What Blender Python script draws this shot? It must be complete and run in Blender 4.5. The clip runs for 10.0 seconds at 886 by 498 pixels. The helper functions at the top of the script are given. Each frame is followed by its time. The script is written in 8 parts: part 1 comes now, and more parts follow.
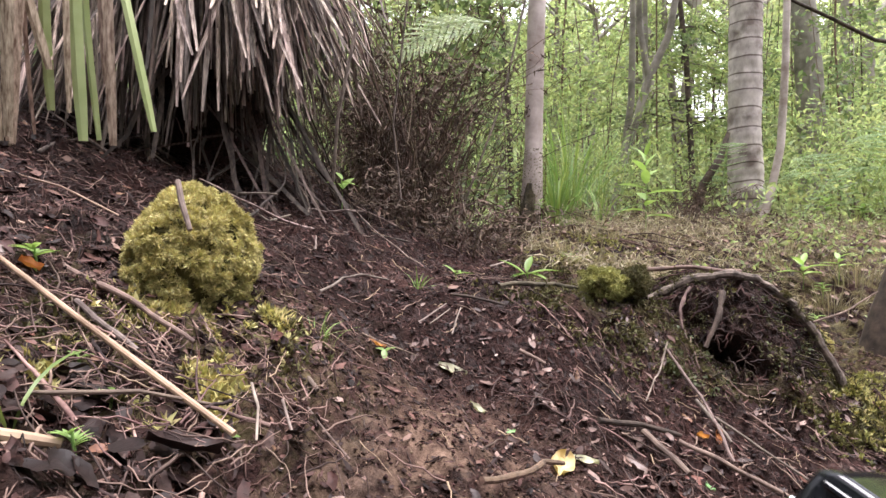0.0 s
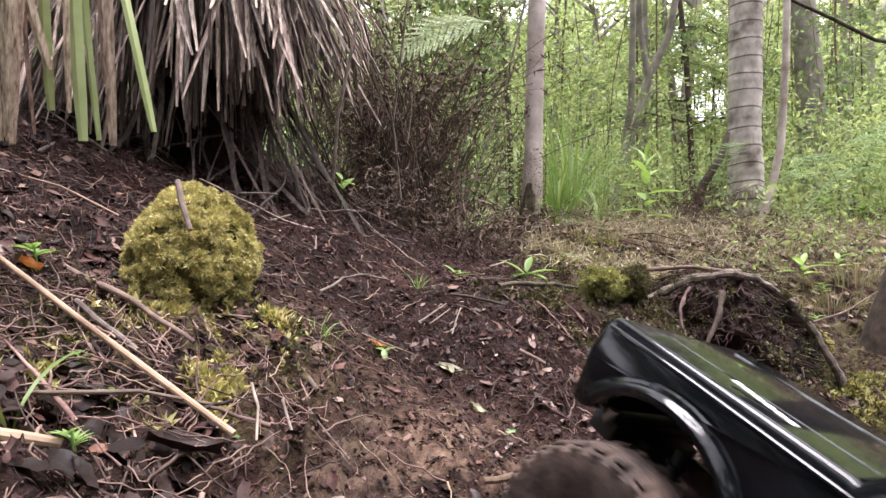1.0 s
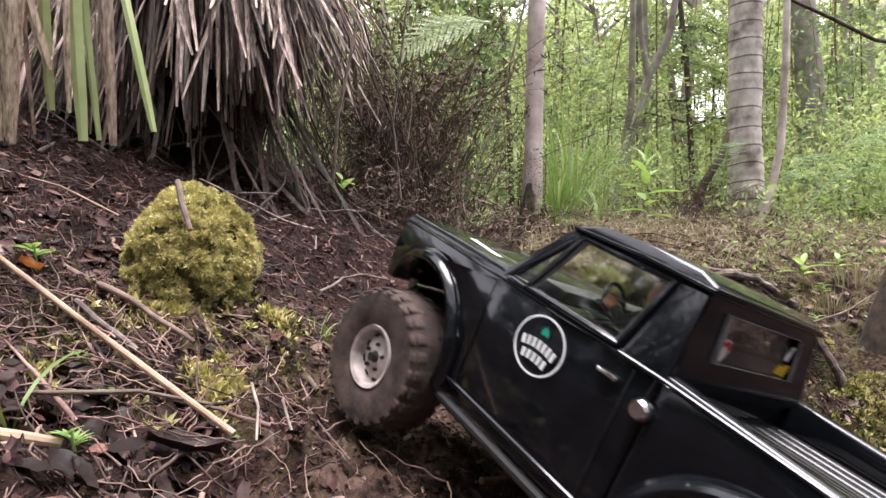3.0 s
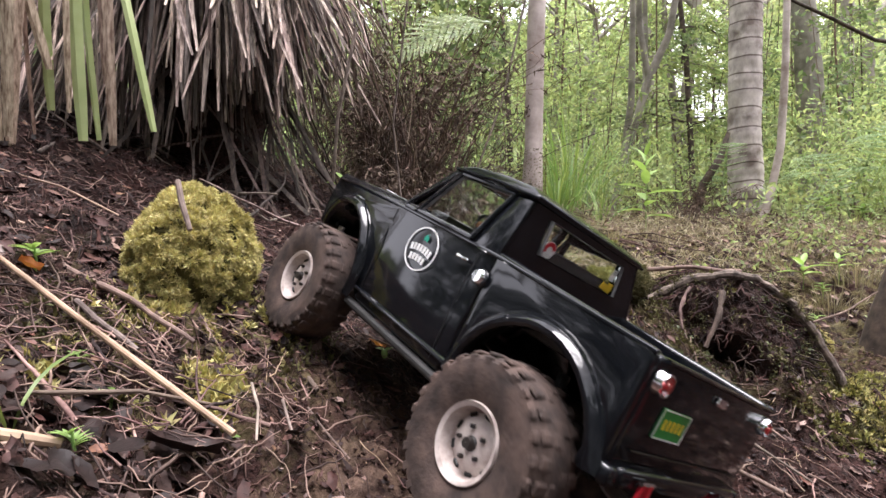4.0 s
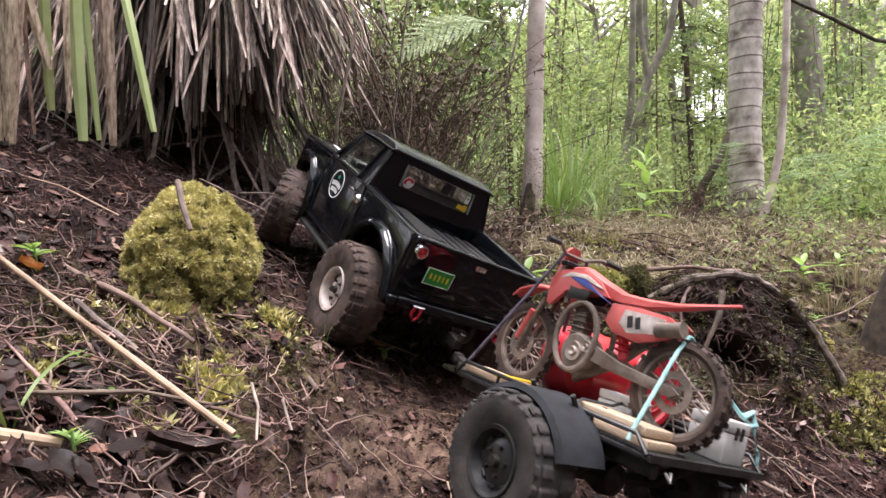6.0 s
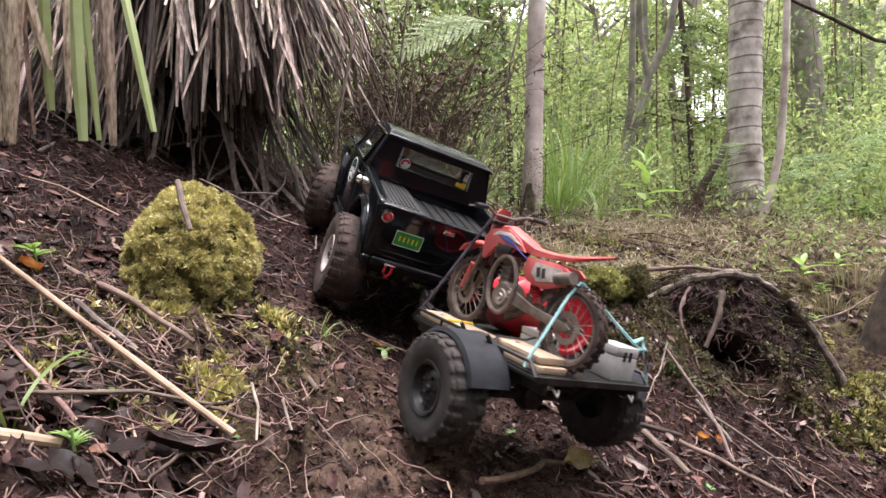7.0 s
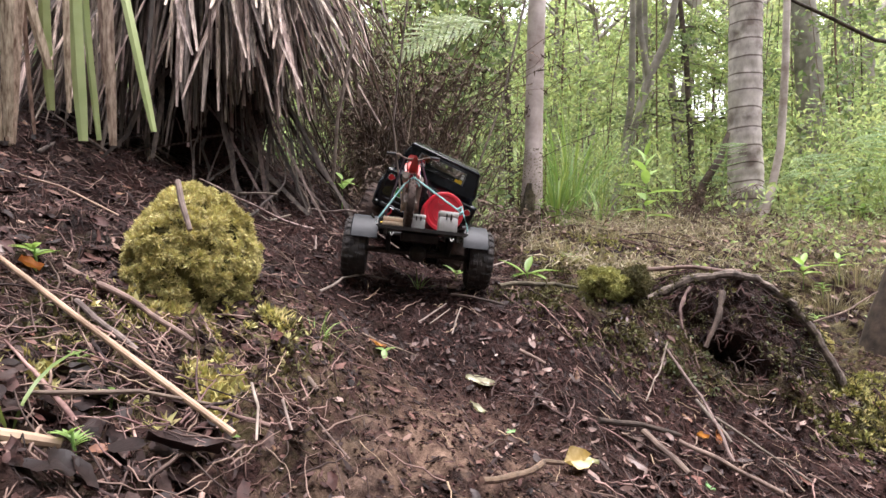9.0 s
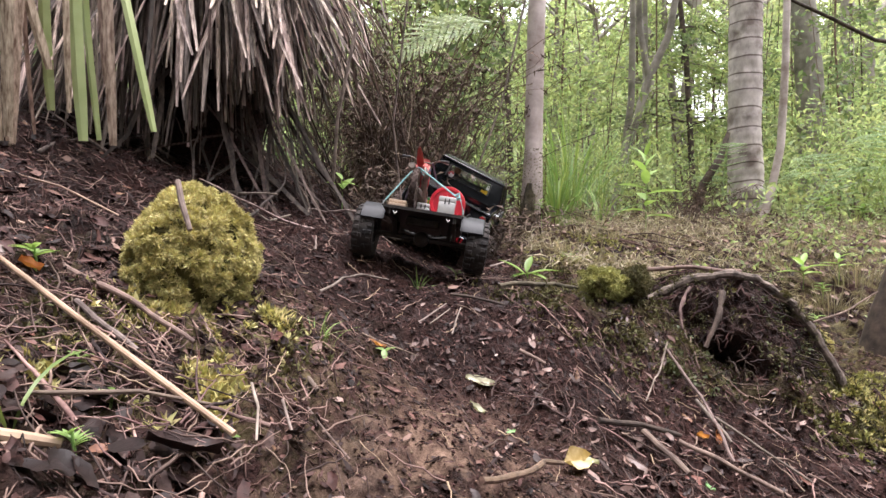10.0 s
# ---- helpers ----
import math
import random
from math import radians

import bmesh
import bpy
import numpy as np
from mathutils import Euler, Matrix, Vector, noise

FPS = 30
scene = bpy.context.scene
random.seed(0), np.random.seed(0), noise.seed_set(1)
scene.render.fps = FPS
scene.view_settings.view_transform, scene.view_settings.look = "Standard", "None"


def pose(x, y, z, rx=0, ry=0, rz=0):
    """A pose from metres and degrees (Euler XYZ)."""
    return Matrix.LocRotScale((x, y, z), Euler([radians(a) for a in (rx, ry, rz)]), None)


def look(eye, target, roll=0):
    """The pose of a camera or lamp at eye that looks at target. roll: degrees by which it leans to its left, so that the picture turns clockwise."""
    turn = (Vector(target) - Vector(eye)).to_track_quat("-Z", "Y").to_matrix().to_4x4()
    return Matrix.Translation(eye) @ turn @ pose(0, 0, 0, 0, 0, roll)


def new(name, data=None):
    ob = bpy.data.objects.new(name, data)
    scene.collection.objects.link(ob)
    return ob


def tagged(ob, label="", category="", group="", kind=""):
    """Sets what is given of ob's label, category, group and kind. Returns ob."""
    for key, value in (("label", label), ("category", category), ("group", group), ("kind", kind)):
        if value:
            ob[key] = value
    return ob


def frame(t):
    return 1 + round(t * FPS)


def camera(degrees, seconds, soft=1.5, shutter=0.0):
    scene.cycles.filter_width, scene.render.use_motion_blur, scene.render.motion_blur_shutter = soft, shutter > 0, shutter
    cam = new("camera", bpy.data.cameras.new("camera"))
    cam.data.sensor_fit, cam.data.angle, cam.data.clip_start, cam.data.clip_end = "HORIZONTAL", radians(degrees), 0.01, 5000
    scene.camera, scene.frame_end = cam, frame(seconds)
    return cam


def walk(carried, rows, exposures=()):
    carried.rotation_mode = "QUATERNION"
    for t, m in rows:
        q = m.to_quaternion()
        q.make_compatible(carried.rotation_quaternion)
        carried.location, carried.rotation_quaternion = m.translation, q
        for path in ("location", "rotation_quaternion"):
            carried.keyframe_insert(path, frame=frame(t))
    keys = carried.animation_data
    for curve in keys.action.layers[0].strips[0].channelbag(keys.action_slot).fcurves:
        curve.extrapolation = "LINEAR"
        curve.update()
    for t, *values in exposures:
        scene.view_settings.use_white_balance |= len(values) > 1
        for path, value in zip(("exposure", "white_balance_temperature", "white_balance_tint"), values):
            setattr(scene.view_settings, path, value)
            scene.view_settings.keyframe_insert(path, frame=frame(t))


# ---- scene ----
# ---- camera: stands still, about 0.3 m over the mud ----
cam = camera(74.8, 10.0, soft=1.5, shutter=0.4)
EYE = (0.0, 0.0, 0.30)
walk(cam, [(0, look(EYE, (0, 1, 0.30))), (10, look(EYE, (0, 1, 0.30)))], exposures=[(0, 1.45, 6050, 20.5), (10, 1.45, 6080, 20.5)])

# ---- light: bright overcast sky above the forest ----
world = bpy.data.worlds.new("world")
scene.world = world
world.use_nodes = True
wn = world.node_tree
sky = wn.nodes.new("ShaderNodeTexSky")
sky.sky_type, sky.sun_disc = "NISHITA", False
sky.sun_elevation, sky.sun_rotation = radians(76), radians(120)
sky.air_density, sky.dust_density = 1.0, 4.0
soften = wn.nodes.new("ShaderNodeMixRGB")
soften.inputs["Fac"].default_value = 0.75
soften.inputs["Color2"].default_value = (11.0, 10.8, 10.2, 1)
wn.links.new(sky.outputs["Color"], soften.inputs["Color1"])
wn.links.new(soften.outputs["Color"], wn.nodes["Background"].inputs["Color"])
wn.nodes["Background"].inputs["Strength"].default_value = 0.15
sun = new("sun", bpy.data.lights.new("sun", "SUN"))
sun.data.energy, sun.data.angle, sun.data.color = 3.4, radians(38), (1.0, 0.96, 0.88)
sun.matrix_world = look((0.8, 0.5, 4.6), (0, 0.6, 0))


# ---- materials ----
def shader(name, rough=0.8, metal=0.0, coat=0.0, spec=0.5):
    m = bpy.data.materials.new(name)
    m.use_nodes = True
    nt = m.node_tree
    b = nt.nodes["Principled BSDF"]
    b.inputs["Roughness"].default_value = rough
    b.inputs["Metallic"].default_value = metal
    b.inputs["Coat Weight"].default_value = coat
    b.inputs["Coat Roughness"].default_value = 0.06
    b.inputs["Specular IOR Level"].default_value = spec
    return m, nt, b


def ramp_noise(nt, scale, stops, detail=6.0, stretch=None, coords="Object", rough=0.6):
    """Noise through a colour ramp; returns the colour and the factor sockets."""
    tc = nt.nodes.new("ShaderNodeTexCoord")
    vec = tc.outputs[coords]
    if stretch:
        mp = nt.nodes.new("ShaderNodeMapping")
        mp.inputs["Scale"].default_value = stretch
        nt.links.new(vec, mp.inputs["Vector"])
        vec = mp.outputs["Vector"]
    n = nt.nodes.new("ShaderNodeTexNoise")
    n.inputs["Scale"].default_value, n.inputs["Detail"].default_value, n.inputs["Roughness"].default_value = scale, detail, rough
    nt.links.new(vec, n.inputs["Vector"])
    r = nt.nodes.new("ShaderNodeValToRGB")
    while len(r.color_ramp.elements) < len(stops):
        r.color_ramp.elements.new(0.5)
    for e, (p, c) in zip(r.color_ramp.elements, stops):
        e.position, e.color = p, (*c, 1)
    nt.links.new(n.outputs["Fac"], r.inputs["Fac"])
    return r.outputs["Color"], n.outputs["Fac"]


def mixed(nt, fac, a, b, mode="MIX"):
    m = nt.nodes.new("ShaderNodeMixRGB")
    m.blend_type = mode
    for sock, v in (("Fac", fac), ("Color1", a), ("Color2", b)):
        if isinstance(v, (int, float)):
            m.inputs[sock].default_value = v
        elif isinstance(v, tuple):
            m.inputs[sock].default_value = (*v, 1)
        else:
            nt.links.new(v, m.inputs[sock])
    return m.outputs["Color"]


def bumped(nt, b, height, strength=0.5, distance=0.002):
    n = nt.nodes.new("ShaderNodeBump")
    n.inputs["Strength"].default_value, n.inputs["Distance"].default_value = strength, distance
    nt.links.new(height, n.inputs["Height"])
    nt.links.new(n.outputs["Normal"], b.inputs["Normal"])


def varied(nt, colour, amount, islands=False, hue=0.02):
    """Shift brightness and hue from piece to piece."""
    if islands:
        rnd = nt.nodes.new("ShaderNodeNewGeometry").outputs["Random Per Island"]
    else:
        rnd = nt.nodes.new("ShaderNodeObjectInfo").outputs["Random"]
    hs = nt.nodes.new("ShaderNodeHueSaturation")
    mr = nt.nodes.new("ShaderNodeMapRange")
    mr.inputs["To Min"].default_value, mr.inputs["To Max"].default_value = 1 - amount, 1 + amount
    nt.links.new(rnd, mr.inputs["Value"])
    nt.links.new(mr.outputs["Result"], hs.inputs["Value"])
    wrap = nt.nodes.new("ShaderNodeMath")
    wrap.operation = "MULTIPLY"
    wrap.inputs[1].default_value = 7.31
    nt.links.new(rnd, wrap.inputs[0])
    fr = nt.nodes.new("ShaderNodeMath")
    fr.operation = "FRACT"
    nt.links.new(wrap.outputs[0], fr.inputs[0])
    mh = nt.nodes.new("ShaderNodeMapRange")
    mh.inputs["To Min"].default_value, mh.inputs["To Max"].default_value = 0.5 - hue, 0.5 + hue
    nt.links.new(fr.outputs[0], mh.inputs["Value"])
    nt.links.new(mh.outputs["Result"], hs.inputs["Hue"])
    nt.links.new(colour, hs.inputs["Color"])
    return hs.outputs["Color"]


def mat(name, c1, c2, scale=30, rough=0.8, metal=0.0, coat=0.0, bump=0.4, dist=0.001, stretch=None, vary=0.0, islands=False, hue=0.02, spec=0.5, lo=0.35, hi=0.65):
    m, nt, b = shader(name, rough, metal, coat, spec)
    c, fac = ramp_noise(nt, scale, [(lo, c1), (hi, c2)], stretch=stretch)
    if vary:
        c = varied(nt, c, vary, islands, hue)
    nt.links.new(c, b.inputs["Base Color"])
    if bump:
        bumped(nt, b, fac, bump, dist)
    return m


def leaf_mat(name, c1, c2, trans=0.45, scale=20, rough=0.45, vary=0.35, islands=True, hue=0.03):
    """Leaf that lets light through."""
    m, nt, b = shader(name, rough)
    c, fac = ramp_noise(nt, scale, [(0.3, c1), (0.7, c2)], detail=3)
    c = varied(nt, c, vary, islands, hue)
    nt.links.new(c, b.inputs["Base Color"])
    t = nt.nodes.new("ShaderNodeBsdfTranslucent")
    tc = mixed(nt, 1.0, c, (1.0, 1.0, 0.68), "MULTIPLY")
    nt.links.new(tc, t.inputs["Color"])
    mix = nt.nodes.new("ShaderNodeMixShader")
    mix.inputs["Fac"].default_value = trans
    nt.links.new(b.outputs[0], mix.inputs[1])
    nt.links.new(t.outputs[0], mix.inputs[2])
    nt.links.new(mix.outputs[0], nt.nodes["Material Output"].inputs["Surface"])
    return m


def soil_material():
    m, nt, b = shader("forest_soil", 0.85, spec=0.13)
    big, f1 = ramp_noise(nt, 7, [(0.3, (0.008, 0.0043, 0.0037)), (0.52, (0.025, 0.0135, 0.0117)), (0.75, (0.056, 0.031, 0.0265))])
    fine, f2 = ramp_noise(nt, 160, [(0.35, (0.30, 0.28, 0.27)), (0.7, (1.9, 1.75, 1.7))], detail=8)
    c = mixed(nt, 1.0, big, fine, "MULTIPLY")
    at = nt.nodes.new("ShaderNodeAttribute")
    at.attribute_name = "clay"
    clay, f3 = ramp_noise(nt, 60, [(0.3, (0.10, 0.062, 0.045)), (0.7, (0.25, 0.165, 0.118))], detail=8)
    edge = nt.nodes.new("ShaderNodeMath")
    edge.operation = "MULTIPLY"
    cf, f4 = ramp_noise(nt, 22, [(0.42, (0, 0, 0)), (0.6, (1, 1, 1))], detail=8)
    nt.links.new(at.outputs["Fac"], edge.inputs[0])
    nt.links.new(cf, edge.inputs[1])
    c = mixed(nt, edge.outputs[0], c, clay)
    am = nt.nodes.new("ShaderNodeAttribute")
    am.attribute_name = "moss"
    green, f5 = ramp_noise(nt, 90, [(0.3, (0.055, 0.044, 0.023)), (0.7, (0.17, 0.145, 0.065))], detail=8)
    em = nt.nodes.new("ShaderNodeMath")
    em.operation = "MULTIPLY"
    cm, f6 = ramp_noise(nt, 30, [(0.45, (0, 0, 0)), (0.58, (1, 1, 1))], detail=8)
    nt.links.new(am.outputs["Fac"], em.inputs[0])
    nt.links.new(cm, em.inputs[1])
    c = mixed(nt, em.outputs[0], c, green)
    nt.links.new(c, b.inputs["Base Color"])
    wet, f7 = ramp_noise(nt, 25, [(0.36, (0.35, 0.35, 0.35)), (0.5, (0.95, 0.95, 0.95))])
    nt.links.new(wet, b.inputs["Roughness"])
    bumped(nt, b, f2, 0.9, 0.006)
    return m


SOIL = soil_material()
BLACK_PAINT = mat("black_gloss_paint", (0.0035, 0.004, 0.0055), (0.007, 0.008, 0.010), 40, 0.085, coat=0.0, bump=0.006, dist=0.0003, spec=0.40)
BLACK_PLASTIC = mat("black_plastic", (0.010, 0.010, 0.010), (0.024, 0.023, 0.022), 60, 0.5, bump=0.15)
DARK_STEEL = mat("dark_steel", (0.02, 0.02, 0.02), (0.06, 0.05, 0.045), 80, 0.5, metal=0.6)
FENDER_GREY = mat("satin_black_fender", (0.012, 0.013, 0.015), (0.026, 0.028, 0.032), 50, 0.55, bump=0.1, spec=0.3)
CHROME = mat("chrome", (0.75, 0.75, 0.76), (0.9, 0.9, 0.9), 60, 0.12, metal=1.0, bump=0.0)
TYRE_MUD = mat("muddy_rubber", (0.023, 0.0150, 0.012), (0.088, 0.057, 0.045), 55, 0.9, bump=0.9, dist=0.002)
TYRE_BLACK = mat("dusty_rubber", (0.014, 0.013, 0.013), (0.045, 0.036, 0.031), 55, 0.85, bump=0.6, dist=0.002)
RIM_WHITE = mat("dirty_white_rim", (0.30, 0.24, 0.215), (0.60, 0.53, 0.49), 60, 0.5, bump=0.3)
RIM_BLACK = mat("black_rim", (0.012, 0.012, 0.012), (0.03, 0.03, 0.03), 60, 0.35)
RED_PLASTIC = mat("red_plastic", (0.44, 0.010, 0.022), (0.58, 0.020, 0.034), 30, 0.32, coat=0.3, bump=0.05)
RED_FADED = mat("faded_red_fairing", (0.40, 0.060, 0.056), (0.58, 0.135, 0.122), 28, 0.38, bump=0.15)
WHITE_MARK = mat("white_marking", (0.70, 0.70, 0.69), (0.85, 0.85, 0.84), 60, 0.5, bump=0.0)
TEAL_MARK = mat("teal_marking", (0.0, 0.25, 0.16), (0.0, 0.34, 0.22), 60, 0.5, bump=0.0)
PLATE_GREEN = mat("green_plate", (0.01, 0.20, 0.03), (0.015, 0.27, 0.045), 60, 0.4, bump=0.0)
YELLOW = mat("yellow_marking", (0.75, 0.50, 0.02), (0.85, 0.60, 0.04), 60, 0.45, bump=0.0)
RED_LENS = mat("red_lens", (0.45, 0.02, 0.02), (0.6, 0.03, 0.03), 80, 0.12, coat=1.0, bump=0.0)
WOOD = mat("pale_plank_wood", (0.33, 0.235, 0.155), (0.52, 0.395, 0.28), 60, 0.6, stretch=(1, 14, 14), bump=0.3)
ALU = mat("dull_aluminium", (0.46, 0.45, 0.43), (0.66, 0.65, 0.62), 50, 0.42, metal=0.25, bump=0.1)
MUDDY_METAL = mat("mud_caked_metal", (0.075, 0.057, 0.045), (0.21, 0.17, 0.14), 70, 0.75, bump=0.6)
SPOKE = mat("dull_spoke", (0.24, 0.20, 0.17), (0.42, 0.36, 0.31), 60, 0.5, metal=0.3)
TEAL_STRAP = mat("teal_strap", (0.20, 0.42, 0.42), (0.38, 0.60, 0.60), 90, 0.8, bump=0.4)
BLUE_MARK = mat("blue_marking", (0.02, 0.03, 0.16), (0.03, 0.05, 0.24), 60, 0.4, bump=0.0)
SKIN = mat("orange_vinyl", (0.46, 0.19, 0.09), (0.55, 0.24, 0.12), 40, 0.55, bump=0.05)
CLOTH = mat("dark_vinyl", (0.012, 0.012, 0.013), (0.03, 0.03, 0.03), 60, 0.7)
# seal's grey is lifted to stand in for its gloss highlight
RUBBER_SEAL = mat("sheen_grey_seal", (0.07, 0.07, 0.072), (0.16, 0.16, 0.16), 50, 0.25)


def glass_material():
    m, nt, b = shader("smoked_glass", 0.03)
    b.inputs["Base Color"].default_value = (0.86, 0.88, 0.86, 1)
    b.inputs["Transmission Weight"].default_value = 1.0
    b.inputs["IOR"].default_value = 1.3
    return m


GLASS = glass_material()


# ---- geometry helpers ----
def part(name, bm, material, parent=None, label="", at=None, smooth=True, sharp=35, more=()):
    me = bpy.data.meshes.new(name)
    bm.normal_update()
    bm.to_mesh(me)
    bm.free()
    for mm in (material, *more):
        me.materials.append(mm)
    if smooth:
        me.shade_smooth()
        me.set_sharp_from_angle(angle=radians(sharp))
    ob = new(name, me)
    if parent is not None:
        ob.parent = parent
    if at is not None:
        ob.matrix_basis = at
    if label:
        tagged(ob, label)
    return ob


def thing(name, label, category, at=None, group=""):
    ob = new(name)
    ob.empty_display_size = 0.02
    if at is not None:
        ob.matrix_basis = at
    return tagged(ob, label, category, group)


def bevel(bm, width, segs=2, angle=30):
    bm.normal_update()
    es = [e for e in bm.edges if len(e.link_faces) == 2 and e.calc_face_angle(0) > radians(angle)]
    if es:
        bmesh.ops.bevel(bm, geom=es, offset=width, segments=segs, profile=0.5, affect="EDGES", clamp_overlap=True)
    return bm


def box(bm, x0, x1, y0, y1, z0, z1, m=None):
    vs = [bm.verts.new((x, y, z)) for x in (x0, x1) for y in (y0, y1) for z in (z0, z1)]
    if m is not None:
        for v in vs:
            v.co = m @ v.co
    for q in ((0, 1, 3, 2), (4, 6, 7, 5), (0, 4, 5, 1), (2, 3, 7, 6), (0, 2, 6, 4), (1, 5, 7, 3)):
        bm.faces.new([vs[i] for i in q])
    return bm


def extrude_xz(bm, outline, y0, y1, shear=None):
    """A prism: an outline in x and z, from y0 to y1. shear(x, y, z) moves its points."""
    a = [bm.verts.new((x, y0, z)) for x, z in outline]
    b = [bm.verts.new((x, y1, z)) for x, z in outline]
    n = len(outline)
    bm.faces.new(a)
    bm.faces.new(b[::-1])
    for i in range(n):
        bm.faces.new((a[i], b[i], b[(i + 1) % n], a[(i + 1) % n]))
    if shear:
        for v in a + b:
            v.co = Vector(shear(*v.co))
    bmesh.ops.recalc_face_normals(bm, faces=bm.faces)
    return bm


def tube(bm, pts, radius, sides=8, cap=True):
    """A round rod along points; radius may be a list."""
    pts = [Vector(p) for p in pts]
    rad = radius if isinstance(radius, (list, tuple)) else [radius] * len(pts)
    rings = []
    ref = Vector((0.13, 0.31, 0.94))
    for i, p in enumerate(pts):
        d = (pts[min(i + 1, len(pts) - 1)] - pts[max(i - 1, 0)]).normalized()
        u = d.cross(ref)
        if u.length < 0.05:
            u = d.cross(Vector((1, 0, 0)))
        u.normalize()
        w = d.cross(u)
        rings.append([bm.verts.new(p + (u * math.cos(2 * math.pi * k / sides) + w * math.sin(2 * math.pi * k / sides)) * rad[i]) for k in range(sides)])
    for a, b in zip(rings, rings[1:]):
        for k in range(sides):
            bm.faces.new((a[k], a[(k + 1) % sides], b[(k + 1) % sides], b[k]))
    if cap:
        bm.faces.new(rings[0][::-1])
        bm.faces.new(rings[-1])
    return bm


def lathe(bm, profile, n=32, axis="y", start=0.0, sweep=2 * math.pi, m=None):
    """Turn (radius, along) pairs round the axis."""
    full = abs(sweep - 2 * math.pi) < 1e-6
    rings = []
    for k in range(n if full else n + 1):
        a = start + sweep * k / n
        c, s = math.cos(a), math.sin(a)
        ring = []
        for r, h in profile:
            co = {"y": (r * c, h, r * s), "x": (h, r * c, r * s), "z": (r * c, r * s, h)}[axis]
            ring.append(bm.verts.new(m @ Vector(co) if m is not None else co))
        rings.append(ring)
    cnt = len(rings)
    for k in range(cnt if full else cnt - 1):
        a, b = rings[k], rings[(k + 1) % cnt]
        for i in range(len(profile) - 1):
            bm.faces.new((a[i], a[i + 1], b[i + 1], b[i]))
    bmesh.ops.remove_doubles(bm, verts=bm.verts, dist=1e-6)
    bmesh.ops.recalc_face_normals(bm, faces=bm.faces)
    return bm


def arc(cx, cz, r, a0, a1, n):
    return [(cx + r * math.cos(radians(a0 + (a1 - a0) * i / n)), cz + r * math.sin(radians(a0 + (a1 - a0) * i / n))) for i in range(n + 1)]


def BM():
    return bmesh.new()


# ---- the lie of the land ----
def lattice(ix, iy, seed):
    h = (ix.astype(np.int64) * 374761393 + iy.astype(np.int64) * 668265263 + seed * 1442695) & 0xFFFFFFFF
    h = ((h ^ (h >> 13)) * 1274126177) & 0xFFFFFFFF
    return ((h ^ (h >> 16)) & 0xFFFF) / 65535.0


def vnoise(x, y, seed=0):
    ix, iy = np.floor(x), np.floor(y)
    fx, fy = x - ix, y - iy
    ux, uy = fx * fx * (3 - 2 * fx), fy * fy * (3 - 2 * fy)
    a, b = lattice(ix, iy, seed), lattice(ix + 1, iy, seed)
    c, d = lattice(ix, iy + 1, seed), lattice(ix + 1, iy + 1, seed)
    return (a * (1 - ux) + b * ux) * (1 - uy) + (c * (1 - ux) + d * ux) * uy - 0.5


def fbm(x, y, scale, octaves=4, seed=0, gain=0.5):
    out, amp = 0, 1.0
    for k in range(octaves):
        out = out + amp * vnoise(x * scale * 2 ** k + 17.3 * k, y * scale * 2 ** k - 9.1 * k, seed + k)
        amp *= gain
    return out


def step(v, a, b):
    t = np.clip((v - a) / (b - a), 0, 1)
    return t * t * (3 - 2 * t)


def bank_line(x):
    """The foot of the cut bank."""
    return np.interp(x, [0.05, 0.15, 0.22, 0.34, 0.44, 0.53, 0.65, 1.0, 1.4], [1.02, 0.93, 0.88, 0.88, 0.85, 0.84, 0.84, 0.95, 1.1]) + 0.012 * np.sin(31 * x)


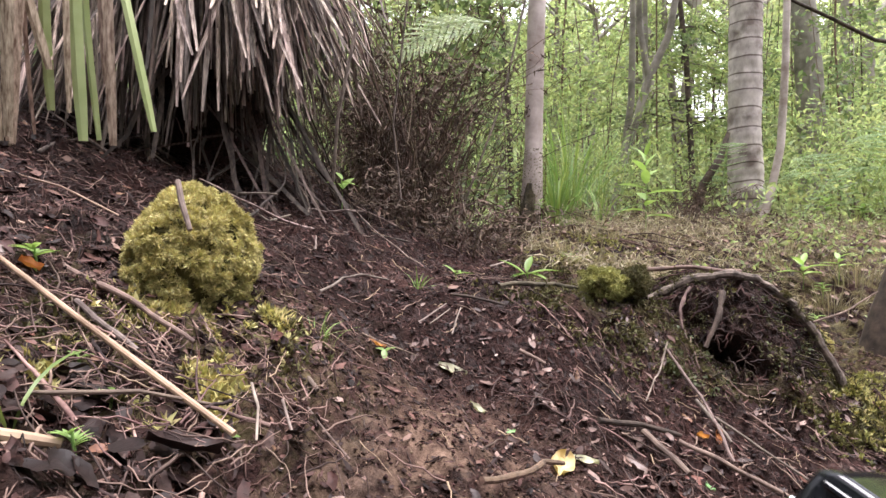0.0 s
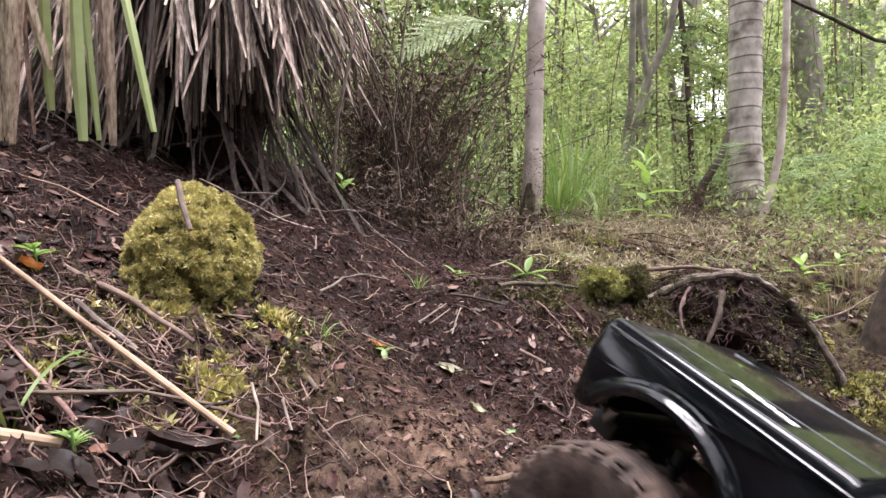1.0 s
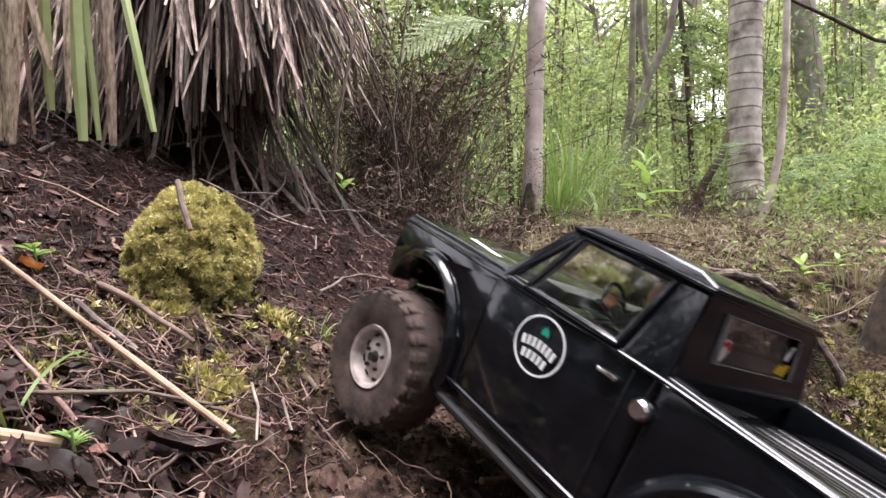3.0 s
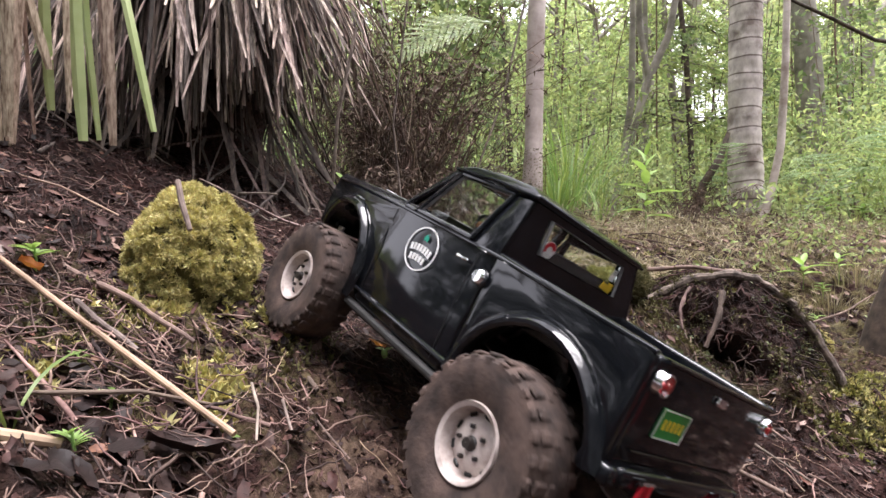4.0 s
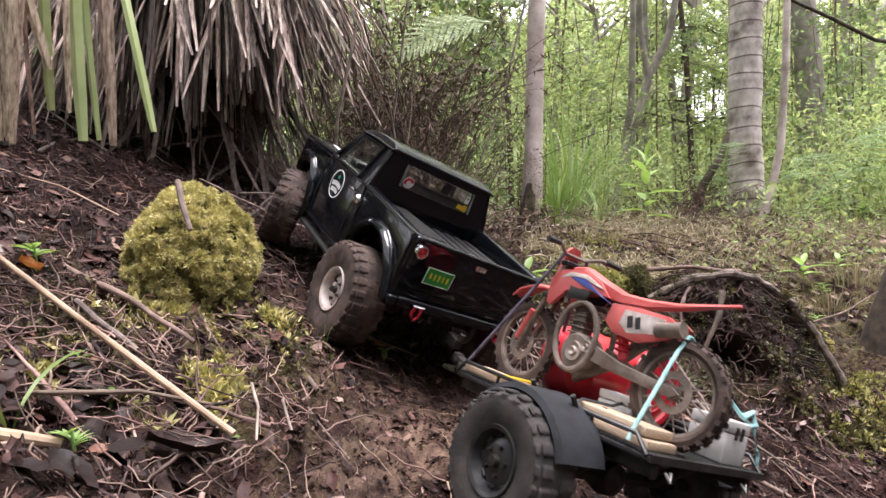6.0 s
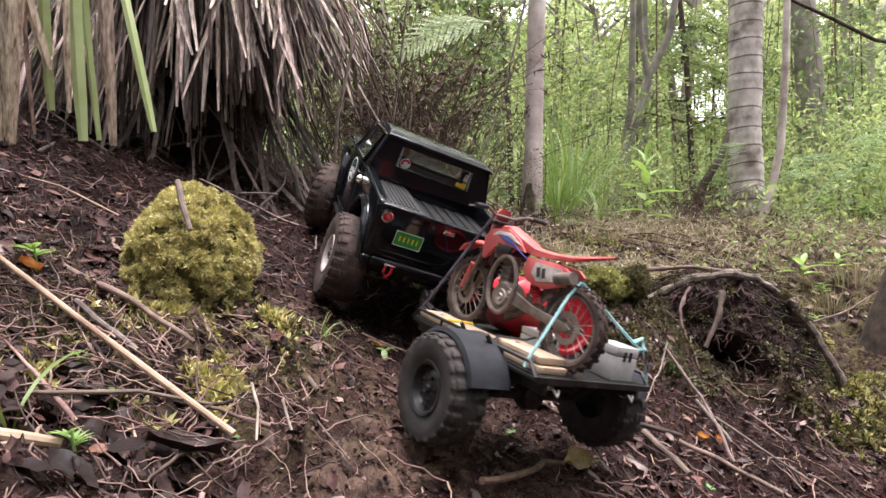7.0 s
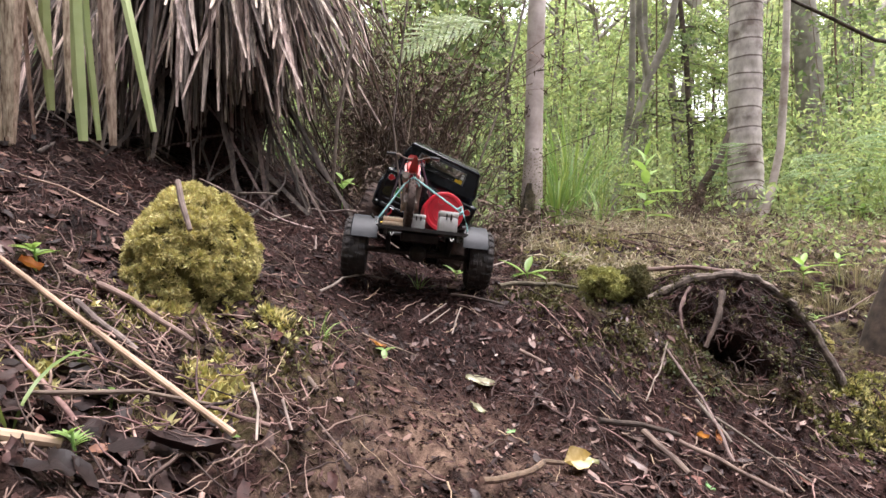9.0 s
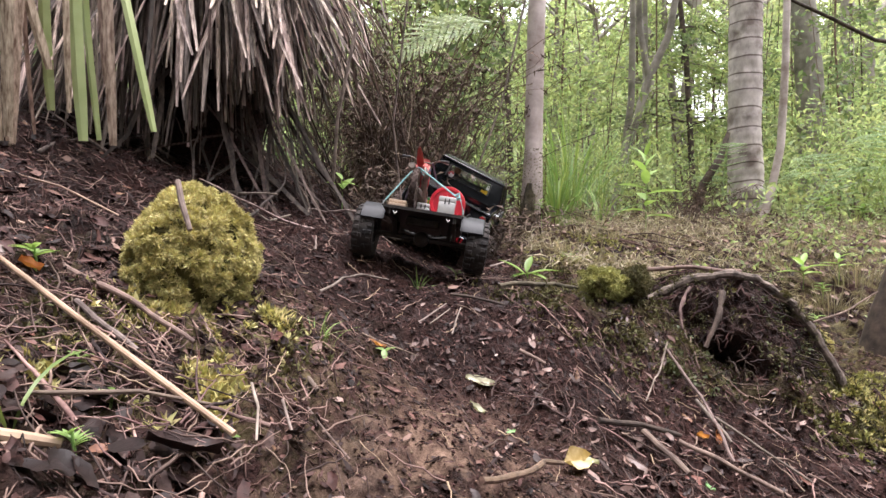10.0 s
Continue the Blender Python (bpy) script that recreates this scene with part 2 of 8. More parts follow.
def land_smooth(x, y):
    """The hillside: a gully that climbs away from the camera, its left side higher, a cut bank on its right."""
    xs = np.where(x < -1.2, -1.2 + 0.35 * (x + 1.2), x)
    xs = np.where(xs > 0.05, 0.05 + 0.68 * (xs - 0.05), xs)
    xs = np.where(xs > 0.85, 0.85 + 0.15 * (xs - 0.85), xs)
    ys = np.where(y > 2.0, 2.0 + 0.12 * (y - 2.0), y)
    ys = np.where(ys < -0.3, -0.3 + 0.3 * (ys + 0.3), ys)
    slope = 0.01 - 0.42 * xs + 0.18 * ys + 0.022 * step(y, 0.65, 0.95) * (1 - step(y, 1.45, 1.75))
    floor = 0.232 + 0.06 * (ys - 1.05)
    slope = slope + np.maximum(floor - slope, 0) * step(y, 0.72, 0.98) * (1 - step(x, 0.12, 0.32))
    shelf = 0.245 + 0.095 * (np.minimum(y, 2.8) - 1.3) + 0.07 * np.exp(-((x - 0.25) / 0.45) ** 2 - ((y - 2.1) / 0.40) ** 2)
    shelf = shelf - 0.20 * step(x, 0.56, 0.84) * (1 - step(y, 1.40, 2.1))
    rise = step(y, bank_line(x), bank_line(x) + 0.17 + 0.02 * np.sin(9 * x) + 0.08 * step(x, 0.36, 0.5)) * step(x, 0.06, 0.30)
    shelf_far = np.maximum(shelf - slope, 0)
    z = slope + rise * shelf_far - 0.125 * np.exp(-((x - 0.53) / 0.12) ** 2 - ((y - 1.05) / 0.12) ** 2)
    for bx, by, rx, ry, h in ((0.01, 0.45, 0.10, 0.13, 0.024), (0.145, 0.655, 0.08, 0.09, 0.022), (-0.135, 0.60, 0.06, 0.06, 0.018), (0.02, 1.06, 0.10, 0.12, 0.018), (-0.20, 1.06, 0.06, 0.07, 0.018), (-0.14, 0.85, 0.07, 0.06, -0.012)):
        z = z + h * np.exp(-((x - bx) / rx) ** 2 - ((y - by) / ry) ** 2)
    far = step(y, 2.0, 3.2) * step(x, -1.5, 0.2)
    z = z * (1 - far) + far * (shelf + 0.02)
    far_all = step(np.hypot(x, y), 6, 14)
    return z * (1 - far_all) + far_all * (0.5 + 0.4 * fbm(x, y, 0.08, 2, 40))


def track_depth(x, y):
    """The muddy rut that wheels have pressed."""
    cx = np.interp(y, [-0.3, 0.17, 0.42, 0.66, 0.91, 1.27, 1.8], [0.50, 0.30, 0.16, 0.03, -0.06, -0.06, 0.06])
    return np.exp(-((x - cx) / 0.17) ** 2)


def land(x, y):
    x, y = np.asarray(x, float), np.asarray(y, float)
    near = 1 - step(np.hypot(x, y), 2.5, 6)
    tr = track_depth(x, y)
    rough = 1 - 0.45 * tr
    z = land_smooth(x, y) - 0.006 * tr
    z = z + near * rough * (0.035 * fbm(x, y, 4.5, 3, 3) + 0.028 * fbm(x, y, 16, 3, 11) + 0.019 * fbm(x, y, 55, 3, 23, 0.65) + 0.008 * fbm(x, y, 120, 2, 29, 0.7))
    lip = np.exp(-((y - bank_line(x) - 0.12) / 0.09) ** 2) * step(x, 0.10, 0.25)
    return z + near * lip * (0.05 * fbm(x, y, 14, 3, 61) + 0.02 * fbm(x, y, 40, 2, 67))


def land1(x, y):
    return float(land(np.array([x]), np.array([y]))[0])


def mesh_np(name, verts, faces, material, smooth=False, parent=None):
    """A mesh object from arrays: faces all of one size."""
    me = bpy.data.meshes.new(name)
    faces = np.asarray(faces, np.int32)
    k = faces.shape[1]
    me.vertices.add(len(verts))
    me.vertices.foreach_set("co", np.asarray(verts, np.float32).ravel())
    me.loops.add(faces.size)
    me.loops.foreach_set("vertex_index", faces.ravel())
    me.polygons.add(len(faces))
    me.polygons.foreach_set("loop_start", np.arange(0, faces.size, k, dtype=np.int32))
    me.update(calc_edges=True)
    me.materials.append(material)
    if smooth:
        me.shade_smooth()
    ob = new(name, me)
    if parent is not None:
        ob.parent = parent
    return ob


def spread(a, b, fine_a, fine_b, stepsize, n):
    mid = np.arange(fine_a, fine_b, stepsize)
    lo = fine_a - (fine_a - a) * (np.linspace(1, 0, n, endpoint=False) ** 3)
    hi = fine_b + (b - fine_b) * (np.linspace(0, 1, n) ** 3)
    return np.concatenate([lo, mid, hi])


def clay_streak(x, y):
    """Where the wheels have laid bare tan clay."""
    return step(y, 0.2, 0.3) * np.exp(-((x - 0.015 - 0.15 * (y - 0.6)) / 0.11) ** 2) * (1 - step(y, 0.60, 0.76)) * 0.95


def build_ground():
    xs, ys = spread(-60, 60, -1.10, 1.25, 0.0043, 60), spread(-60, 60, 0.22, 1.75, 0.0043, 60)
    gx, gy = np.meshgrid(xs, ys)
    gz = land(gx, gy)
    v = np.stack([gx.ravel(), gy.ravel(), gz.ravel()], 1)
    nx, ny = len(xs), len(ys)
    i = (np.arange(ny - 1)[:, None] * nx + np.arange(nx - 1)[None, :]).ravel()
    ob = mesh_np("ground", v, np.stack([i, i + 1, i + 1 + nx, i + nx], 1), SOIL, smooth=True)
    clay = clay_streak(gx, gy)
    moss = np.exp(-(((gx + 0.24) / 0.13) ** 2 + ((gy - 0.58) / 0.16) ** 2)) + step(gy, bank_line(gx) + 0.02, bank_line(gx) + 0.2) * step(gx, 0.1, 0.3) * 0.9
    for nm, arr in (("clay", clay), ("moss", moss)):
        at = ob.data.attributes.new(nm, "FLOAT", "POINT")
        at.data.foreach_set("value", np.clip(arr, 0, 1).astype(np.float32).ravel())
    return tagged(ob, "dark damp forest soil with clay streaks and moss patches", "ground", kind="structure")


build_ground()


# ---- wheels ----
def build_wheel(name, parent, at, r, width, rim_r, tyre_mat, rim_mat, lugs=26, holes=9, rim_label="", worn=0.972):
    """A wheel whose axle is y and whose outer face looks along +y: tyre with lugs, rim, hub."""
    w = thing(name, "", "")
    w.parent = parent
    w.matrix_basis = at
    h = width / 2
    bm = BM()
    prof = [(rim_r, -h * 0.80), (rim_r + 0.006, -h * 0.93), (r * 0.78, -h), (r * 0.88, -h * 0.95), (r * 0.945, -h * 0.72), (r * 0.970, -h * 0.35), (r * 0.975, 0), (r * 0.970, h * 0.35),
            (r * 0.945, h * 0.72), (r * 0.88, h * 0.95), (r * 0.78, h), (rim_r + 0.006, h * 0.93), (rim_r, h * 0.80)]
    lathe(bm, prof, 56)
    rnd = random.Random(5)
    for v in bm.verts:
        q = v.co * 120
        v.co *= 1 + 0.006 * noise.noise(q)
    tyre = part("tyre", bm, tyre_mat, w)
    bm = BM()
    for k in range(lugs):
        a = 2 * math.pi * k / lugs
        for side in (-1, 1):
            turn = Matrix.Rotation(-(a + side * math.pi / lugs * 0.5), 4, "Y")
            lug = BM()
            box(lug, r * 0.93, r * (worn + 0.014 * rnd.random()), side * h * 0.34, side * h * 0.82, -0.0040, 0.0040)
            box(lug, r * 0.82, r * 0.935, side * h * 0.80, side * h * 0.975, -0.0036, 0.0036)
            if k % 2:
                box(lug, r * 0.94, r * (worn + 0.012), side * h * 0.02, side * h * 0.34, -0.0040, 0.0050)
            bevel(lug, 0.0012, 1)
            bmesh.ops.transform(lug, matrix=turn, verts=lug.verts)
            tmp = bpy.data.meshes.new("lug")
            lug.to_mesh(tmp)
            lug.free()
            bm.from_mesh(tmp)
            bpy.data.meshes.remove(tmp)
    tagged(part("tread", bm, tyre_mat, tyre), kind="stuff")
    bm = BM()
    lathe(bm, [(rim_r * 0.16, h * 0.56), (rim_r * 0.20, h * 0.64), (rim_r * 0.52, h * 0.62), (rim_r * 0.78, h * 0.44), (rim_r * 0.84, h * 0.55),
               (rim_r * 0.90, h * 0.86), (rim_r * 1.02, h * 0.92), (rim_r * 1.05, h * 0.80), (rim_r * 1.02, -h * 0.8), (rim_r * 0.92, -h * 0.8), (rim_r * 0.8, h * 0.2), (rim_r * 0.25, h * 0.2)], 40)
    rim = part("rim", bm, rim_mat, w, rim_label)
    bm = BM()
    for k in range(holes):
        a = 2 * math.pi * k / holes
        m = Matrix.Rotation(-a, 4, "Y") @ Matrix.Translation((rim_r * 0.74, h * 0.485, 0))
        box(bm, -0.0016, 0.0016, -0.0014, 0.0012, -0.0032, 0.0032, m)
    bevel(bm, 0.0010, 1)
    part("slot", bm, BLACK_PLASTIC, rim, "dark vent slots round the rim")
    bm = BM()
    lathe(bm, [(0.0001, h * 0.86), (0.0035, h * 0.86), (0.0040, h * 0.70), (rim_r * 0.20, h * 0.66), (rim_r * 0.20, h * 0.2), (0.0001, h * 0.2)], 18)
    for k in range(5):
        a = 2 * math.pi * k / 5
        m = Matrix.Translation((rim_r * 0.42 * math.cos(a), h * 0.62, rim_r * 0.42 * math.sin(a)))
        lathe(bm, [(0.0001, 0.003), (0.0016, 0.003), (0.0018, -0.002)], 6, m=m)
    part("hub", bm, DARK_STEEL, rim, "dark hub with wheel nuts")
    return w


def bars(parent, name, rows, material, at, depth=0.0006):
    """Plain bars for writing: rows of (x, y, width, height, tilt degrees), in the plane of the pose at, proud along +z."""
    bm = BM()
    for x, y, w, h, a in rows:
        box(bm, -w / 2, w / 2, -h / 2, h / 2, 0, depth, at @ pose(x, y, 0, 0, 0, a))
    return part(name, bm, material, parent, smooth=False)


# ---- the truck: x forward, y to its left, origin on the rear axle ----
HALF = 0.100
BELT = 0.114
AXLE_F = 0.300


def tuck(x, y, z):
    """Body sides lean in above the belt and below the sill, and pinch at the nose."""
    k = 1.0
    if z > BELT:
        k -= (z - BELT) * 2.9
    elif z < 0.06:
        k -= (0.06 - z) * 0.9
    if x > 0.31:
        k -= (x - 0.31) * 1.7
    return x, y * k, z


def front_outline():
    arch = arc(0.302, 0.030, 0.0625, 198, 10, 16)
    return [(0.078, 0.012)] + [(0.226, 0.012)] + arch[1:-1] + [(0.374, 0.052), (0.381, 0.085), (0.379, 0.112), (0.371, 0.1170), (0.225, 0.1215), (0.205, BELT + 0.004), (0.078, BELT + 0.004)]


def bed_outline():
    arch = arc(0.0, 0.020, 0.0645, 175, -8, 16)
    return [(-0.0715, 0.030)] + arch[1:-1] + [(0.078, 0.012), (0.078, BELT + 0.004), (-0.068, BELT - 0.004), (-0.072, BELT - 0.010)]


def flare(cx, cz, r, a0, a1):
    bm = BM()
    pts = arc(cx, cz, r, a0, a1, 18)
    rings = []
    for i, (x, z) in enumerate(pts):
        d = Vector((x - cx, 0, z - cz)).normalized()
        sec = [(-0.002, 0.0), (-0.0015, 0.0052), (0.0005, 0.0075), (0.0032, 0.0078), (0.0056, 0.0058), (0.0072, 0.0030), (0.0092, 0.0024), (0.0104, 0.0)]
        s = min(1.0, 0.35 + 3 * min(i, len(pts) - 1 - i) / len(pts))
        pinch = 1 - max(0.0, x - 0.31) * 1.7
        rings.append([bm.verts.new(Vector((x, HALF * pinch + q * s - 0.001, z)) + d * p) for p, q in sec])
    for a, b in zip(rings, rings[1:]):
        for k in range(len(a) - 1):
            bm.faces.new((a[k], a[k + 1], b[k + 1], b[k]))
    bmesh.ops.recalc_face_normals(bm, faces=bm.faces)
    return bm


def mirrored(bm):
    bmesh.ops.transform(bm, matrix=Matrix.Diagonal((1, -1, 1, 1)), verts=bm.verts)
    bmesh.ops.reverse_faces(bm, faces=bm.faces)
    return bm


def frame_rect(bm, corners, width, thick, normal):
    """A window seal along corners that close a loop."""
    n = Vector(normal).normalized()
    c = [Vector(p) for p in corners]
    mid = sum(c, Vector()) / len(c)
    rings = []
    for p in c:
        d = (p - mid).normalized()
        rings.append([bm.verts.new(q) for q in (p - d * width, p - d * width * 0.5 + n * thick, p + n * thick * 0.6, p - n * 0.001)])
    for i in range(len(c)):
        a, b = rings[i], rings[(i + 1) % len(c)]
        for k in range(3):
            bm.faces.new((a[k], b[k], b[k + 1], a[k + 1]))
    bmesh.ops.recalc_face_normals(bm, faces=bm.faces)
    return bm


def pane_between(corners, thick, normal):
    bm = BM()
    n = Vector(normal).normalized() * thick
    a = [bm.verts.new(Vector(p)) for p in corners]
    b = [bm.verts.new(Vector(p) + n) for p in corners]
    bm.faces.new(a)
    bm.faces.new(b[::-1])
    for i in range(len(a)):
        j = (i + 1) % len(a)
        bm.faces.new((a[i], b[i], b[j], a[j]))
    bmesh.ops.recalc_face_normals(bm, faces=bm.faces)
    return bm


def side_y(z):
    return HALF * (1 - max(0, z - BELT) * 2.9)


def build_truck():
    truck = thing("model_truck", "glossy black scale-model pickup with big muddy tyres, climbing the mud", "model truck")
    part("body", bevel(extrude_xz(BM(), front_outline(), -HALF, HALF, tuck), 0.0060, 4), BLACK_PAINT, truck, "glossy black bonnet and doors")
    for s in (1, -1):
        bm = bevel(extrude_xz(BM(), bed_outline(), HALF * 0.86, HALF, tuck), 0.0042, 4)
        part("bed_side", bm if s > 0 else mirrored(bm), BLACK_PAINT, truck)
    # tailgate, curved a little in plan, with a rolled top edge
    bm = BM()
    box(bm, -0.0735, -0.064, -0.0945, 0.0945, 0.030, 0.108)
    tg = part("tailgate", bevel(bm, 0.004, 3), BLACK_PAINT, truck)
    bm = BM()
    tube(bm, [(-0.0745, -0.080, 0.050), (-0.0745, 0.080, 0.050)], 0.0010, 6)
    tube(bm, [(-0.0740, -0.088, 0.1065), (-0.0740, 0.088, 0.1065)], 0.0016, 6)
    part("crease", bm, BLACK_PAINT, tg)
    bm = BM()
    box(bm, -0.066, 0.080, -0.087, 0.087, 0.084, 0.0930)
    floor = part("bed_floor", bevel(bm, 0.001, 1), RIM_BLACK, truck, "ribbed black bed floor")
    for k in range(9):
        y = -0.072 + k * 0.018
        part("floor_rib", bevel(box(BM(), -0.062, 0.072, y - 0.005, y + 0.005, 0.0930, 0.0955), 0.001, 1), RIM_BLACK, floor)
    bm = BM()
    box(bm, -0.058, 0.072, 0.030, 0.086, 0.075, 0.1050)
    part("bed_cover", bevel(bm, 0.005, 2), BLACK_PLASTIC, truck)
    bm = BM()
    for k in range(7):
        box(bm, -0.047, 0.066, 0.0400 + k * 0.0062, 0.0430 + k * 0.0062, 0.1050, 0.1065)
    part("rib", bm, BLACK_PLASTIC, truck)
    # cab shell: posts, roof, rear wall
    x_rb, x_rt, x_fb, x_ft = 0.076, 0.084, 0.226, 0.184
    z0, z1 = BELT, 0.168
    yb, yt = side_y(z0) - 0.001, side_y(z1)
    for s in (1, -1):
        for (xb, xt, w0, w1) in ((x_rb, x_rt, 0.036, 0.020), (x_fb - 0.012, x_ft - 0.004, 0.011, 0.010)):
            bm = BM()
            vs = []
            for x, y, z in ((xb, yb, z0), (xb + w0, yb, z0), (xt + w1, yt, z1), (xt, yt, z1)):
                vs.append((bm.verts.new((x, s * y, z)), bm.verts.new((x, s * (y - 0.007), z))))
            for i in range(4):
                a, b = vs[i], vs[(i + 1) % 4]
                bm.faces.new((a[0], b[0], b[1], a[1]))
            bm.faces.new([v[0] for v in vs])
            bm.faces.new([v[1] for v in vs][::-1])
            bmesh.ops.recalc_face_normals(bm, faces=bm.faces)
            part("cab_post", bevel(bm, 0.0018, 2), BLACK_PAINT, truck)
    bm = BM()
    out = [(x_rt - 0.003, z1 - 0.002), (x_ft + 0.004, z1 - 0.002), (x_ft + 0.004, z1 + 0.002), (x_ft - 0.012, z1 + 0.0085), (0.13, z1 + 0.0105), (x_rt + 0.012, z1 + 0.0085), (x_rt - 0.003, z1 + 0.003)]
    extrude_xz(bm, out, -yt - 0.001, yt + 0.001, lambda x, y, z: (x, y * (1 - max(0, z - z1 - 0.001) * 9), z))
    part("roof", bevel(bm, 0.0045, 4), BLACK_PAINT, truck)
    for s in (1, -1):
        bm = BM()
        tube(bm, [(x_rt - 0.003, s * (yt + 0.002), z1 - 0.0005), (0.13, s * (yt + 0.003), z1 + 0.0012), (x_ft + 0.004, s * (yt + 0.002), z1 - 0.0005)], 0.0016, 6)
        part("gutter", bm, BLACK_PAINT, truck)
    # rear wall round its window
    wz0, wz1, wy = 0.1295, 0.1590, 0.0585

    def rear_x(z):
        return x_rb + (x_rt - x_rb) * (z - z0) / (z1 - z0)
    bm = BM()
    for (ya, yc, za, zc) in ((-yt - 0.004, yt + 0.004, z0 - 0.004, wz0), (-yt, yt, wz1, z1), (wy, yt + 0.002, wz0, wz1), (-yt - 0.002, -wy, wz0, wz1)):
        vs = [bm.verts.new((rear_x(z) + dx, y * (1 - (z - 0.145) * 1.2), z)) for dx in (0, 0.006) for y, z in ((ya, za), (yc, za), (yc, zc), (ya, zc))]
        for q in ((0, 1, 2, 3), (7, 6, 5, 4), (0, 4, 5, 1), (1, 5, 6, 2), (2, 6, 7, 3), (3, 7, 4, 0)):
            bm.faces.new([vs[i] for i in q])
    bmesh.ops.recalc_face_normals(bm, faces=bm.faces)
    part("cab_rear_wall", bm, BLACK_PAINT, truck, smooth=False)
    rc = [(rear_x(wz0) - 0.001, wy, wz0), (rear_x(wz0) - 0.001, -wy, wz0), (rear_x(wz1) - 0.001, -wy + 0.001, wz1), (rear_x(wz1) - 0.001, wy - 0.001, wz1)]
    rear = part("rear_window", pane_between([(x + 0.003, y, z) for x, y, z in rc], 0.001, (1, 0, 0)), GLASS, truck, "smoked rear window with stickers")
    rear.visible_shadow = False
    part("seal", frame_rect(BM(), rc, 0.003, 0.0022, (-1, 0, 0.15)), RUBBER_SEAL, rear)
    tilt = math.degrees(math.atan2(x_rt - x_rb, z1 - z0))

    def on_rear(y, z):
        return pose(rear_x(z) + 0.0016, y, z, 90, 0, -90) @ pose(0, 0, 0, tilt, 0, 0)
    bm = BM()
    lathe(bm, [(0.0001, 0.0005), (0.0078, 0.0005), (0.0078, 0)], 20, "z", m=on_rear(0.046, 0.1375))
    part("round_sticker", bm, WHITE_MARK, rear, "round white and red sticker")
    bm = BM()
    lathe(bm, [(0.0035, 0.0009), (0.0070, 0.0009), (0.0070, 0.0004)], 20, "z", start=0.3, sweep=3.4, m=on_rear(0.046, 0.1375))
    part("sticker_band", bm, RED_PLASTIC, rear)
    bars(rear, "yellow_sticker", [(0, 0, 0.017, 0.0065, -6), (0.004, 0.0035, 0.007, 0.004, 0)], YELLOW, on_rear(-0.0465, 0.1345))
    bars(rear, "white_sticker", [(0, -0.002, 0.007, 0.006, 0), (-0.002, 0.003, 0.0012, 0.005, 0), (0.002, 0.003, 0.0012, 0.005, 0), (0, 0.0055, 0.005, 0.0012, 0)], WHITE_MARK, on_rear(-0.051, 0.147))
    # side windows, vent windows, windscreen
    for s in (1, -1):
        def at(x, z, s=s, d=0.0):
            return (x, s * (side_y(z) - 0.003 + d), z)
        door = [at(0.113, BELT + 0.004), at(0.190, BELT + 0.004), at(0.1745, 0.163), at(0.106, 0.163)]
        vent = [at(0.194, BELT + 0.004), at(0.212, BELT + 0.004), at(0.1815, 0.160), at(0.1785, 0.163)]
        for nm, loop in (("side_window", door), ("vent_window", vent)):
            w = part(nm, pane_between(loop, 0.001, (0, s, 0)), GLASS, truck)
            w.visible_shadow = False
            rim = [(x, y + s * 0.002, z) for x, y, z in loop]
            part("seal", frame_rect(BM(), rim, 0.0028, 0.0022, (0, s, 0.3)), RUBBER_SEAL, w)
            # raised painted frame round the pane
            mid = sum((Vector(p) for p in loop), Vector()) / 4
            ring = [Vector(p) + (Vector(p) - mid).normalized() * 0.0022 + Vector((0, s * 0.0030, 0)) for p in loop]
            bm = BM()
            for a, b in zip(ring, ring[1:] + ring[:1]):
                tube(bm, [a, a.lerp(b, 0.5) + Vector((0, s * 0.0004, 0)), b], 0.0023, 8)
            part("window_frame", bm, BLACK_PAINT, w, "glossy black raised window frame")
    ws = [(x_fb - 0.003, yb - 0.007, z0 + 0.006), (x_fb - 0.003, -yb + 0.007, z0 + 0.006), (x_ft + 0.003, -yt + 0.006, z1 - 0.002), (x_ft + 0.003, yt - 0.006, z1 - 0.002)]
    w = part("windscreen", pane_between(ws, 0.001, (-1, 0, -0.6)), GLASS, truck)
    w.visible_shadow = False
    # belt bead and sill, door seams
    for s in (1, -1):
        bm = BM()
        tube(bm, [(-0.071, s * (HALF - 0.0015), BELT - 0.006), (0.078, s * (HALF - 0.0005), BELT - 0.0005), (0.21, s * (HALF - 0.0005), BELT - 0.0005), (0.31, s * (HALF - 0.0005), 0.1128), (0.372, s * (HALF * 0.893), 0.109)], 0.0017, 8)
        part("belt_moulding", bm, BLACK_PAINT, truck)
        for x0, x1 in ((0.094, 0.094), (0.2215, 0.2215)):
            bm = BM()
            tube(bm, [(x0, s * (HALF * 0.957), 0.018), (x0, s * (HALF + 0.0002), 0.062), (x1, s * (HALF + 0.0002), BELT - 0.004)], 0.0005, 5)
            part("door_seam", bm, BLACK_PLASTIC, truck)
        bm = BM()
        tube(bm, [(0.072, s * 0.0945, 0.0080), (0.235, s * 0.0945, 0.0080)], 0.0042, 10)
        for x in (0.10, 0.16, 0.22):
            tube(bm, [(x, s * 0.094, 0.008), (x, s * 0.05, 0.006)], 0.003, 6)
        part("rock_slider", bm, BLACK_PLASTIC, truck)
        bm = BM()
        tube(bm, [(0.070, s * (HALF - 0.0030), 0.0240), (0.150, s * (HALF - 0.0030), 0.0240), (0.238, s * (HALF - 0.0030), 0.0240)], 0.0022, 8)
        part("rocker_trim", bm, BLACK_PAINT, truck)
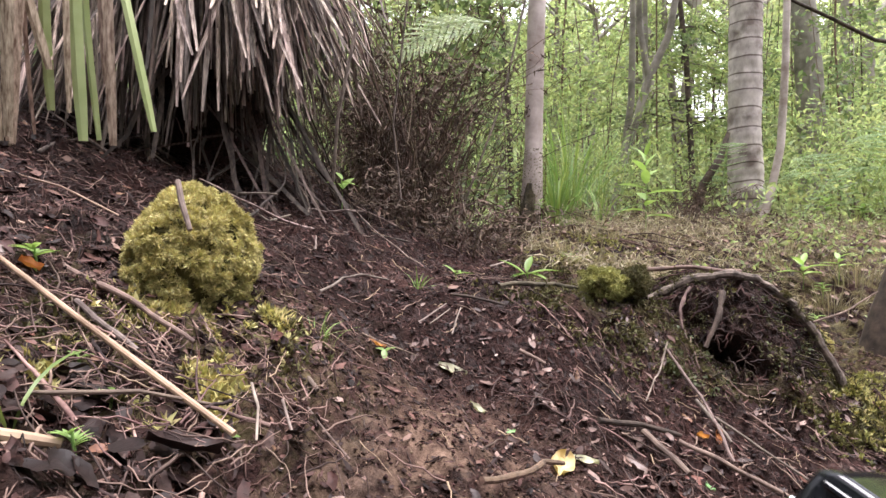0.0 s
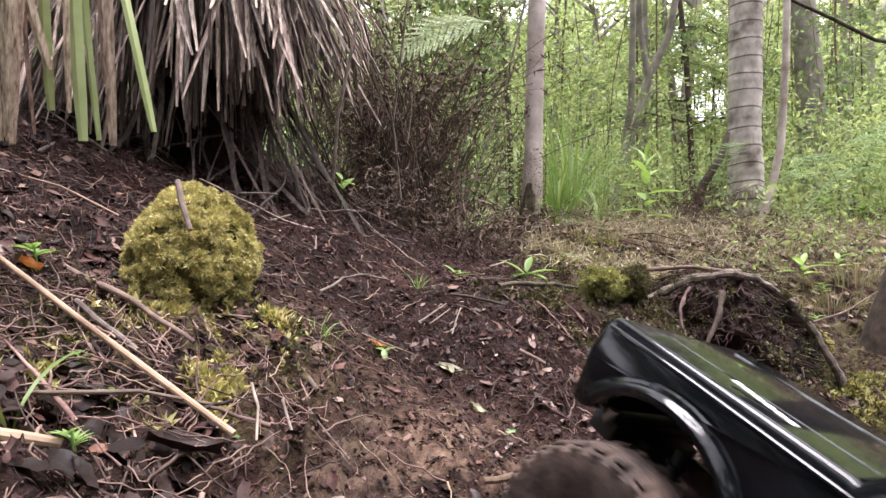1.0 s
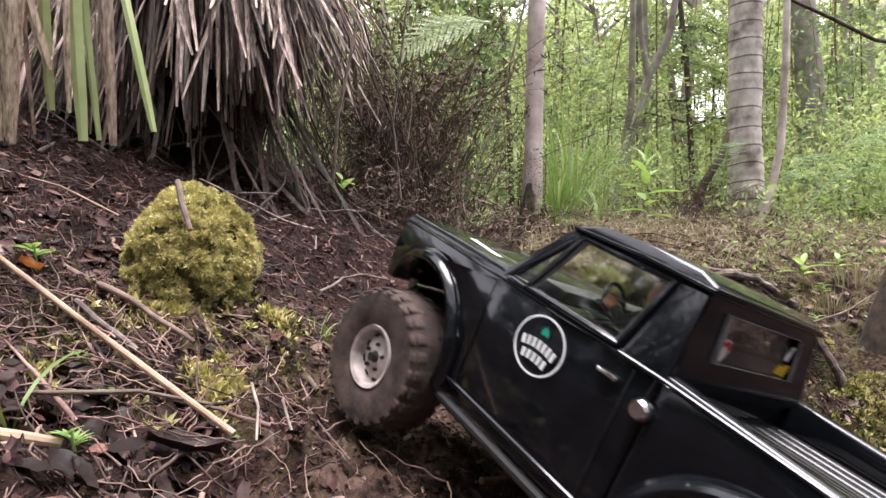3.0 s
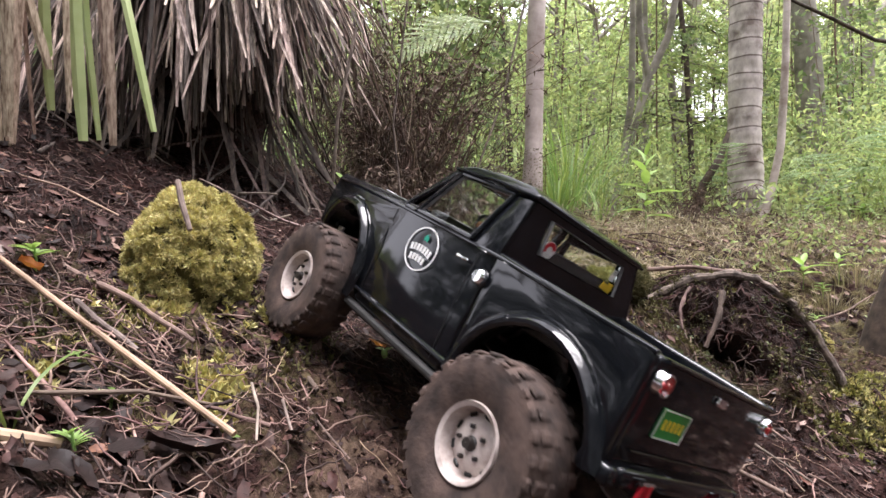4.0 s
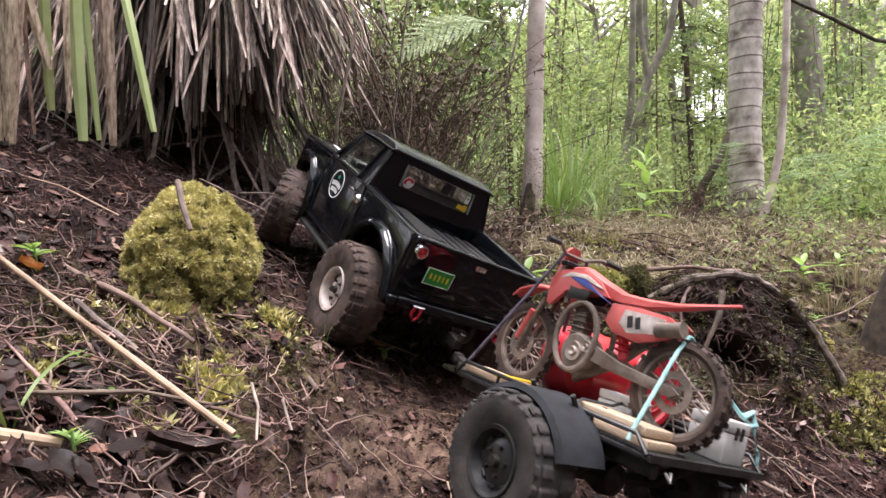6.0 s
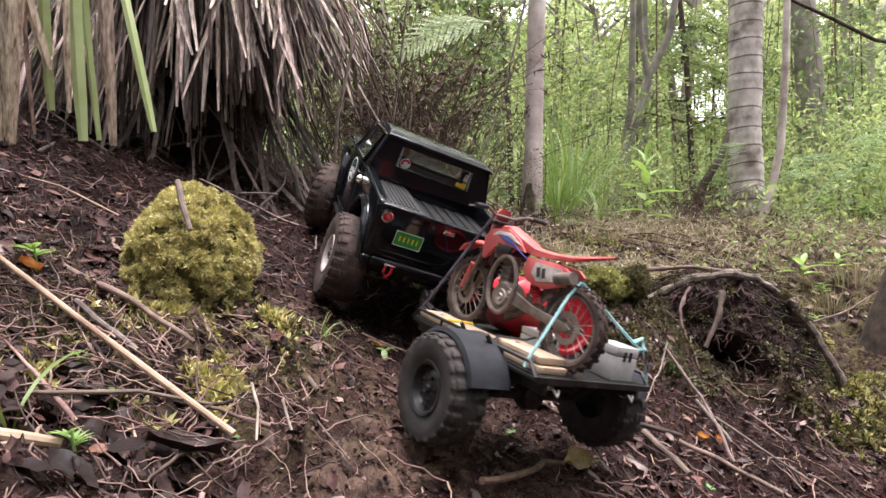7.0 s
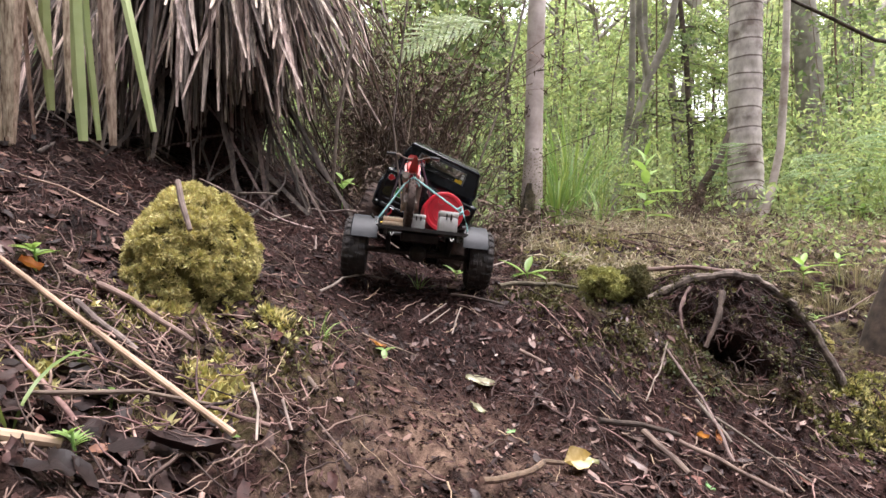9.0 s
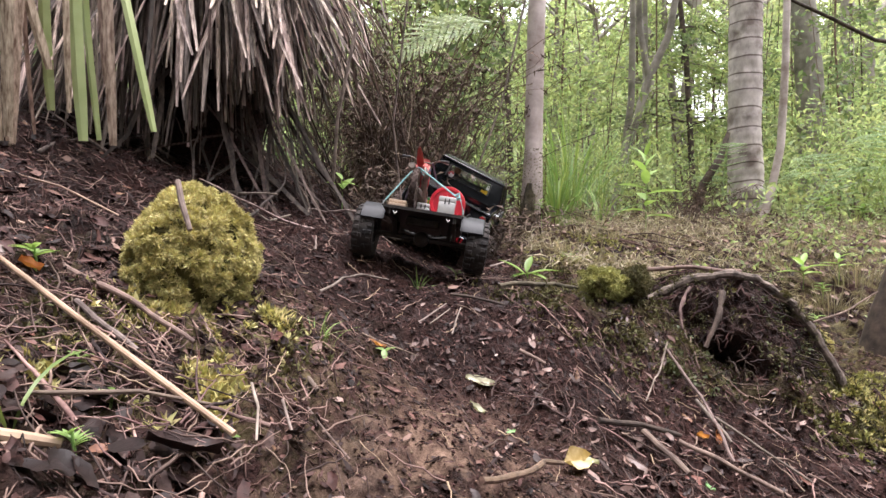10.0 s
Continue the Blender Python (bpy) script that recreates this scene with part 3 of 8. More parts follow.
        for cx, cz, r in ((0.0, 0.020, 0.0645), (0.302, 0.030, 0.0625)):
            f = flare(cx, cz, r, 172, 0) if cx == 0 else flare(cx, cz, r, 196, 30)
            part("fender_flare", f if s > 0 else mirrored(f), BLACK_PAINT, truck)
        bm = BM()
        box(bm, 0.0995, 0.1145, s * HALF, s * (HALF + 0.0035), 0.0985, 0.1015)
        part("door_handle", bevel(bm, 0.0009, 2), CHROME, truck, "chrome door handle")
        m = pose(0.0795, s * HALF, 0.0935, -90 * s)
        bm = BM()
        lathe(bm, [(0.0001, 0.006), (0.0045, 0.0062), (0.0058, 0.0045), (0.0066, 0.0030), (0.0070, 0)], 22, "z", m=m)
        part("fuel_cap", bm, CHROME, truck, "round chrome fuel cap")
        # round badge: white ring, two lines of writing as bars, a green leaf
        bm = BM()
        m = pose(0.1615, s * HALF, 0.0885, -90 * s, 0, 0) @ pose(0, 0, 0, 0, 0, 180 if s > 0 else 0)
        lathe(bm, [(0.0191, 0.0002), (0.0191, 0.0007), (0.0205, 0.0007), (0.0205, 0.0002)], 48, "z", m=m @ Matrix.Diagonal((1.08, 0.98, 1, 1)))
        badge = part("door_badge", bm, WHITE_MARK, truck, "round white badge with two lines of lettering bars")
        up = pose(0.1615, s * (HALF + 0.0003), 0.0885, 90, 0, 180 if s > 0 else 0)
        cells = [(-0.0138 + k * 0.0046, 0.0005 - 0.00022 * (k - 3) ** 2, 0.0030, 0.0062, 4 * (3 - k)) for k in range(7)]
        cells += [(-0.0096 + k * 0.0048, -0.0085 - 0.0002 * (k - 2) ** 2, 0.0031, 0.0058, 3 * (2 - k)) for k in range(5)]
        bars(badge, "lettering_bar", cells, WHITE_MARK, up)
        bm = BM()
        for k in range(7):
            a = radians(90 + (k - 3) * 32)
            ln = 0.0062 - 0.0008 * abs(k - 3)
            c0 = Vector((0.001, 0.0085, 0.0007))
            d = Vector((math.cos(a), math.sin(a), 0))
            n = Vector((-d.y, d.x, 0))
            bm.faces.new([bm.verts.new(up @ p) for p in (c0, c0 + d * ln * 0.5 + n * 0.0011, c0 + d * ln, c0 + d * ln * 0.5 - n * 0.0011)])
        part("leaf_emblem", bm, TEAL_MARK, badge, "green leaf emblem", smooth=False)
    bars(truck, "bonnet_lettering", [(-0.016 + 0.0065 * k, 0, 0.0052, 0.0075, 0) for k in range(6)], WHITE_MARK, pose(0.280, 0.070, 0.1207, 0, 1.9, 180))
    # bonnet ribs and cowl
    bm = BM()
    for y in (-0.055, 0.055):
        tube(bm, [(0.225, y, 0.1200), (0.36, y * 0.92, 0.1155)], 0.0022, 6)
    tube(bm, [(0.222, -0.09, 0.1205), (0.222, 0.09, 0.1205)], 0.0018, 6)
    part("bonnet_rib", bm, BLACK_PAINT, truck)
    # front: grille, headlights, bumper
    bm = BM()
    box(bm, 0.374, 0.380, -0.060, 0.060, 0.062, 0.100)
    for k in range(5):
        box(bm, 0.379, 0.382, -0.056, 0.056, 0.066 + k * 0.007, 0.069 + k * 0.007)
    part("grille", bevel(bm, 0.001, 1), BLACK_PLASTIC, truck)
    for s in (1, -1):
        bm = BM()
        lathe(bm, [(0.0001, 0.385), (0.010, 0.384), (0.0125, 0.382), (0.013, 0.374)], 24, "x", m=Matrix.Translation((0, s * 0.072, 0.082)))
        part("headlight", bm, CHROME, truck, "round headlight")
    bm = BM()
    box(bm, 0.350, 0.372, -0.058, 0.058, 0.034, 0.050)
    box(bm, 0.335, 0.352, -0.032, 0.032, 0.024, 0.044)
    part("front_bumper", bevel(bm, 0.003, 2), BLACK_PLASTIC, truck)
    bm = BM()
    tube(bm, [(0.352, 0.070, 0.060), (0.352, 0.070, 0.052), (0.358, 0.060, 0.050)], 0.004, 8)
    part("body_post", bm, ALU, truck)
    # tail: lights, plate, handle, bumper, shackles
    for s in (1, -1):
        m = Matrix.Translation((0, s * 0.0845, 0.0935))
        bm = BM()
        lathe(bm, [(0.0054, -0.0735), (0.0058, -0.0790), (0.0074, -0.0785), (0.0083, -0.0735)], 28, "x", m=m)
        tl = part("tail_light", bm, CHROME, truck, "round red tail light with chrome bezel")
        bm = BM()
        lathe(bm, [(0.0001, -0.0785), (0.0035, -0.0784), (0.0038, -0.0775), (0.0058, -0.0770), (0.0058, -0.0735)], 24, "x", m=m)
        part("lens", bm, RED_LENS, tl)
        bm = BM()
        lathe(bm, [(0.0001, -0.0798), (0.0022, -0.0796), (0.0026, -0.0780)], 16, "x", m=m)
        part("bulb", bm, RED_LENS, tl)
    at = pose(-0.0738, 0.0475, 0.0710, 90, 0, -90)
    bm = BM()
    box(bm, -0.0185, 0.0185, -0.0098, 0.0098, 0, 0.0012, at)
    plate = part("number_plate", bevel(bm, 0.0003, 1), PLATE_GREEN, truck, "green number plate with yellow bars")
    bars(plate, "plate_bar", [(-0.0115 + k * 0.0058, 0.0002, 0.0018, 0.0068, 0) for k in range(5)], YELLOW, at @ pose(0, 0, 0.0012))
    bars(plate, "plate_edge", [(0, 0.0092, 0.0365, 0.0007, 0), (0, -0.0092, 0.0365, 0.0007, 0), (0.0180, 0, 0.0007, 0.0185, 0), (-0.0180, 0, 0.0007, 0.0185, 0)], WHITE_MARK, at @ pose(0, 0, 0.0012), 0.0003)
    bm = BM()
    box(bm, -0.0765, -0.0735, -0.0065, 0.0085, 0.0935, 0.1000)
    part("tailgate_handle", bevel(bm, 0.0012, 2), CHROME, truck, "chrome tailgate handle")
    bm = BM()
    box(bm, -0.081, -0.070, -0.086, 0.086, 0.028, 0.041)
    for s in (1, -1):
        box(bm, -0.080, -0.055, s * 0.086, s * 0.098, 0.027, 0.040)
    bumper = part("rear_bumper", bevel(bm, 0.004, 3), BLACK_PAINT, truck)
    for s in (1, -1):
        bm = BM()
        tube(bm, [(-0.0845, s * 0.061 + 0.0042, 0.036), (-0.0845, s * 0.061 + 0.0048, 0.026), (-0.0845, s * 0.061, 0.0205), (-0.0845, s * 0.061 - 0.0048, 0.026), (-0.0845, s * 0.061 - 0.0042, 0.036)], 0.0019, 8)
        sh = part("shackle", bm, RED_PLASTIC, truck, "red recovery shackle")
        bm = BM()
        tube(bm, [(-0.0845, s * 0.061 - 0.0075, 0.0365), (-0.0845, s * 0.061 + 0.0075, 0.0365)], 0.0016, 8)
        part("pin", bm, CHROME, sh)
    bm = BM()
    box(bm, -0.100, -0.080, -0.006, 0.006, 0.006, 0.018)
    tube(bm, [(-0.100, 0, 0.016), (-0.100, 0, 0.026)], 0.004, 10)
    part("tow_hitch", bevel(bm, 0.001, 1), DARK_STEEL, truck)
    # chassis, axles, dampers
    bm = BM()
    for s in (1, -1):
        box(bm, -0.075, 0.35, s * 0.032 - 0.003, s * 0.032 + 0.003, 0.018, 0.036)
    for x in (-0.06, 0.05, 0.15, 0.25, 0.34):
        box(bm, x - 0.004, x + 0.004, -0.032, 0.032, 0.020, 0.030)
    box(bm, 0.12, 0.19, -0.03, 0.03, -0.002, 0.020)
    part("chassis", bevel(bm, 0.001, 1), DARK_STEEL, truck)
    for x in (0.0, AXLE_F):
        bm = BM()
        tube(bm, [(x, -0.09, 0), (x, 0.09, 0)], 0.0068, 12)
        lathe(bm, [(0.0001, -0.016), (0.014, -0.010), (0.017, 0), (0.014, 0.010), (0.0001, 0.016)], 16, "x", m=Matrix.Translation((x, 0.012, 0)))
        ax = part("axle", bm, DARK_STEEL, truck)
        for s in (1, -1):
            bm = BM()
            tube(bm, [(x, s * 0.058, -0.004), (x + 0.012, s * 0.044, 0.060)], 0.0045, 10)
            for k in range(9):
                t = k / 9
                lathe(bm, [(0.0062, -0.0011), (0.0072, 0), (0.0062, 0.0011)], 12, "z", m=Matrix.Translation((x + 0.012 * t, s * (0.058 - 0.014 * t), -0.002 + 0.060 * t)))
            part("damper", bm, BLACK_PLASTIC, ax)
        bm = BM()
        for s in (1, -1):
            tube(bm, [(x, s * 0.035, -0.008), (0.15, s * 0.028, 0.008)], 0.003, 8)
        part("link", bm, DARK_STEEL, ax)
    # inside the cab
    bm = BM()
    box(bm, 0.085, 0.108, -0.070, 0.070, 0.10, 0.140)
    box(bm, 0.085, 0.140, -0.070, 0.070, 0.10, 0.1185)
    part("seat", bevel(bm, 0.005, 2), CLOTH, truck, "dark bench seat")
    bm = BM()
    box(bm, 0.178, 0.205, -0.078, 0.078, 0.108, 0.126)
    part("dashboard", bevel(bm, 0.004, 2), BLACK_PLASTIC, truck)
    bm = BM()
    ring = [Vector((0.0, 0.0125 * math.cos(a), 0.0125 * math.sin(a))) for a in np.linspace(0, 2 * math.pi, 21)]
    m = pose(0.166, 0.040, 0.131, 0, 25, 0)
    tube(bm, [m @ p for p in ring], 0.0017, 6, cap=False)
    tube(bm, [m @ Vector((0, -0.012, 0)), m @ Vector((0, 0.012, 0))], 0.0015, 6)
    tube(bm, [m @ Vector((0, 0, 0)), (0.185, 0.040, 0.122)], 0.002, 6)
    part("steering_wheel", bm, BLACK_PLASTIC, truck)
    wheels = []
    for x in (0.0, AXLE_F):
        for s in (1, -1):
            wheels.append(build_wheel("wheel", truck, pose(x, s * 0.101, 0, 0, 0, 0 if s > 0 else 180), 0.0605, 0.048, 0.0255, TYRE_MUD, RIM_WHITE, rim_label="dirty off-white steel rim"))
    return truck, wheels


TRUCK, TRUCK_WHEELS = build_truck()


def build_driver():
    """A plain doll at the wheel, one mesh."""
    bm = BM()
    bmesh.ops.create_uvsphere(bm, u_segments=16, v_segments=10, radius=0.0105, matrix=Matrix.Translation((0.131, 0.042, 0.1480)) @ Matrix.Diagonal((1.0, 0.85, 1.2, 1)))
    tube(bm, [(0.152, 0.052, 0.128), (0.164, 0.050, 0.131)], [0.0035, 0.0045], 8)
    n = len(bm.faces)
    tube(bm, [(0.126, 0.042, 0.1175), (0.126, 0.042, 0.127), (0.128, 0.042, 0.135), (0.130, 0.042, 0.140)], [0.016, 0.018, 0.013, 0.006], 12)
    tube(bm, [(0.128, 0.058, 0.133), (0.138, 0.064, 0.124), (0.153, 0.053, 0.128)], [0.006, 0.005, 0.004], 8)
    tube(bm, [(0.128, 0.026, 0.133), (0.138, 0.022, 0.124), (0.153, 0.030, 0.128)], [0.006, 0.005, 0.004], 8)
    bm.faces.ensure_lookup_table()
    for f in bm.faces[n:]:
        f.material_index = 1
    return tagged(part("driver_figure", bm, SKIN, None, more=(CLOTH,)), "small orange and dark vinyl driver figure at the wheel", "doll")


DRIVER = build_driver()


# ---- the trailer: x forward, y to its left, z = 0 on the deck ----
def build_trailer():
    tr = thing("model_trailer", "small black flat-deck model trailer towed by the truck", "trailer")
    bm = BM()
    box(bm, -0.078, 0.128, -0.067, 0.067, -0.004, 0.0)
    deck = part("deck", bevel(bm, 0.001, 1), BLACK_PLASTIC, tr, "ribbed black mesh deck")
    bm = BM()
    for k in range(50):
        x = -0.0765 + k * 0.0041
        box(bm, x, x + 0.0021, -0.0665, 0.0665, 0.0, 0.0013)
    tagged(part("rib", bm, BLACK_PLASTIC, deck, smooth=False), kind="stuff")
    bm = BM()
    box(bm, -0.0795, -0.0775, -0.067, 0.067, -0.0035, 0.0015)
    part("rear_edge", bm, DARK_STEEL, deck, smooth=False)
    for s in (1, -1):
        bm = BM()
        tube(bm, [(-0.076, s * 0.068, 0.0), (-0.066, s * 0.068, 0.010), (0.116, s * 0.068, 0.010), (0.126, s * 0.068, 0.0)], 0.0017, 8)
        for x in (-0.03, 0.02, 0.07):
            tube(bm, [(x, s * 0.068, -0.004), (x, s * 0.068, 0.010)], 0.0014, 6)
        part("side_rail", bm, BLACK_PLASTIC, tr)
        bm = BM()
        box(bm, -0.076, 0.128, s * 0.055 - 0.003, s * 0.055 + 0.003, -0.014, -0.004)
        part("frame_rail", bevel(bm, 0.001, 1), DARK_STEEL, tr)
        bm = BM()
        tube(bm, [(0.115, s * 0.055, -0.009), (0.205, s * 0.006, -0.004)], 0.0035, 8)
        part("drawbar", bm, BLACK_PLASTIC, tr)
        # fender: an arched band, flat outside
        bm = BM()
        pts = arc(0.0, -0.0374, 0.0530, 48, 160, 20)
        rings = []
        for x, z in pts:
            d = Vector((x, 0, z + 0.0374)).normalized()
            q = Vector((x, 0, z))
            rings.append([bm.verts.new(v) for v in (q + Vector((0, s * 0.067, 0)), q + Vector((0, s * 0.1065, 0)), q + Vector((0, s * 0.1085, 0)) - d * 0.004,
                                                    q + Vector((0, s * 0.1075, 0)) - d * 0.005, q + Vector((0, s * 0.1050, 0)) - d * 0.002, q + Vector((0, s * 0.067, 0)) - d * 0.0018)])
        for a, b in zip(rings, rings[1:]):
            for k in range(6):
                bm.faces.new((a[k], a[(k + 1) % 6], b[(k + 1) % 6], b[k]))
        bm.faces.new(rings[0])
        bm.faces.new(rings[-1][::-1])
        bmesh.ops.recalc_face_normals(bm, faces=bm.faces)
        f = part("fender", bm, FENDER_GREY, tr, "satin black wheel arch fender")
        bm = BM()
        for x in (-0.02, 0.02):
            tube(bm, [(x, s * 0.060, -0.008), (x, s * 0.080, 0.018)], 0.002, 6)
        part("bracket", bm, DARK_STEEL, f)
    bm = BM()
    lathe(bm, [(0.0001, 0.006), (0.006, 0.004), (0.0065, -0.004), (0.0001, -0.008)], 14, "z", m=Matrix.Translation((0.2195, 0, 0.002)))
    tube(bm, [(0.195, 0, -0.004), (0.2195, 0, 0.002)], 0.005, 8)
    part("coupling", bm, DARK_STEEL, tr)
    bm = BM()
    tube(bm, [(0, -0.085, -0.0374), (0, 0.085, -0.0374)], 0.005, 10)
    lathe(bm, [(0.0001, -0.015), (0.012, -0.010), (0.015, 0), (0.012, 0.010), (0.0001, 0.015)], 14, "x", m=Matrix.Translation((0, 0.0, -0.0374)))
    axle = part("axle", bm, DARK_STEEL, tr)
    for s in (1, -1):
        for dx in (-1, 1):
            bm = BM()
            tube(bm, [(dx * 0.008, s * 0.048, -0.036), (dx * 0.038, s * 0.050, -0.010)], 0.004, 8)
            part("damper", bm, BLACK_PLASTIC, axle)
    bm = BM()
    box(bm, -0.030, 0.050, -0.030, 0.030, -0.020, -0.005)
    part("under_tray", bevel(bm, 0.002, 1), DARK_STEEL, tr)
    for s in (1, -1):
        bm = BM()
        tube(bm, [(-0.0775, s * 0.045 + 0.003, -0.008), (-0.080, s * 0.045, -0.013), (-0.0775, s * 0.045 - 0.003, -0.008)], 0.0011, 6)
        part("tie_loop", bm, ALU, tr)
    wheels = [build_wheel("wheel", tr, pose(0, s * 0.100, -0.0374, 0, 0, 0 if s > 0 else 180), 0.0475, 0.038, 0.0225, TYRE_BLACK, RIM_BLACK, lugs=22, worn=0.992, rim_label="black rim") for s in (1, -1)]
    return tr, wheels


TRAILER, TRAILER_WHEELS = build_trailer()
RIDE = Matrix.Identity(4)
TRAILER_RIDERS = [(TRAILER, RIDE)]


def rider(ob):
    TRAILER_RIDERS.append((ob, RIDE))
    return ob


def plank(x0, x1, y0, y1, z0, z1, label, knots=()):
    bm = BM()
    box(bm, x0, x1, y0, y1, z0, z1)
    ob = rider(tagged(part("plank", bevel(bm, 0.0009, 2), WOOD), label, "plank", "planks on the trailer"))
    for kx, ky in knots:
        bm = BM()
        lathe(bm, [(0.0001, z1 + 0.0004), (0.0021, z1 + 0.0004), (0.0024, z1 - 0.001)], 12, "z", m=Matrix.Translation((kx, ky, 0)))
        part("screw_hole", bm, DARK_STEEL, ob)
    return ob


plank(-0.018, 0.126, 0.031, 0.0605, 0.0016, 0.0085, "long pale wooden plank lying on the trailer deck", ((0.105, 0.046), (0.04, 0.046), (0.005, 0.046)))
plank(-0.070, -0.0185, 0.030, 0.0605, 0.0016, 0.0075, "short lower pale wooden board on the deck")
plank(-0.066, -0.006, 0.0305, 0.0600, 0.0086, 0.0145, "short upper pale wooden board on the deck", ((-0.02, 0.045),))


def build_drum():
    ob = thing("fuel_drum", "glossy red drum lying lengthwise on the trailer deck", "drum")
    m = Matrix.Translation((0, -0.0360, 0.0345)) @ Matrix.Diagonal((1.0, 1.12, 1.12, 1))
    bm = BM()
    lathe(bm, [(0.0001, 0.004), (0.0230, 0.004), (0.0245, 0.002), (0.0285, 0.002), (0.0295, 0.004), (0.0285, 0.007), (0.0285, 0.036), (0.0294, 0.038), (0.0285, 0.040),
               (0.0285, 0.068), (0.0294, 0.070), (0.0285, 0.072), (0.0285, 0.101), (0.0295, 0.104), (0.0285, 0.106), (0.0245, 0.106), (0.0230, 0.104), (0.0001, 0.104)], 40, "x", m=m)
    part("barrel", bm, RED_PLASTIC, ob)
    bm = BM()
    lathe(bm, [(0.0001, 0.0005), (0.0040, 0.0008), (0.0044, 0.004)], 14, "x", m=m @ Matrix.Translation((0, 0.006, 0.014)))
    part("cap", bm, RED_PLASTIC, ob)
    bm = BM()
    lathe(bm, [(0.0160, 0.0040), (0.0166, 0.0033), (0.0172, 0.0040)], 32, "x", m=m)
    part("ring", bm, RED_PLASTIC, ob)
    return rider(ob)


build_drum()


def build_case(x0, x1, y0, y1, z1, label):
    ob = thing("metal_case", label, "case", group="metal cases on the trailer")
    bm = BM()
    box(bm, x0, x1, y0, y1, 0.0016, z1 * 0.72)
    part("case_body", bevel(bm, 0.001, 2), ALU, ob)
    bm = BM()
    box(bm, x0 - 0.0003, x1 + 0.0003, y0 - 0.0003, y1 + 0.0003, z1 * 0.735, z1)
    part("lid", bevel(bm, 0.0012, 2), ALU, ob)
    bm = BM()
    ym = (y0 + y1) / 2
    for dy in (-0.0035, 0.0035):
        box(bm, x0 - 0.0018, x0, ym + dy - 0.0012, ym + dy + 0.0012, z1 * 0.60, z1 * 0.88)
    part("latch", bevel(bm, 0.0004, 1), DARK_STEEL, ob, "dark latch")
    return rider(ob)


build_case(-0.070, -0.041, -0.0525, -0.0240, 0.032, "dull silver metal case at the trailer's rear edge")
build_case(-0.020, 0.012, -0.006, 0.016, 0.025, "small dull silver metal case beside the motorbike")


def bike_wheel(parent, name, x, y, z, r, tw, knobs):
    w = thing(name, "", "")
    w.parent = parent
    w.matrix_basis = Matrix.Translation((x, y, z))
    bm = BM()
    lathe(bm, [(r * 0.76, -tw * 0.35), (r * 0.84, -tw * 0.5), (r * 0.93, -tw * 0.42), (r * 0.965, 0), (r * 0.93, tw * 0.42), (r * 0.84, tw * 0.5), (r * 0.76, tw * 0.35), (r * 0.76, -tw * 0.35)], 40)
    for k in range(knobs):
        for s in (-1, 0, 1):
            a = 2 * math.pi * (k + 0.5 * (s == 0)) / knobs
            m = Matrix.Rotation(-a, 4, "Y")
            box(bm, r * 0.90, r * (1.0 - 0.02 * abs(s)), s * tw * 0.34 - tw * 0.11, s * tw * 0.34 + tw * 0.11, -r * 0.045, r * 0.045, m)
    part("tyre", bm, TYRE_MUD, w)
    bm = BM()
    lathe(bm, [(r * 0.70, -tw * 0.3), (r * 0.78, -tw * 0.36), (r * 0.78, tw * 0.36), (r * 0.70, tw * 0.3), (r * 0.70, -tw * 0.3)], 36)
    rim = part("rim", bm, MUDDY_METAL, w)
    bm = BM()
    lathe(bm, [(0.0001, -tw * 0.5), (r * 0.14, -tw * 0.5), (r * 0.14, tw * 0.5), (0.0001, tw * 0.5)], 16)
    part("hub", bm, MUDDY_METAL, rim)
    bm = BM()
    for k in range(18):
        a = 2 * math.pi * k / 18
        b = a + (0.35 if k % 2 else -0.35)
        e = tw * 0.35 * (1 if k % 4 < 2 else -1)
        tube(bm, [(r * 0.13 * math.cos(b), e, r * 0.13 * math.sin(b)), (r * 0.72 * math.cos(a), 0, r * 0.72 * math.sin(a))], 0.00055, 5)
    part("spoke", bm, SPOKE, rim)
    bm = BM()
    lathe(bm, [(r * 0.24, tw * 0.52), (r * 0.38, tw * 0.52), (r * 0.38, tw * 0.58), (r * 0.24, tw * 0.58), (r * 0.24, tw * 0.52)], 28)
    part("brake_disc", bm, MUDDY_METAL, w)
    return w


def slab(bm, outline, y, half, pinch=0.6):
    """A panel in the x-z plane with both sides rounded in; half: half thickness, one for each point or one for all."""
    n = len(outline)
    hs = half if isinstance(half, (list, tuple)) else [half] * n
    c = sum((Vector((p[0], 0, p[1])) for p in outline), Vector()) / n
    outer, rings = [], []
    for s in (-1, 1):
        e = [bm.verts.new((x, y + s * h * 0.55, z)) for (x, z), h in zip(outline, hs)]
        i = [bm.verts.new((c.x + (x - c.x) * 0.72, y + s * h, c.z + (z - c.z) * 0.72)) for (x, z), h in zip(outline, hs)]
        rings.append((e, i))
        for k in range(n):
            bm.faces.new((e[k], e[(k + 1) % n], i[(k + 1) % n], i[k]))
        bm.faces.new(i)
    for k in range(n):
        bm.faces.new((rings[0][0][k], rings[0][0][(k + 1) % n], rings[1][0][(k + 1) % n], rings[1][0][k]))
    bmesh.ops.recalc_face_normals(bm, faces=bm.faces)
    return bm


MUD_WHITE = mat("muddy_white", (0.22, 0.17, 0.14), (0.58, 0.53, 0.49), 60, 0.55)


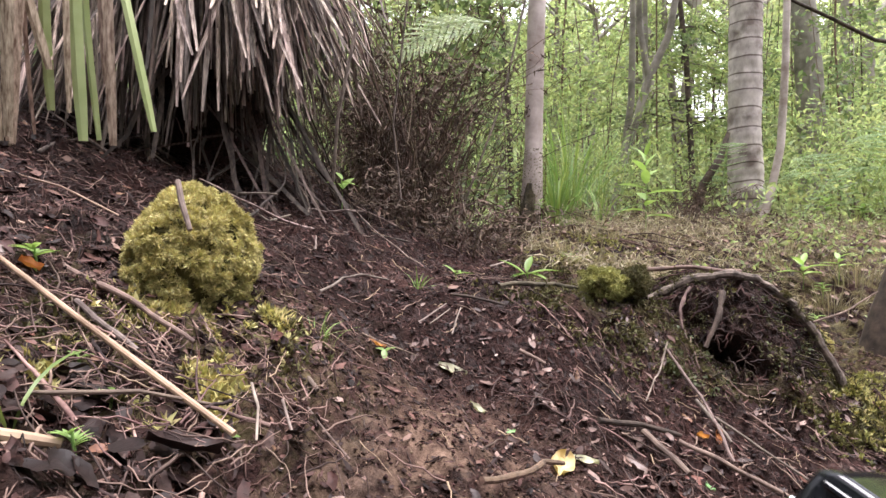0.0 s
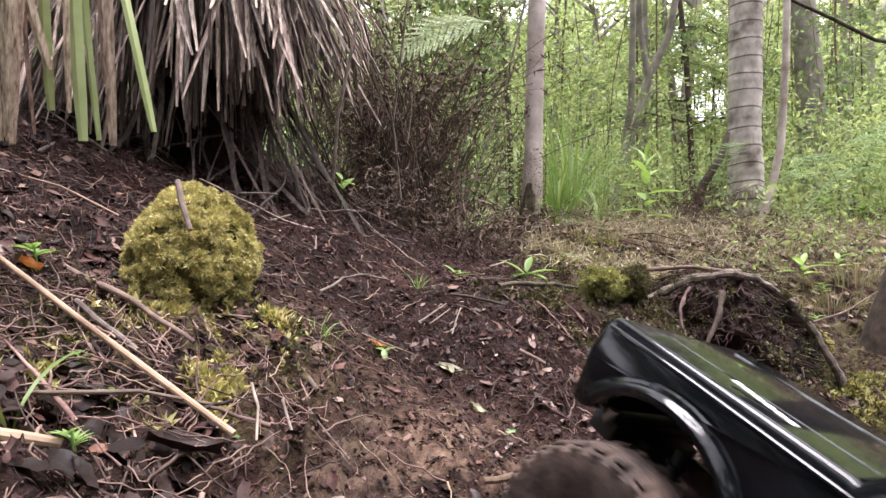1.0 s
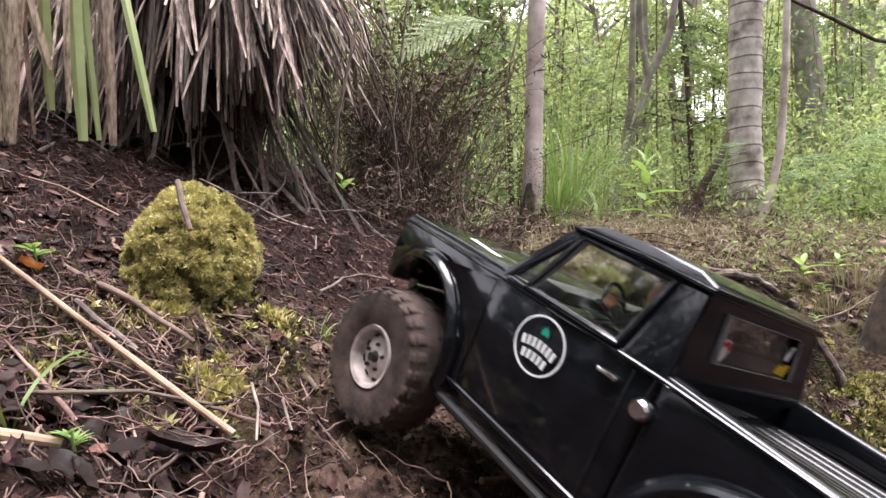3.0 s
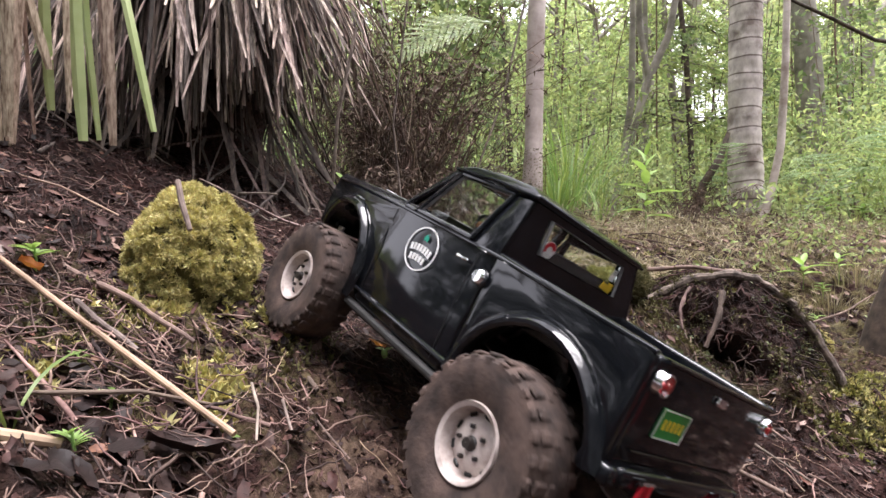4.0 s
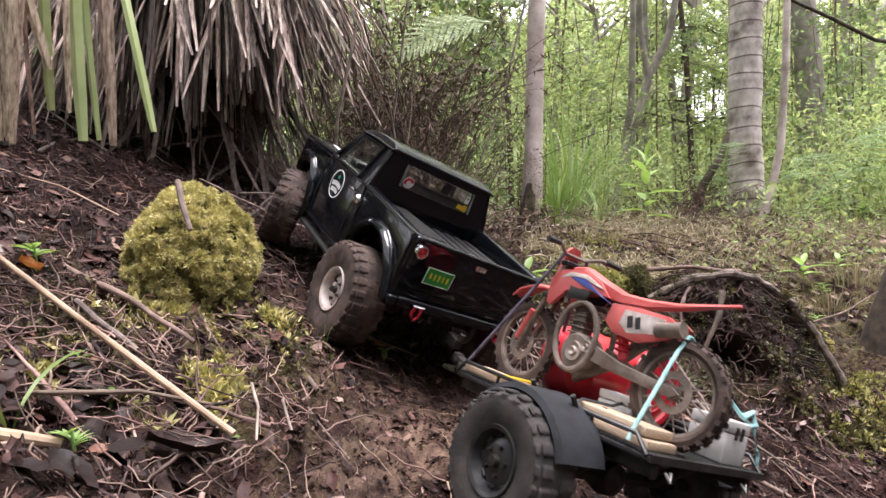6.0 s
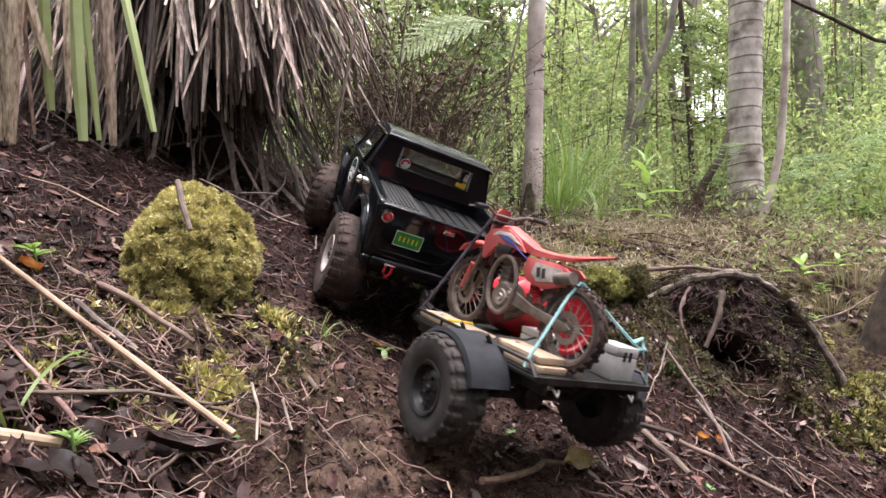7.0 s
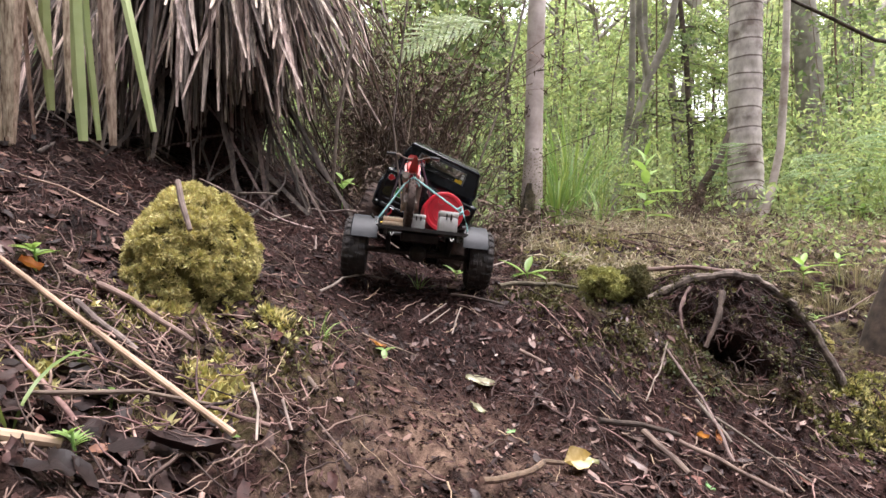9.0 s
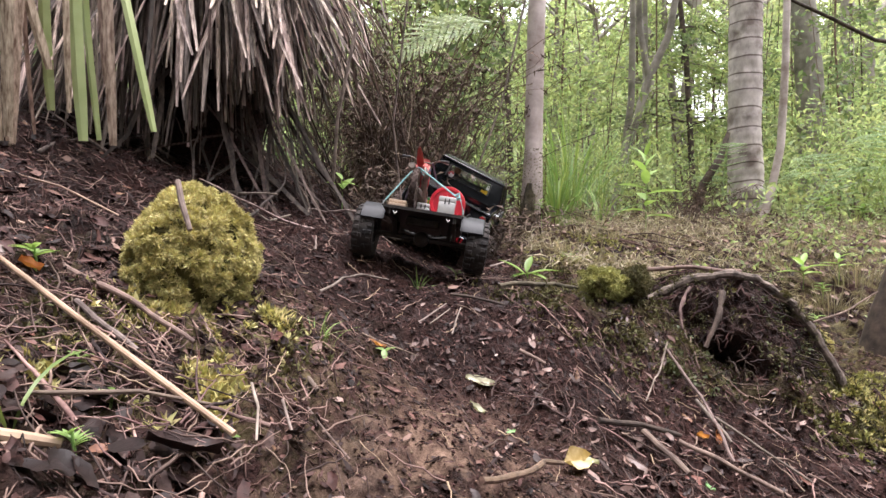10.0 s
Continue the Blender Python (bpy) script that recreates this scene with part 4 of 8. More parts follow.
def build_bike():
    bike = thing("model_motorbike", "muddy red and white model dirt bike strapped upright on the trailer", "motorbike")
    Y = 0.022
    bike_wheel(bike, "front_wheel", 0.1005, Y, 0.0400, 0.0385, 0.0085, 26)
    bike_wheel(bike, "rear_wheel", -0.0560, Y, 0.0390, 0.0375, 0.0115, 24)
    hx, hz = 0.0690, 0.1180
    for s in (1, -1):
        bm = BM()
        tube(bm, [(0.1005, Y + s * 0.0075, 0.040), (0.0840, Y + s * 0.0075, 0.0800), (hx, Y + s * 0.0075, hz)], [0.0022, 0.0025, 0.0030], 8)
        fk = part("fork_leg", bm, MUDDY_METAL, bike)
        bm = BM()
        tube(bm, [(0.1040, Y + s * 0.0085, 0.0430), (0.0920, Y + s * 0.0090, 0.0700)], [0.0026, 0.0034], 8)
        part("fork_guard", bm, RED_FADED, fk, "orange-red fork guard")
    bm = BM()
    for z in (0.086, 0.116):
        x = 0.1005 - (z - 0.040) * 0.404
        box(bm, x - 0.004, x + 0.004, Y - 0.011, Y + 0.011, z - 0.0022, z + 0.0022)
    part("fork_clamp", bevel(bm, 0.0008, 1), DARK_STEEL, bike)
    # handlebar with grips and levers
    bm = BM()
    tube(bm, [(0.058, Y - 0.044, 0.1275), (0.063, Y - 0.026, 0.1285), (0.070, Y - 0.012, 0.1235), (0.070, Y + 0.012, 0.1235), (0.063, Y + 0.026, 0.1285), (0.058, Y + 0.044, 0.1275)], 0.0016, 8)
    bar = part("handlebar", bm, MUDDY_METAL, bike)
    for s in (1, -1):
        bm = BM()
        tube(bm, [(0.058, Y + s * 0.046, 0.1275), (0.0615, Y + s * 0.030, 0.1285)], 0.0025, 8)
        part("grip", bm, CLOTH, bar)
        bm = BM()
        tube(bm, [(0.066, Y + s * 0.027, 0.129), (0.070, Y + s * 0.046, 0.126)], 0.0009, 6)
        part("lever", bm, MUDDY_METAL, bar)
    bm = BM()
    slab(bm, [(0.0800, 0.100), (0.0735, 0.131), (0.0700, 0.131), (0.0760, 0.100)], Y, 0.0085)
    part("front_number_board", bm, RED_FADED, bike)
    # mudguards and panels
    bm = BM()
    prev = None
    for x, z, w in ((0.1300, 0.0830, 0.0050), (0.1180, 0.0905, 0.0085), (0.1020, 0.0950, 0.0100), (0.0860, 0.0955, 0.0095), (0.0700, 0.0925, 0.0060)):
        row = [bm.verts.new((x, Y - w, z - 0.0030)), bm.verts.new((x, Y, z)), bm.verts.new((x, Y + w, z - 0.0030)), bm.verts.new((x, Y + w, z - 0.0045)), bm.verts.new((x, Y, z - 0.0018)), bm.verts.new((x, Y - w, z - 0.0045))]
        if prev:
            for k in range(6):
                bm.faces.new((prev[k], prev[(k + 1) % 6], row[(k + 1) % 6], row[k]))
        else:
            bm.faces.new(row[::-1])
        prev = row
    bm.faces.new(prev)
    bmesh.ops.recalc_face_normals(bm, faces=bm.faces)
    part("front_mudguard", bm, RED_FADED, bike)
    for s in (1, -1):
        bm = BM()
        slab(bm, [(0.0780, 0.1000), (0.0700, 0.1090), (0.0440, 0.1120), (0.0240, 0.1040), (0.0120, 0.0930), (0.0330, 0.0960), (0.0580, 0.0920), (0.0720, 0.0780), (0.0770, 0.0800)], Y + s * 0.0110, 0.0022)
        sh = part("shroud", bm, RED_FADED, bike)
        bm = BM()
        slab(bm, [(0.0560, 0.1045), (0.0400, 0.1050), (0.0120, 0.0900), (0.0060, 0.0880), (0.0200, 0.0935), (0.0420, 0.0990)], Y + s * 0.0127, 0.0012)
        part("stripe", bm, BLUE_MARK, sh, "dark blue stripe")
        bm = BM()
        slab(bm, [(0.0560, 0.0985), (0.0300, 0.0945), (0.0340, 0.0880), (0.0540, 0.0860)], Y + s * 0.0120, 0.0014)
        part("dark_panel", bm, BLACK_PLASTIC, sh)
        bm = BM()
        slab(bm, [(0.0660, 0.1030), (0.0560, 0.1085), (0.0380, 0.1080), (0.0180, 0.0985), (0.0380, 0.1045), (0.0560, 0.1050)], Y + s * 0.0127, 0.0010)
        part("white_flash", bm, MUD_WHITE, sh, "muddy white flash")
        bm = BM()
        slab(bm, [(0.0080, 0.0900), (-0.0180, 0.0900), (-0.0420, 0.0880), (-0.0500, 0.0830), (-0.0440, 0.0720), (-0.0200, 0.0650), (0.0020, 0.0680), (0.0120, 0.0760)], Y + s * 0.0085, 0.0030)
        sp = part("side_panel", bm, RED_FADED, bike, "red side panel with white number board")
        bm = BM()
        slab(bm, [(-0.0060, 0.0870), (-0.0400, 0.0855), (-0.0450, 0.0800), (-0.0380, 0.0740), (-0.0120, 0.0700), (-0.0030, 0.0760)], Y + s * 0.0112, 0.0012)
        nb = part("number_board", bm, MUD_WHITE, sp, "muddy white number board")
        bars(nb, "number_bar", [(0.002, 0, 0.0042, 0.0088, 14), (-0.005, 0, 0.0046, 0.0088, 14)], BLACK_PLASTIC, pose(-0.018, Y + s * 0.0120, 0.0785, 90, 0, 180 if s > 0 else 0), 0.0007)
    bm = BM()
    prev = None
    for x, z, w, h in ((0.0620, 0.1150, 0.0060, 0.012), (0.0480, 0.1160, 0.0080, 0.014), (0.0280, 0.1080, 0.0080, 0.012), (0.0050, 0.1000, 0.0066, 0.008), (-0.0200, 0.0985, 0.0066, 0.006), (-0.0440, 0.0995, 0.0062, 0.0035), (-0.0640, 0.1025, 0.0050, 0.002), (-0.0850, 0.1060, 0.0022, 0.0012)):
        row = [bm.verts.new(p) for p in ((x, Y - w, z - h), (x, Y - w, z - 0.002), (x, Y - w * 0.5, z), (x, Y + w * 0.5, z), (x, Y + w, z - 0.002), (x, Y + w, z - h), (x, Y, z - h + 0.001))]
        if prev:
            for k in range(7):
                bm.faces.new((prev[k], prev[(k + 1) % 7], row[(k + 1) % 7], row[k]))
        else:
            bm.faces.new(row[::-1])
        prev = row
    bm.faces.new(prev)
    bmesh.ops.recalc_face_normals(bm, faces=bm.faces)
    part("seat_and_tail", bm, RED_FADED, bike, "long red seat and tail mudguard")
    # frame loop, engine, pipe, swingarm
    for s in (1, -1):
        bm = BM()
        ring = arc(0.036, 0.056, 1.0, 0, 360, 30)
        tube(bm, [(0.036 + (x - 0.036) * 0.0205, Y + s * 0.0105, 0.058 + (z - 0.056) * 0.0275) for x, z in ring], 0.0024, 8, cap=False)
        part("frame_loop", bm, MUDDY_METAL, bike, "mud-caked frame loop round the engine")
        bm = BM()
        tube(bm, [(0.062, Y + s * 0.006, 0.104), (0.056, Y + s * 0.009, 0.082)], 0.0026, 8)
        part("frame_tube", bm, MUDDY_METAL, bike)
    bm = BM()
    lathe(bm, [(0.0001, -0.010), (0.0135, -0.010), (0.0150, -0.008), (0.0150, 0.008), (0.0135, 0.010), (0.0001, 0.010)], 22, m=Matrix.Translation((0.034, Y, 0.046)))
    engine = part("engine", bm, MUDDY_METAL, bike, "mud-caked engine case")
    for ex, ez, er in ((0.034, 0.046, 0.0085), (0.022, 0.052, 0.0050)):
        bm = BM()
        lathe(bm, [(0.0001, 0.0105), (er * 0.35, 0.0128), (er * 0.5, 0.0108), (er * 0.9, 0.0118), (er, 0.0095)], 18, m=Matrix.Translation((ex, Y, ez)))
        part("engine_cover", bm, SPOKE, engine, "dull metal engine cover")
    bm = BM()
    box(bm, 0.034, 0.048, Y - 0.006, Y + 0.006, 0.055, 0.086)
    part("cylinder", bevel(bm, 0.001, 1), MUDDY_METAL, engine)
    for k in range(5):
        part("cooling_fin", bevel(box(BM(), 0.032, 0.050, Y - 0.0072, Y + 0.0072, 0.0600 + k * 0.0048, 0.0615 + k * 0.0048), 0.0004, 1), MUDDY_METAL, engine)
    bm = BM()
    tube(bm, [(0.050, Y - 0.010, 0.070), (0.062, Y - 0.013, 0.050), (0.046, Y - 0.014, 0.026), (0.010, Y - 0.012, 0.045), (-0.010, Y - 0.011, 0.066), (-0.040, Y - 0.011, 0.078)], [0.003, 0.004, 0.005, 0.004, 0.006, 0.0065], 10)
    tube(bm, [(-0.036, Y + 0.011, 0.077), (-0.056, Y + 0.011, 0.081)], [0.0052, 0.0056], 12)
    part("exhaust_pipe", bm, MUDDY_METAL, bike)
    for s in (1, -1):
        bm = BM()
        slab(bm, [(0.0180, 0.0560), (-0.0100, 0.0480), (-0.0560, 0.0425), (-0.0620, 0.0390), (-0.0560, 0.0350), (-0.0100, 0.0390), (0.0180, 0.0430)], Y + s * 0.0085, 0.0018)
        part("swingarm", bm, MUDDY_METAL, bike)
    bm = BM()
    tube(bm, [(0.004, Y, 0.088), (-0.006, Y, 0.050)], 0.0040, 8)
    for k in range(7):
        lathe(bm, [(0.0050, -0.0012), (0.0062, 0), (0.0050, 0.0012)], 12, "z", m=Matrix.Translation((0.004 - 0.0012 * k, Y, 0.084 - 0.0045 * k)))
    part("shock_absorber", bm, RED_PLASTIC, bike)
    return rider(bike)


build_bike()


def strap(name, pts, material, label, width=0.0028):
    """A flat webbing strap along points."""
    bm = BM()
    tube(bm, pts, width / 2, 6)
    return rider(tagged(part(name, bm, material), label, "strap", "straps that hold the bike"))


strap("tie_strap", [(-0.052, 0.010, 0.066), (-0.054, 0.022, 0.0785), (-0.056, 0.034, 0.066), (-0.062, 0.068, 0.010), (-0.062, 0.0695, 0.004)], TEAL_STRAP, "pale teal strap over the bike's rear wheel")
strap("tie_strap", [(-0.054, 0.020, 0.0785), (-0.058, -0.030, 0.049), (-0.062, -0.052, 0.036), (-0.068, -0.060, 0.030), (-0.072, -0.067, 0.012), (-0.072, -0.068, 0.004)], TEAL_STRAP, "pale teal strap knotted over the metal case")
strap("strap_knot", [(-0.064, -0.050, 0.036), (-0.067, -0.056, 0.041), (-0.070, -0.058, 0.033), (-0.066, -0.054, 0.030)], TEAL_STRAP, "knot of pale teal strap", 0.0050)
PURPLE = mat("faded_dark_webbing", (0.05, 0.04, 0.06), (0.12, 0.10, 0.14), 70, 0.8)
for s in (1, -1):
    strap("tie_strap", [(0.068, 0.022 + s * 0.014, 0.124), (0.122, 0.012 + s * 0.050, 0.010)], PURPLE, "dark webbing strap from the handlebar to the deck", 0.0034)
strap("cargo_band", [(0.072, 0.069, 0.008), (0.072, 0.0615, 0.0100), (0.072, 0.030, 0.0100), (0.070, 0.026, 0.003)], YELLOW, "yellow band round the long plank", 0.0026)
strap("bungee_cord", [(-0.010, 0.069, 0.009), (-0.012, 0.0605, 0.0163), (-0.012, 0.028, 0.0163), (-0.014, 0.020, 0.020)], CLOTH, "black cord round the boards", 0.0022)


# ---- plants and litter ----
RNG = np.random.default_rng(7)
DEAD_LEAF = mat("dead_strap_leaf", (0.12, 0.085, 0.068), (0.56, 0.45, 0.385), 22, 0.8, stretch=(10, 10, 1), vary=0.8, hue=0.015, bump=0.5, dist=0.001)
# darker copy of the dead leaf: shade inside the skirt put into colour
DEAD_SHADED = mat("dead_shaded_leaf", (0.055, 0.039, 0.032), (0.28, 0.215, 0.18), 18, 0.8, stretch=(8, 8, 1), vary=0.75, islands=True, bump=0.4)
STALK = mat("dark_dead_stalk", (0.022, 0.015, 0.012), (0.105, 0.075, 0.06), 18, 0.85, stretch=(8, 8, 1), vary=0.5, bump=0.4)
GREEN_BLADE = leaf_mat("green_strap_leaf", (0.43, 0.54, 0.22), (0.61, 0.71, 0.36), 0.2, 12, 0.35, 0.12, False, 0.01)
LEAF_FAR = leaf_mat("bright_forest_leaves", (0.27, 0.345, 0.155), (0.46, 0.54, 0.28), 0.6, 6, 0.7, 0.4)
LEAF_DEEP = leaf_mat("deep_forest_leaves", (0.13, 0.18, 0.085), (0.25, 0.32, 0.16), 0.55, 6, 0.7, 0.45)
LEAF_BACK = leaf_mat("unseen_leaves", (0.03, 0.05, 0.015), (0.07, 0.10, 0.03), 0.2, 3, 0.6, 0.4)
FERN_GREEN = leaf_mat("fern_green", (0.23, 0.33, 0.17), (0.38, 0.49, 0.30), 0.45, 20, 0.5, 0.25)
SHRUB_GREEN = leaf_mat("fresh_shrub_leaves", (0.20, 0.34, 0.09), (0.33, 0.47, 0.16), 0.4, 25, 0.35, 0.2)
BRIGHT_LEAF = leaf_mat("bright_young_leaf", (0.28, 0.46, 0.11), (0.44, 0.62, 0.20), 0.35, 25, 0.35, 0.15)
GRASS_GREEN = leaf_mat("tall_grass", (0.17, 0.29, 0.07), (0.31, 0.44, 0.14), 0.4, 10, 0.45, 0.35)
DRY_GRASS = leaf_mat("dry_grass", (0.25, 0.21, 0.145), (0.47, 0.41, 0.28), 0.3, 10, 0.7, 0.4)
MOSS = leaf_mat("golden_moss", (0.36, 0.315, 0.105), (0.66, 0.60, 0.29), 0.25, 25, 0.8, 0.35, True, 0.02)
MOSS_GREEN = leaf_mat("green_gold_moss", (0.20, 0.205, 0.055), (0.44, 0.425, 0.16), 0.25, 25, 0.8, 0.35, True, 0.02)
MOSS_DULL = leaf_mat("dull_moss", (0.055, 0.052, 0.020), (0.155, 0.140, 0.055), 0.2, 25, 0.85, 0.4)
CREEPER = leaf_mat("grey_green_creeper", (0.045, 0.055, 0.02), (0.13, 0.145, 0.06), 0.2, 40, 0.6, 0.4)
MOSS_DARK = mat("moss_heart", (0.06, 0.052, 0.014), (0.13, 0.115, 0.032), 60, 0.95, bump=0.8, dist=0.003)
BROWN_FERN = mat("dried_brown_fern", (0.055, 0.036, 0.024), (0.15, 0.10, 0.07), 30, 0.85, vary=0.5, islands=True)


def litter_mat(name, stops, rough=0.6, spec=0.2):
    """Bits of many browns, one tone to a piece."""
    m, nt, b = shader(name, rough, spec=spec)
    rnd = nt.nodes.new("ShaderNodeNewGeometry").outputs["Random Per Island"]
    r = nt.nodes.new("ShaderNodeValToRGB")
    while len(r.color_ramp.elements) < len(stops):
        r.color_ramp.elements.new(0.5)
    for e, (p, c) in zip(r.color_ramp.elements, stops):
        e.position, e.color = p, (*c, 1)
    nt.links.new(rnd, r.inputs["Fac"])
    g, fac = ramp_noise(nt, 90, [(0.3, (0.45, 0.42, 0.40)), (0.7, (1.35, 1.3, 1.25))])
    nt.links.new(mixed(nt, 1.0, r.outputs["Color"], g, "MULTIPLY"), b.inputs["Base Color"])
    bumped(nt, b, fac, 0.5, 0.002)
    return m


LITTER = litter_mat("mixed_leaf_litter", [(0.0, (0.008, 0.0039, 0.0035)), (0.45, (0.027, 0.0118, 0.0098)), (0.72, (0.068, 0.030, 0.0255)), (0.90, (0.13, 0.068, 0.056)), (1.0, (0.22, 0.15, 0.125))])
LITTER_BIG = litter_mat("large_dead_leaf", [(0.0, (0.012, 0.0075, 0.007)), (0.6, (0.030, 0.018, 0.016)), (1.0, (0.085, 0.052, 0.043))], 0.55, 0.18)
LITTER_RED = mat("rusty_litter", (0.09, 0.034, 0.02), (0.21, 0.095, 0.05), 60, 0.6, vary=0.5, islands=True, hue=0.02)
# paler than the track's litter: soft sunlight on the shelf put into the colour
FOREST_LITTER = litter_mat("forest_floor_litter", [(0.0, (0.05, 0.030, 0.024)), (0.45, (0.14, 0.088, 0.070)), (0.8, (0.27, 0.185, 0.15)), (1.0, (0.44, 0.34, 0.28))])
ROSY_LITTER = litter_mat("rosy_brown_litter", [(0.0, (0.02, 0.011, 0.0095)), (0.4, (0.06, 0.034, 0.029)), (0.75, (0.15, 0.095, 0.082)), (1.0, (0.32, 0.235, 0.205))], 0.5, 0.3)
TWIG = mat("grey_brown_twig", (0.064, 0.036, 0.030), (0.215, 0.142, 0.117), 40, 0.8, spec=0.3, vary=0.8, islands=True, bump=0.5)
CLOD = mat("soil_crumb", (0.012, 0.0064, 0.0055), (0.060, 0.032, 0.027), 120, 0.85, spec=0.12, vary=0.5, islands=True, bump=0.8, dist=0.002)
CLAY_CLOD = mat("clay_crumb", (0.09, 0.055, 0.038), (0.20, 0.125, 0.085), 120, 0.85, vary=0.3, islands=True, bump=0.8, dist=0.002)
STICK_PALE = mat("pale_dry_stick", (0.19, 0.125, 0.078), (0.38, 0.27, 0.175), 20, 0.6, stretch=(1, 1, 1), vary=0.15, bump=0.5)
STICK_BROWN = mat("brown_stick", (0.080, 0.050, 0.040), (0.205, 0.14, 0.11), 40, 0.8, vary=0.3, bump=0.7)
STICK_GREY = mat("grey_stick", (0.085, 0.062, 0.050), (0.27, 0.215, 0.18), 40, 0.8, vary=0.2, bump=0.7)
STICK_DULL = mat("dull_weathered_stick", (0.085, 0.060, 0.049), (0.22, 0.165, 0.137), 40, 0.85, vary=0.2, bump=0.7)
BARK_PALE = mat("pale_smooth_bark", (0.30, 0.235, 0.205), (0.62, 0.54, 0.50), 11, 0.85, bump=0.8, dist=0.004)
ROOT_BARK = mat("weathered_root_bark", (0.036, 0.026, 0.020), (0.25, 0.195, 0.16), 55, 0.9, bump=1.0, dist=0.003, lo=0.38, hi=0.68)
BARK_MOSSY = mat("mossy_bark", (0.034, 0.029, 0.017), (0.115, 0.094, 0.060), 30, 0.95, bump=1.0, dist=0.006)


def ring_bark():
    """Grey palm bark with dark leaf-scar lines round the trunk."""
    m, nt, b = shader("ringed_palm_bark", 0.85)
    c, fac = ramp_noise(nt, 14, [(0.35, (0.36, 0.31, 0.285)), (0.65, (0.68, 0.61, 0.58))], stretch=(1, 1, 0.5))
    w = nt.nodes.new("ShaderNodeTexWave")
    w.wave_type, w.bands_direction = "BANDS", "Z"
    w.inputs["Scale"].default_value, w.inputs["Distortion"].default_value = 3.0, 3.4
    w.inputs["Detail"].default_value, w.inputs["Detail Scale"].default_value = 2.0, 0.6
    tc = nt.nodes.new("ShaderNodeTexCoord")
    nt.links.new(tc.outputs["Object"], w.inputs["Vector"])
    r = nt.nodes.new("ShaderNodeValToRGB")
    r.color_ramp.elements[0].position, r.color_ramp.elements[0].color = 0.0, (0.24, 0.20, 0.18, 1)
    r.color_ramp.elements[1].position, r.color_ramp.elements[1].color = 0.035, (1, 1, 1, 1)
    nt.links.new(w.outputs["Fac"], r.inputs["Fac"])
    blot, f2 = ramp_noise(nt, 6, [(0.38, (0.26, 0.20, 0.175)), (0.52, (1, 1, 1))], detail=7)
    c = mixed(nt, 0.8, c, blot, "MULTIPLY")
    nt.links.new(mixed(nt, 1.0, c, r.outputs["Color"], "MULTIPLY"), b.inputs["Base Color"])
    bumped(nt, b, fac, 0.7, 0.004)
    return m


BARK_RING = ring_bark()
BARK_DARK = mat("dark_bark", (0.028, 0.020, 0.015), (0.095, 0.066, 0.050), 30, 0.9, bump=0.8, dist=0.004)
BARK_FAR = mat("grey_bark", (0.14, 0.125, 0.10), (0.32, 0.29, 0.25), 9, 0.9, bump=0.6, dist=0.006)
ROTTEN = mat("rotten_red_wood", (0.010, 0.0045, 0.0034), (0.045, 0.0175, 0.0120), 110, 0.9, bump=1.0, dist=0.006)


ROTTEN_STRAND = mat("rotten_strands", (0.012, 0.0052, 0.004), (0.052, 0.021, 0.0145), 80, 0.9, vary=0.6, islands=True, bump=0.8, dist=0.002)


def unit(a):
    return a / np.maximum(np.linalg.norm(a, axis=-1, keepdims=True), 1e-9)


def rand_dirs(n, up=0.0):
    d = RNG.normal(size=(n, 3))
    d[:, 2] += up
    return unit(d)


def leaf_quads(base, along, length, width, droop=0.25):
    """Kite-shaped leaves: base points, directions, lengths and widths -> vertices and faces."""
    n = len(base)
    side = unit(np.cross(along, rand_dirs(n)))
    nrm = unit(np.cross(side, along))
    L, W = np.broadcast_to(length, n)[:, None], np.broadcast_to(width, n)[:, None]
    mid = base + along * L * 0.45 + nrm * L * 0.06
    tip = base + along * L - nrm * L * droop * 0.4
    v = np.stack([base, mid - side * W / 2, tip, mid + side * W / 2], 1).reshape(-1, 3)
    return v, np.arange(4 * n).reshape(n, 4)


def strips(paths, widths, side):
    """Ribbons: paths (n, k, 3), widths (n, k), side directions (n, 3)."""
    n, k, _ = paths.shape
    s = side[:, None, :] * (widths[..., None] / 2)
    v = np.stack([paths - s, paths + s], 2).reshape(-1, 3)
    i = (np.arange(n)[:, None] * k + np.arange(k - 1)[None, :]).ravel() * 2
    return v, np.stack([i, i + 1, i + 3, i + 2], 1)


def rods(paths, radii, sides=4):
    """Many thin sticks in one mesh: paths (n, k, 3), radii (n, k)."""
    n, k, _ = paths.shape
    d = unit(paths[:, -1] - paths[:, 0])
    u = unit(np.cross(d, np.array([0.31, 0.17, 0.93])))
    w = np.cross(d, u)
    a = np.arange(sides) * 2 * np.pi / sides
    off = u[:, None, :] * np.cos(a)[None, :, None] + w[:, None, :] * np.sin(a)[None, :, None]
    v = paths[:, :, None, :] + off[:, None, :, :] * radii[:, :, None, None]
    base = (np.arange(n)[:, None, None] * k + np.arange(k - 1)[None, :, None]) * sides
    j = np.arange(sides)[None, None, :]
    a0, a1 = base + j, base + (j + 1) % sides
    f = np.stack([a0, a1, a1 + sides, a0 + sides], -1).reshape(-1, 4)
    return v.reshape(-1, 3), f


def join(pieces):
    vs, fs, o = [], [], 0
    for v, f in pieces:
        vs.append(v)
        fs.append(f + o)
        o += len(v)
    return np.concatenate(vs), np.concatenate(fs)


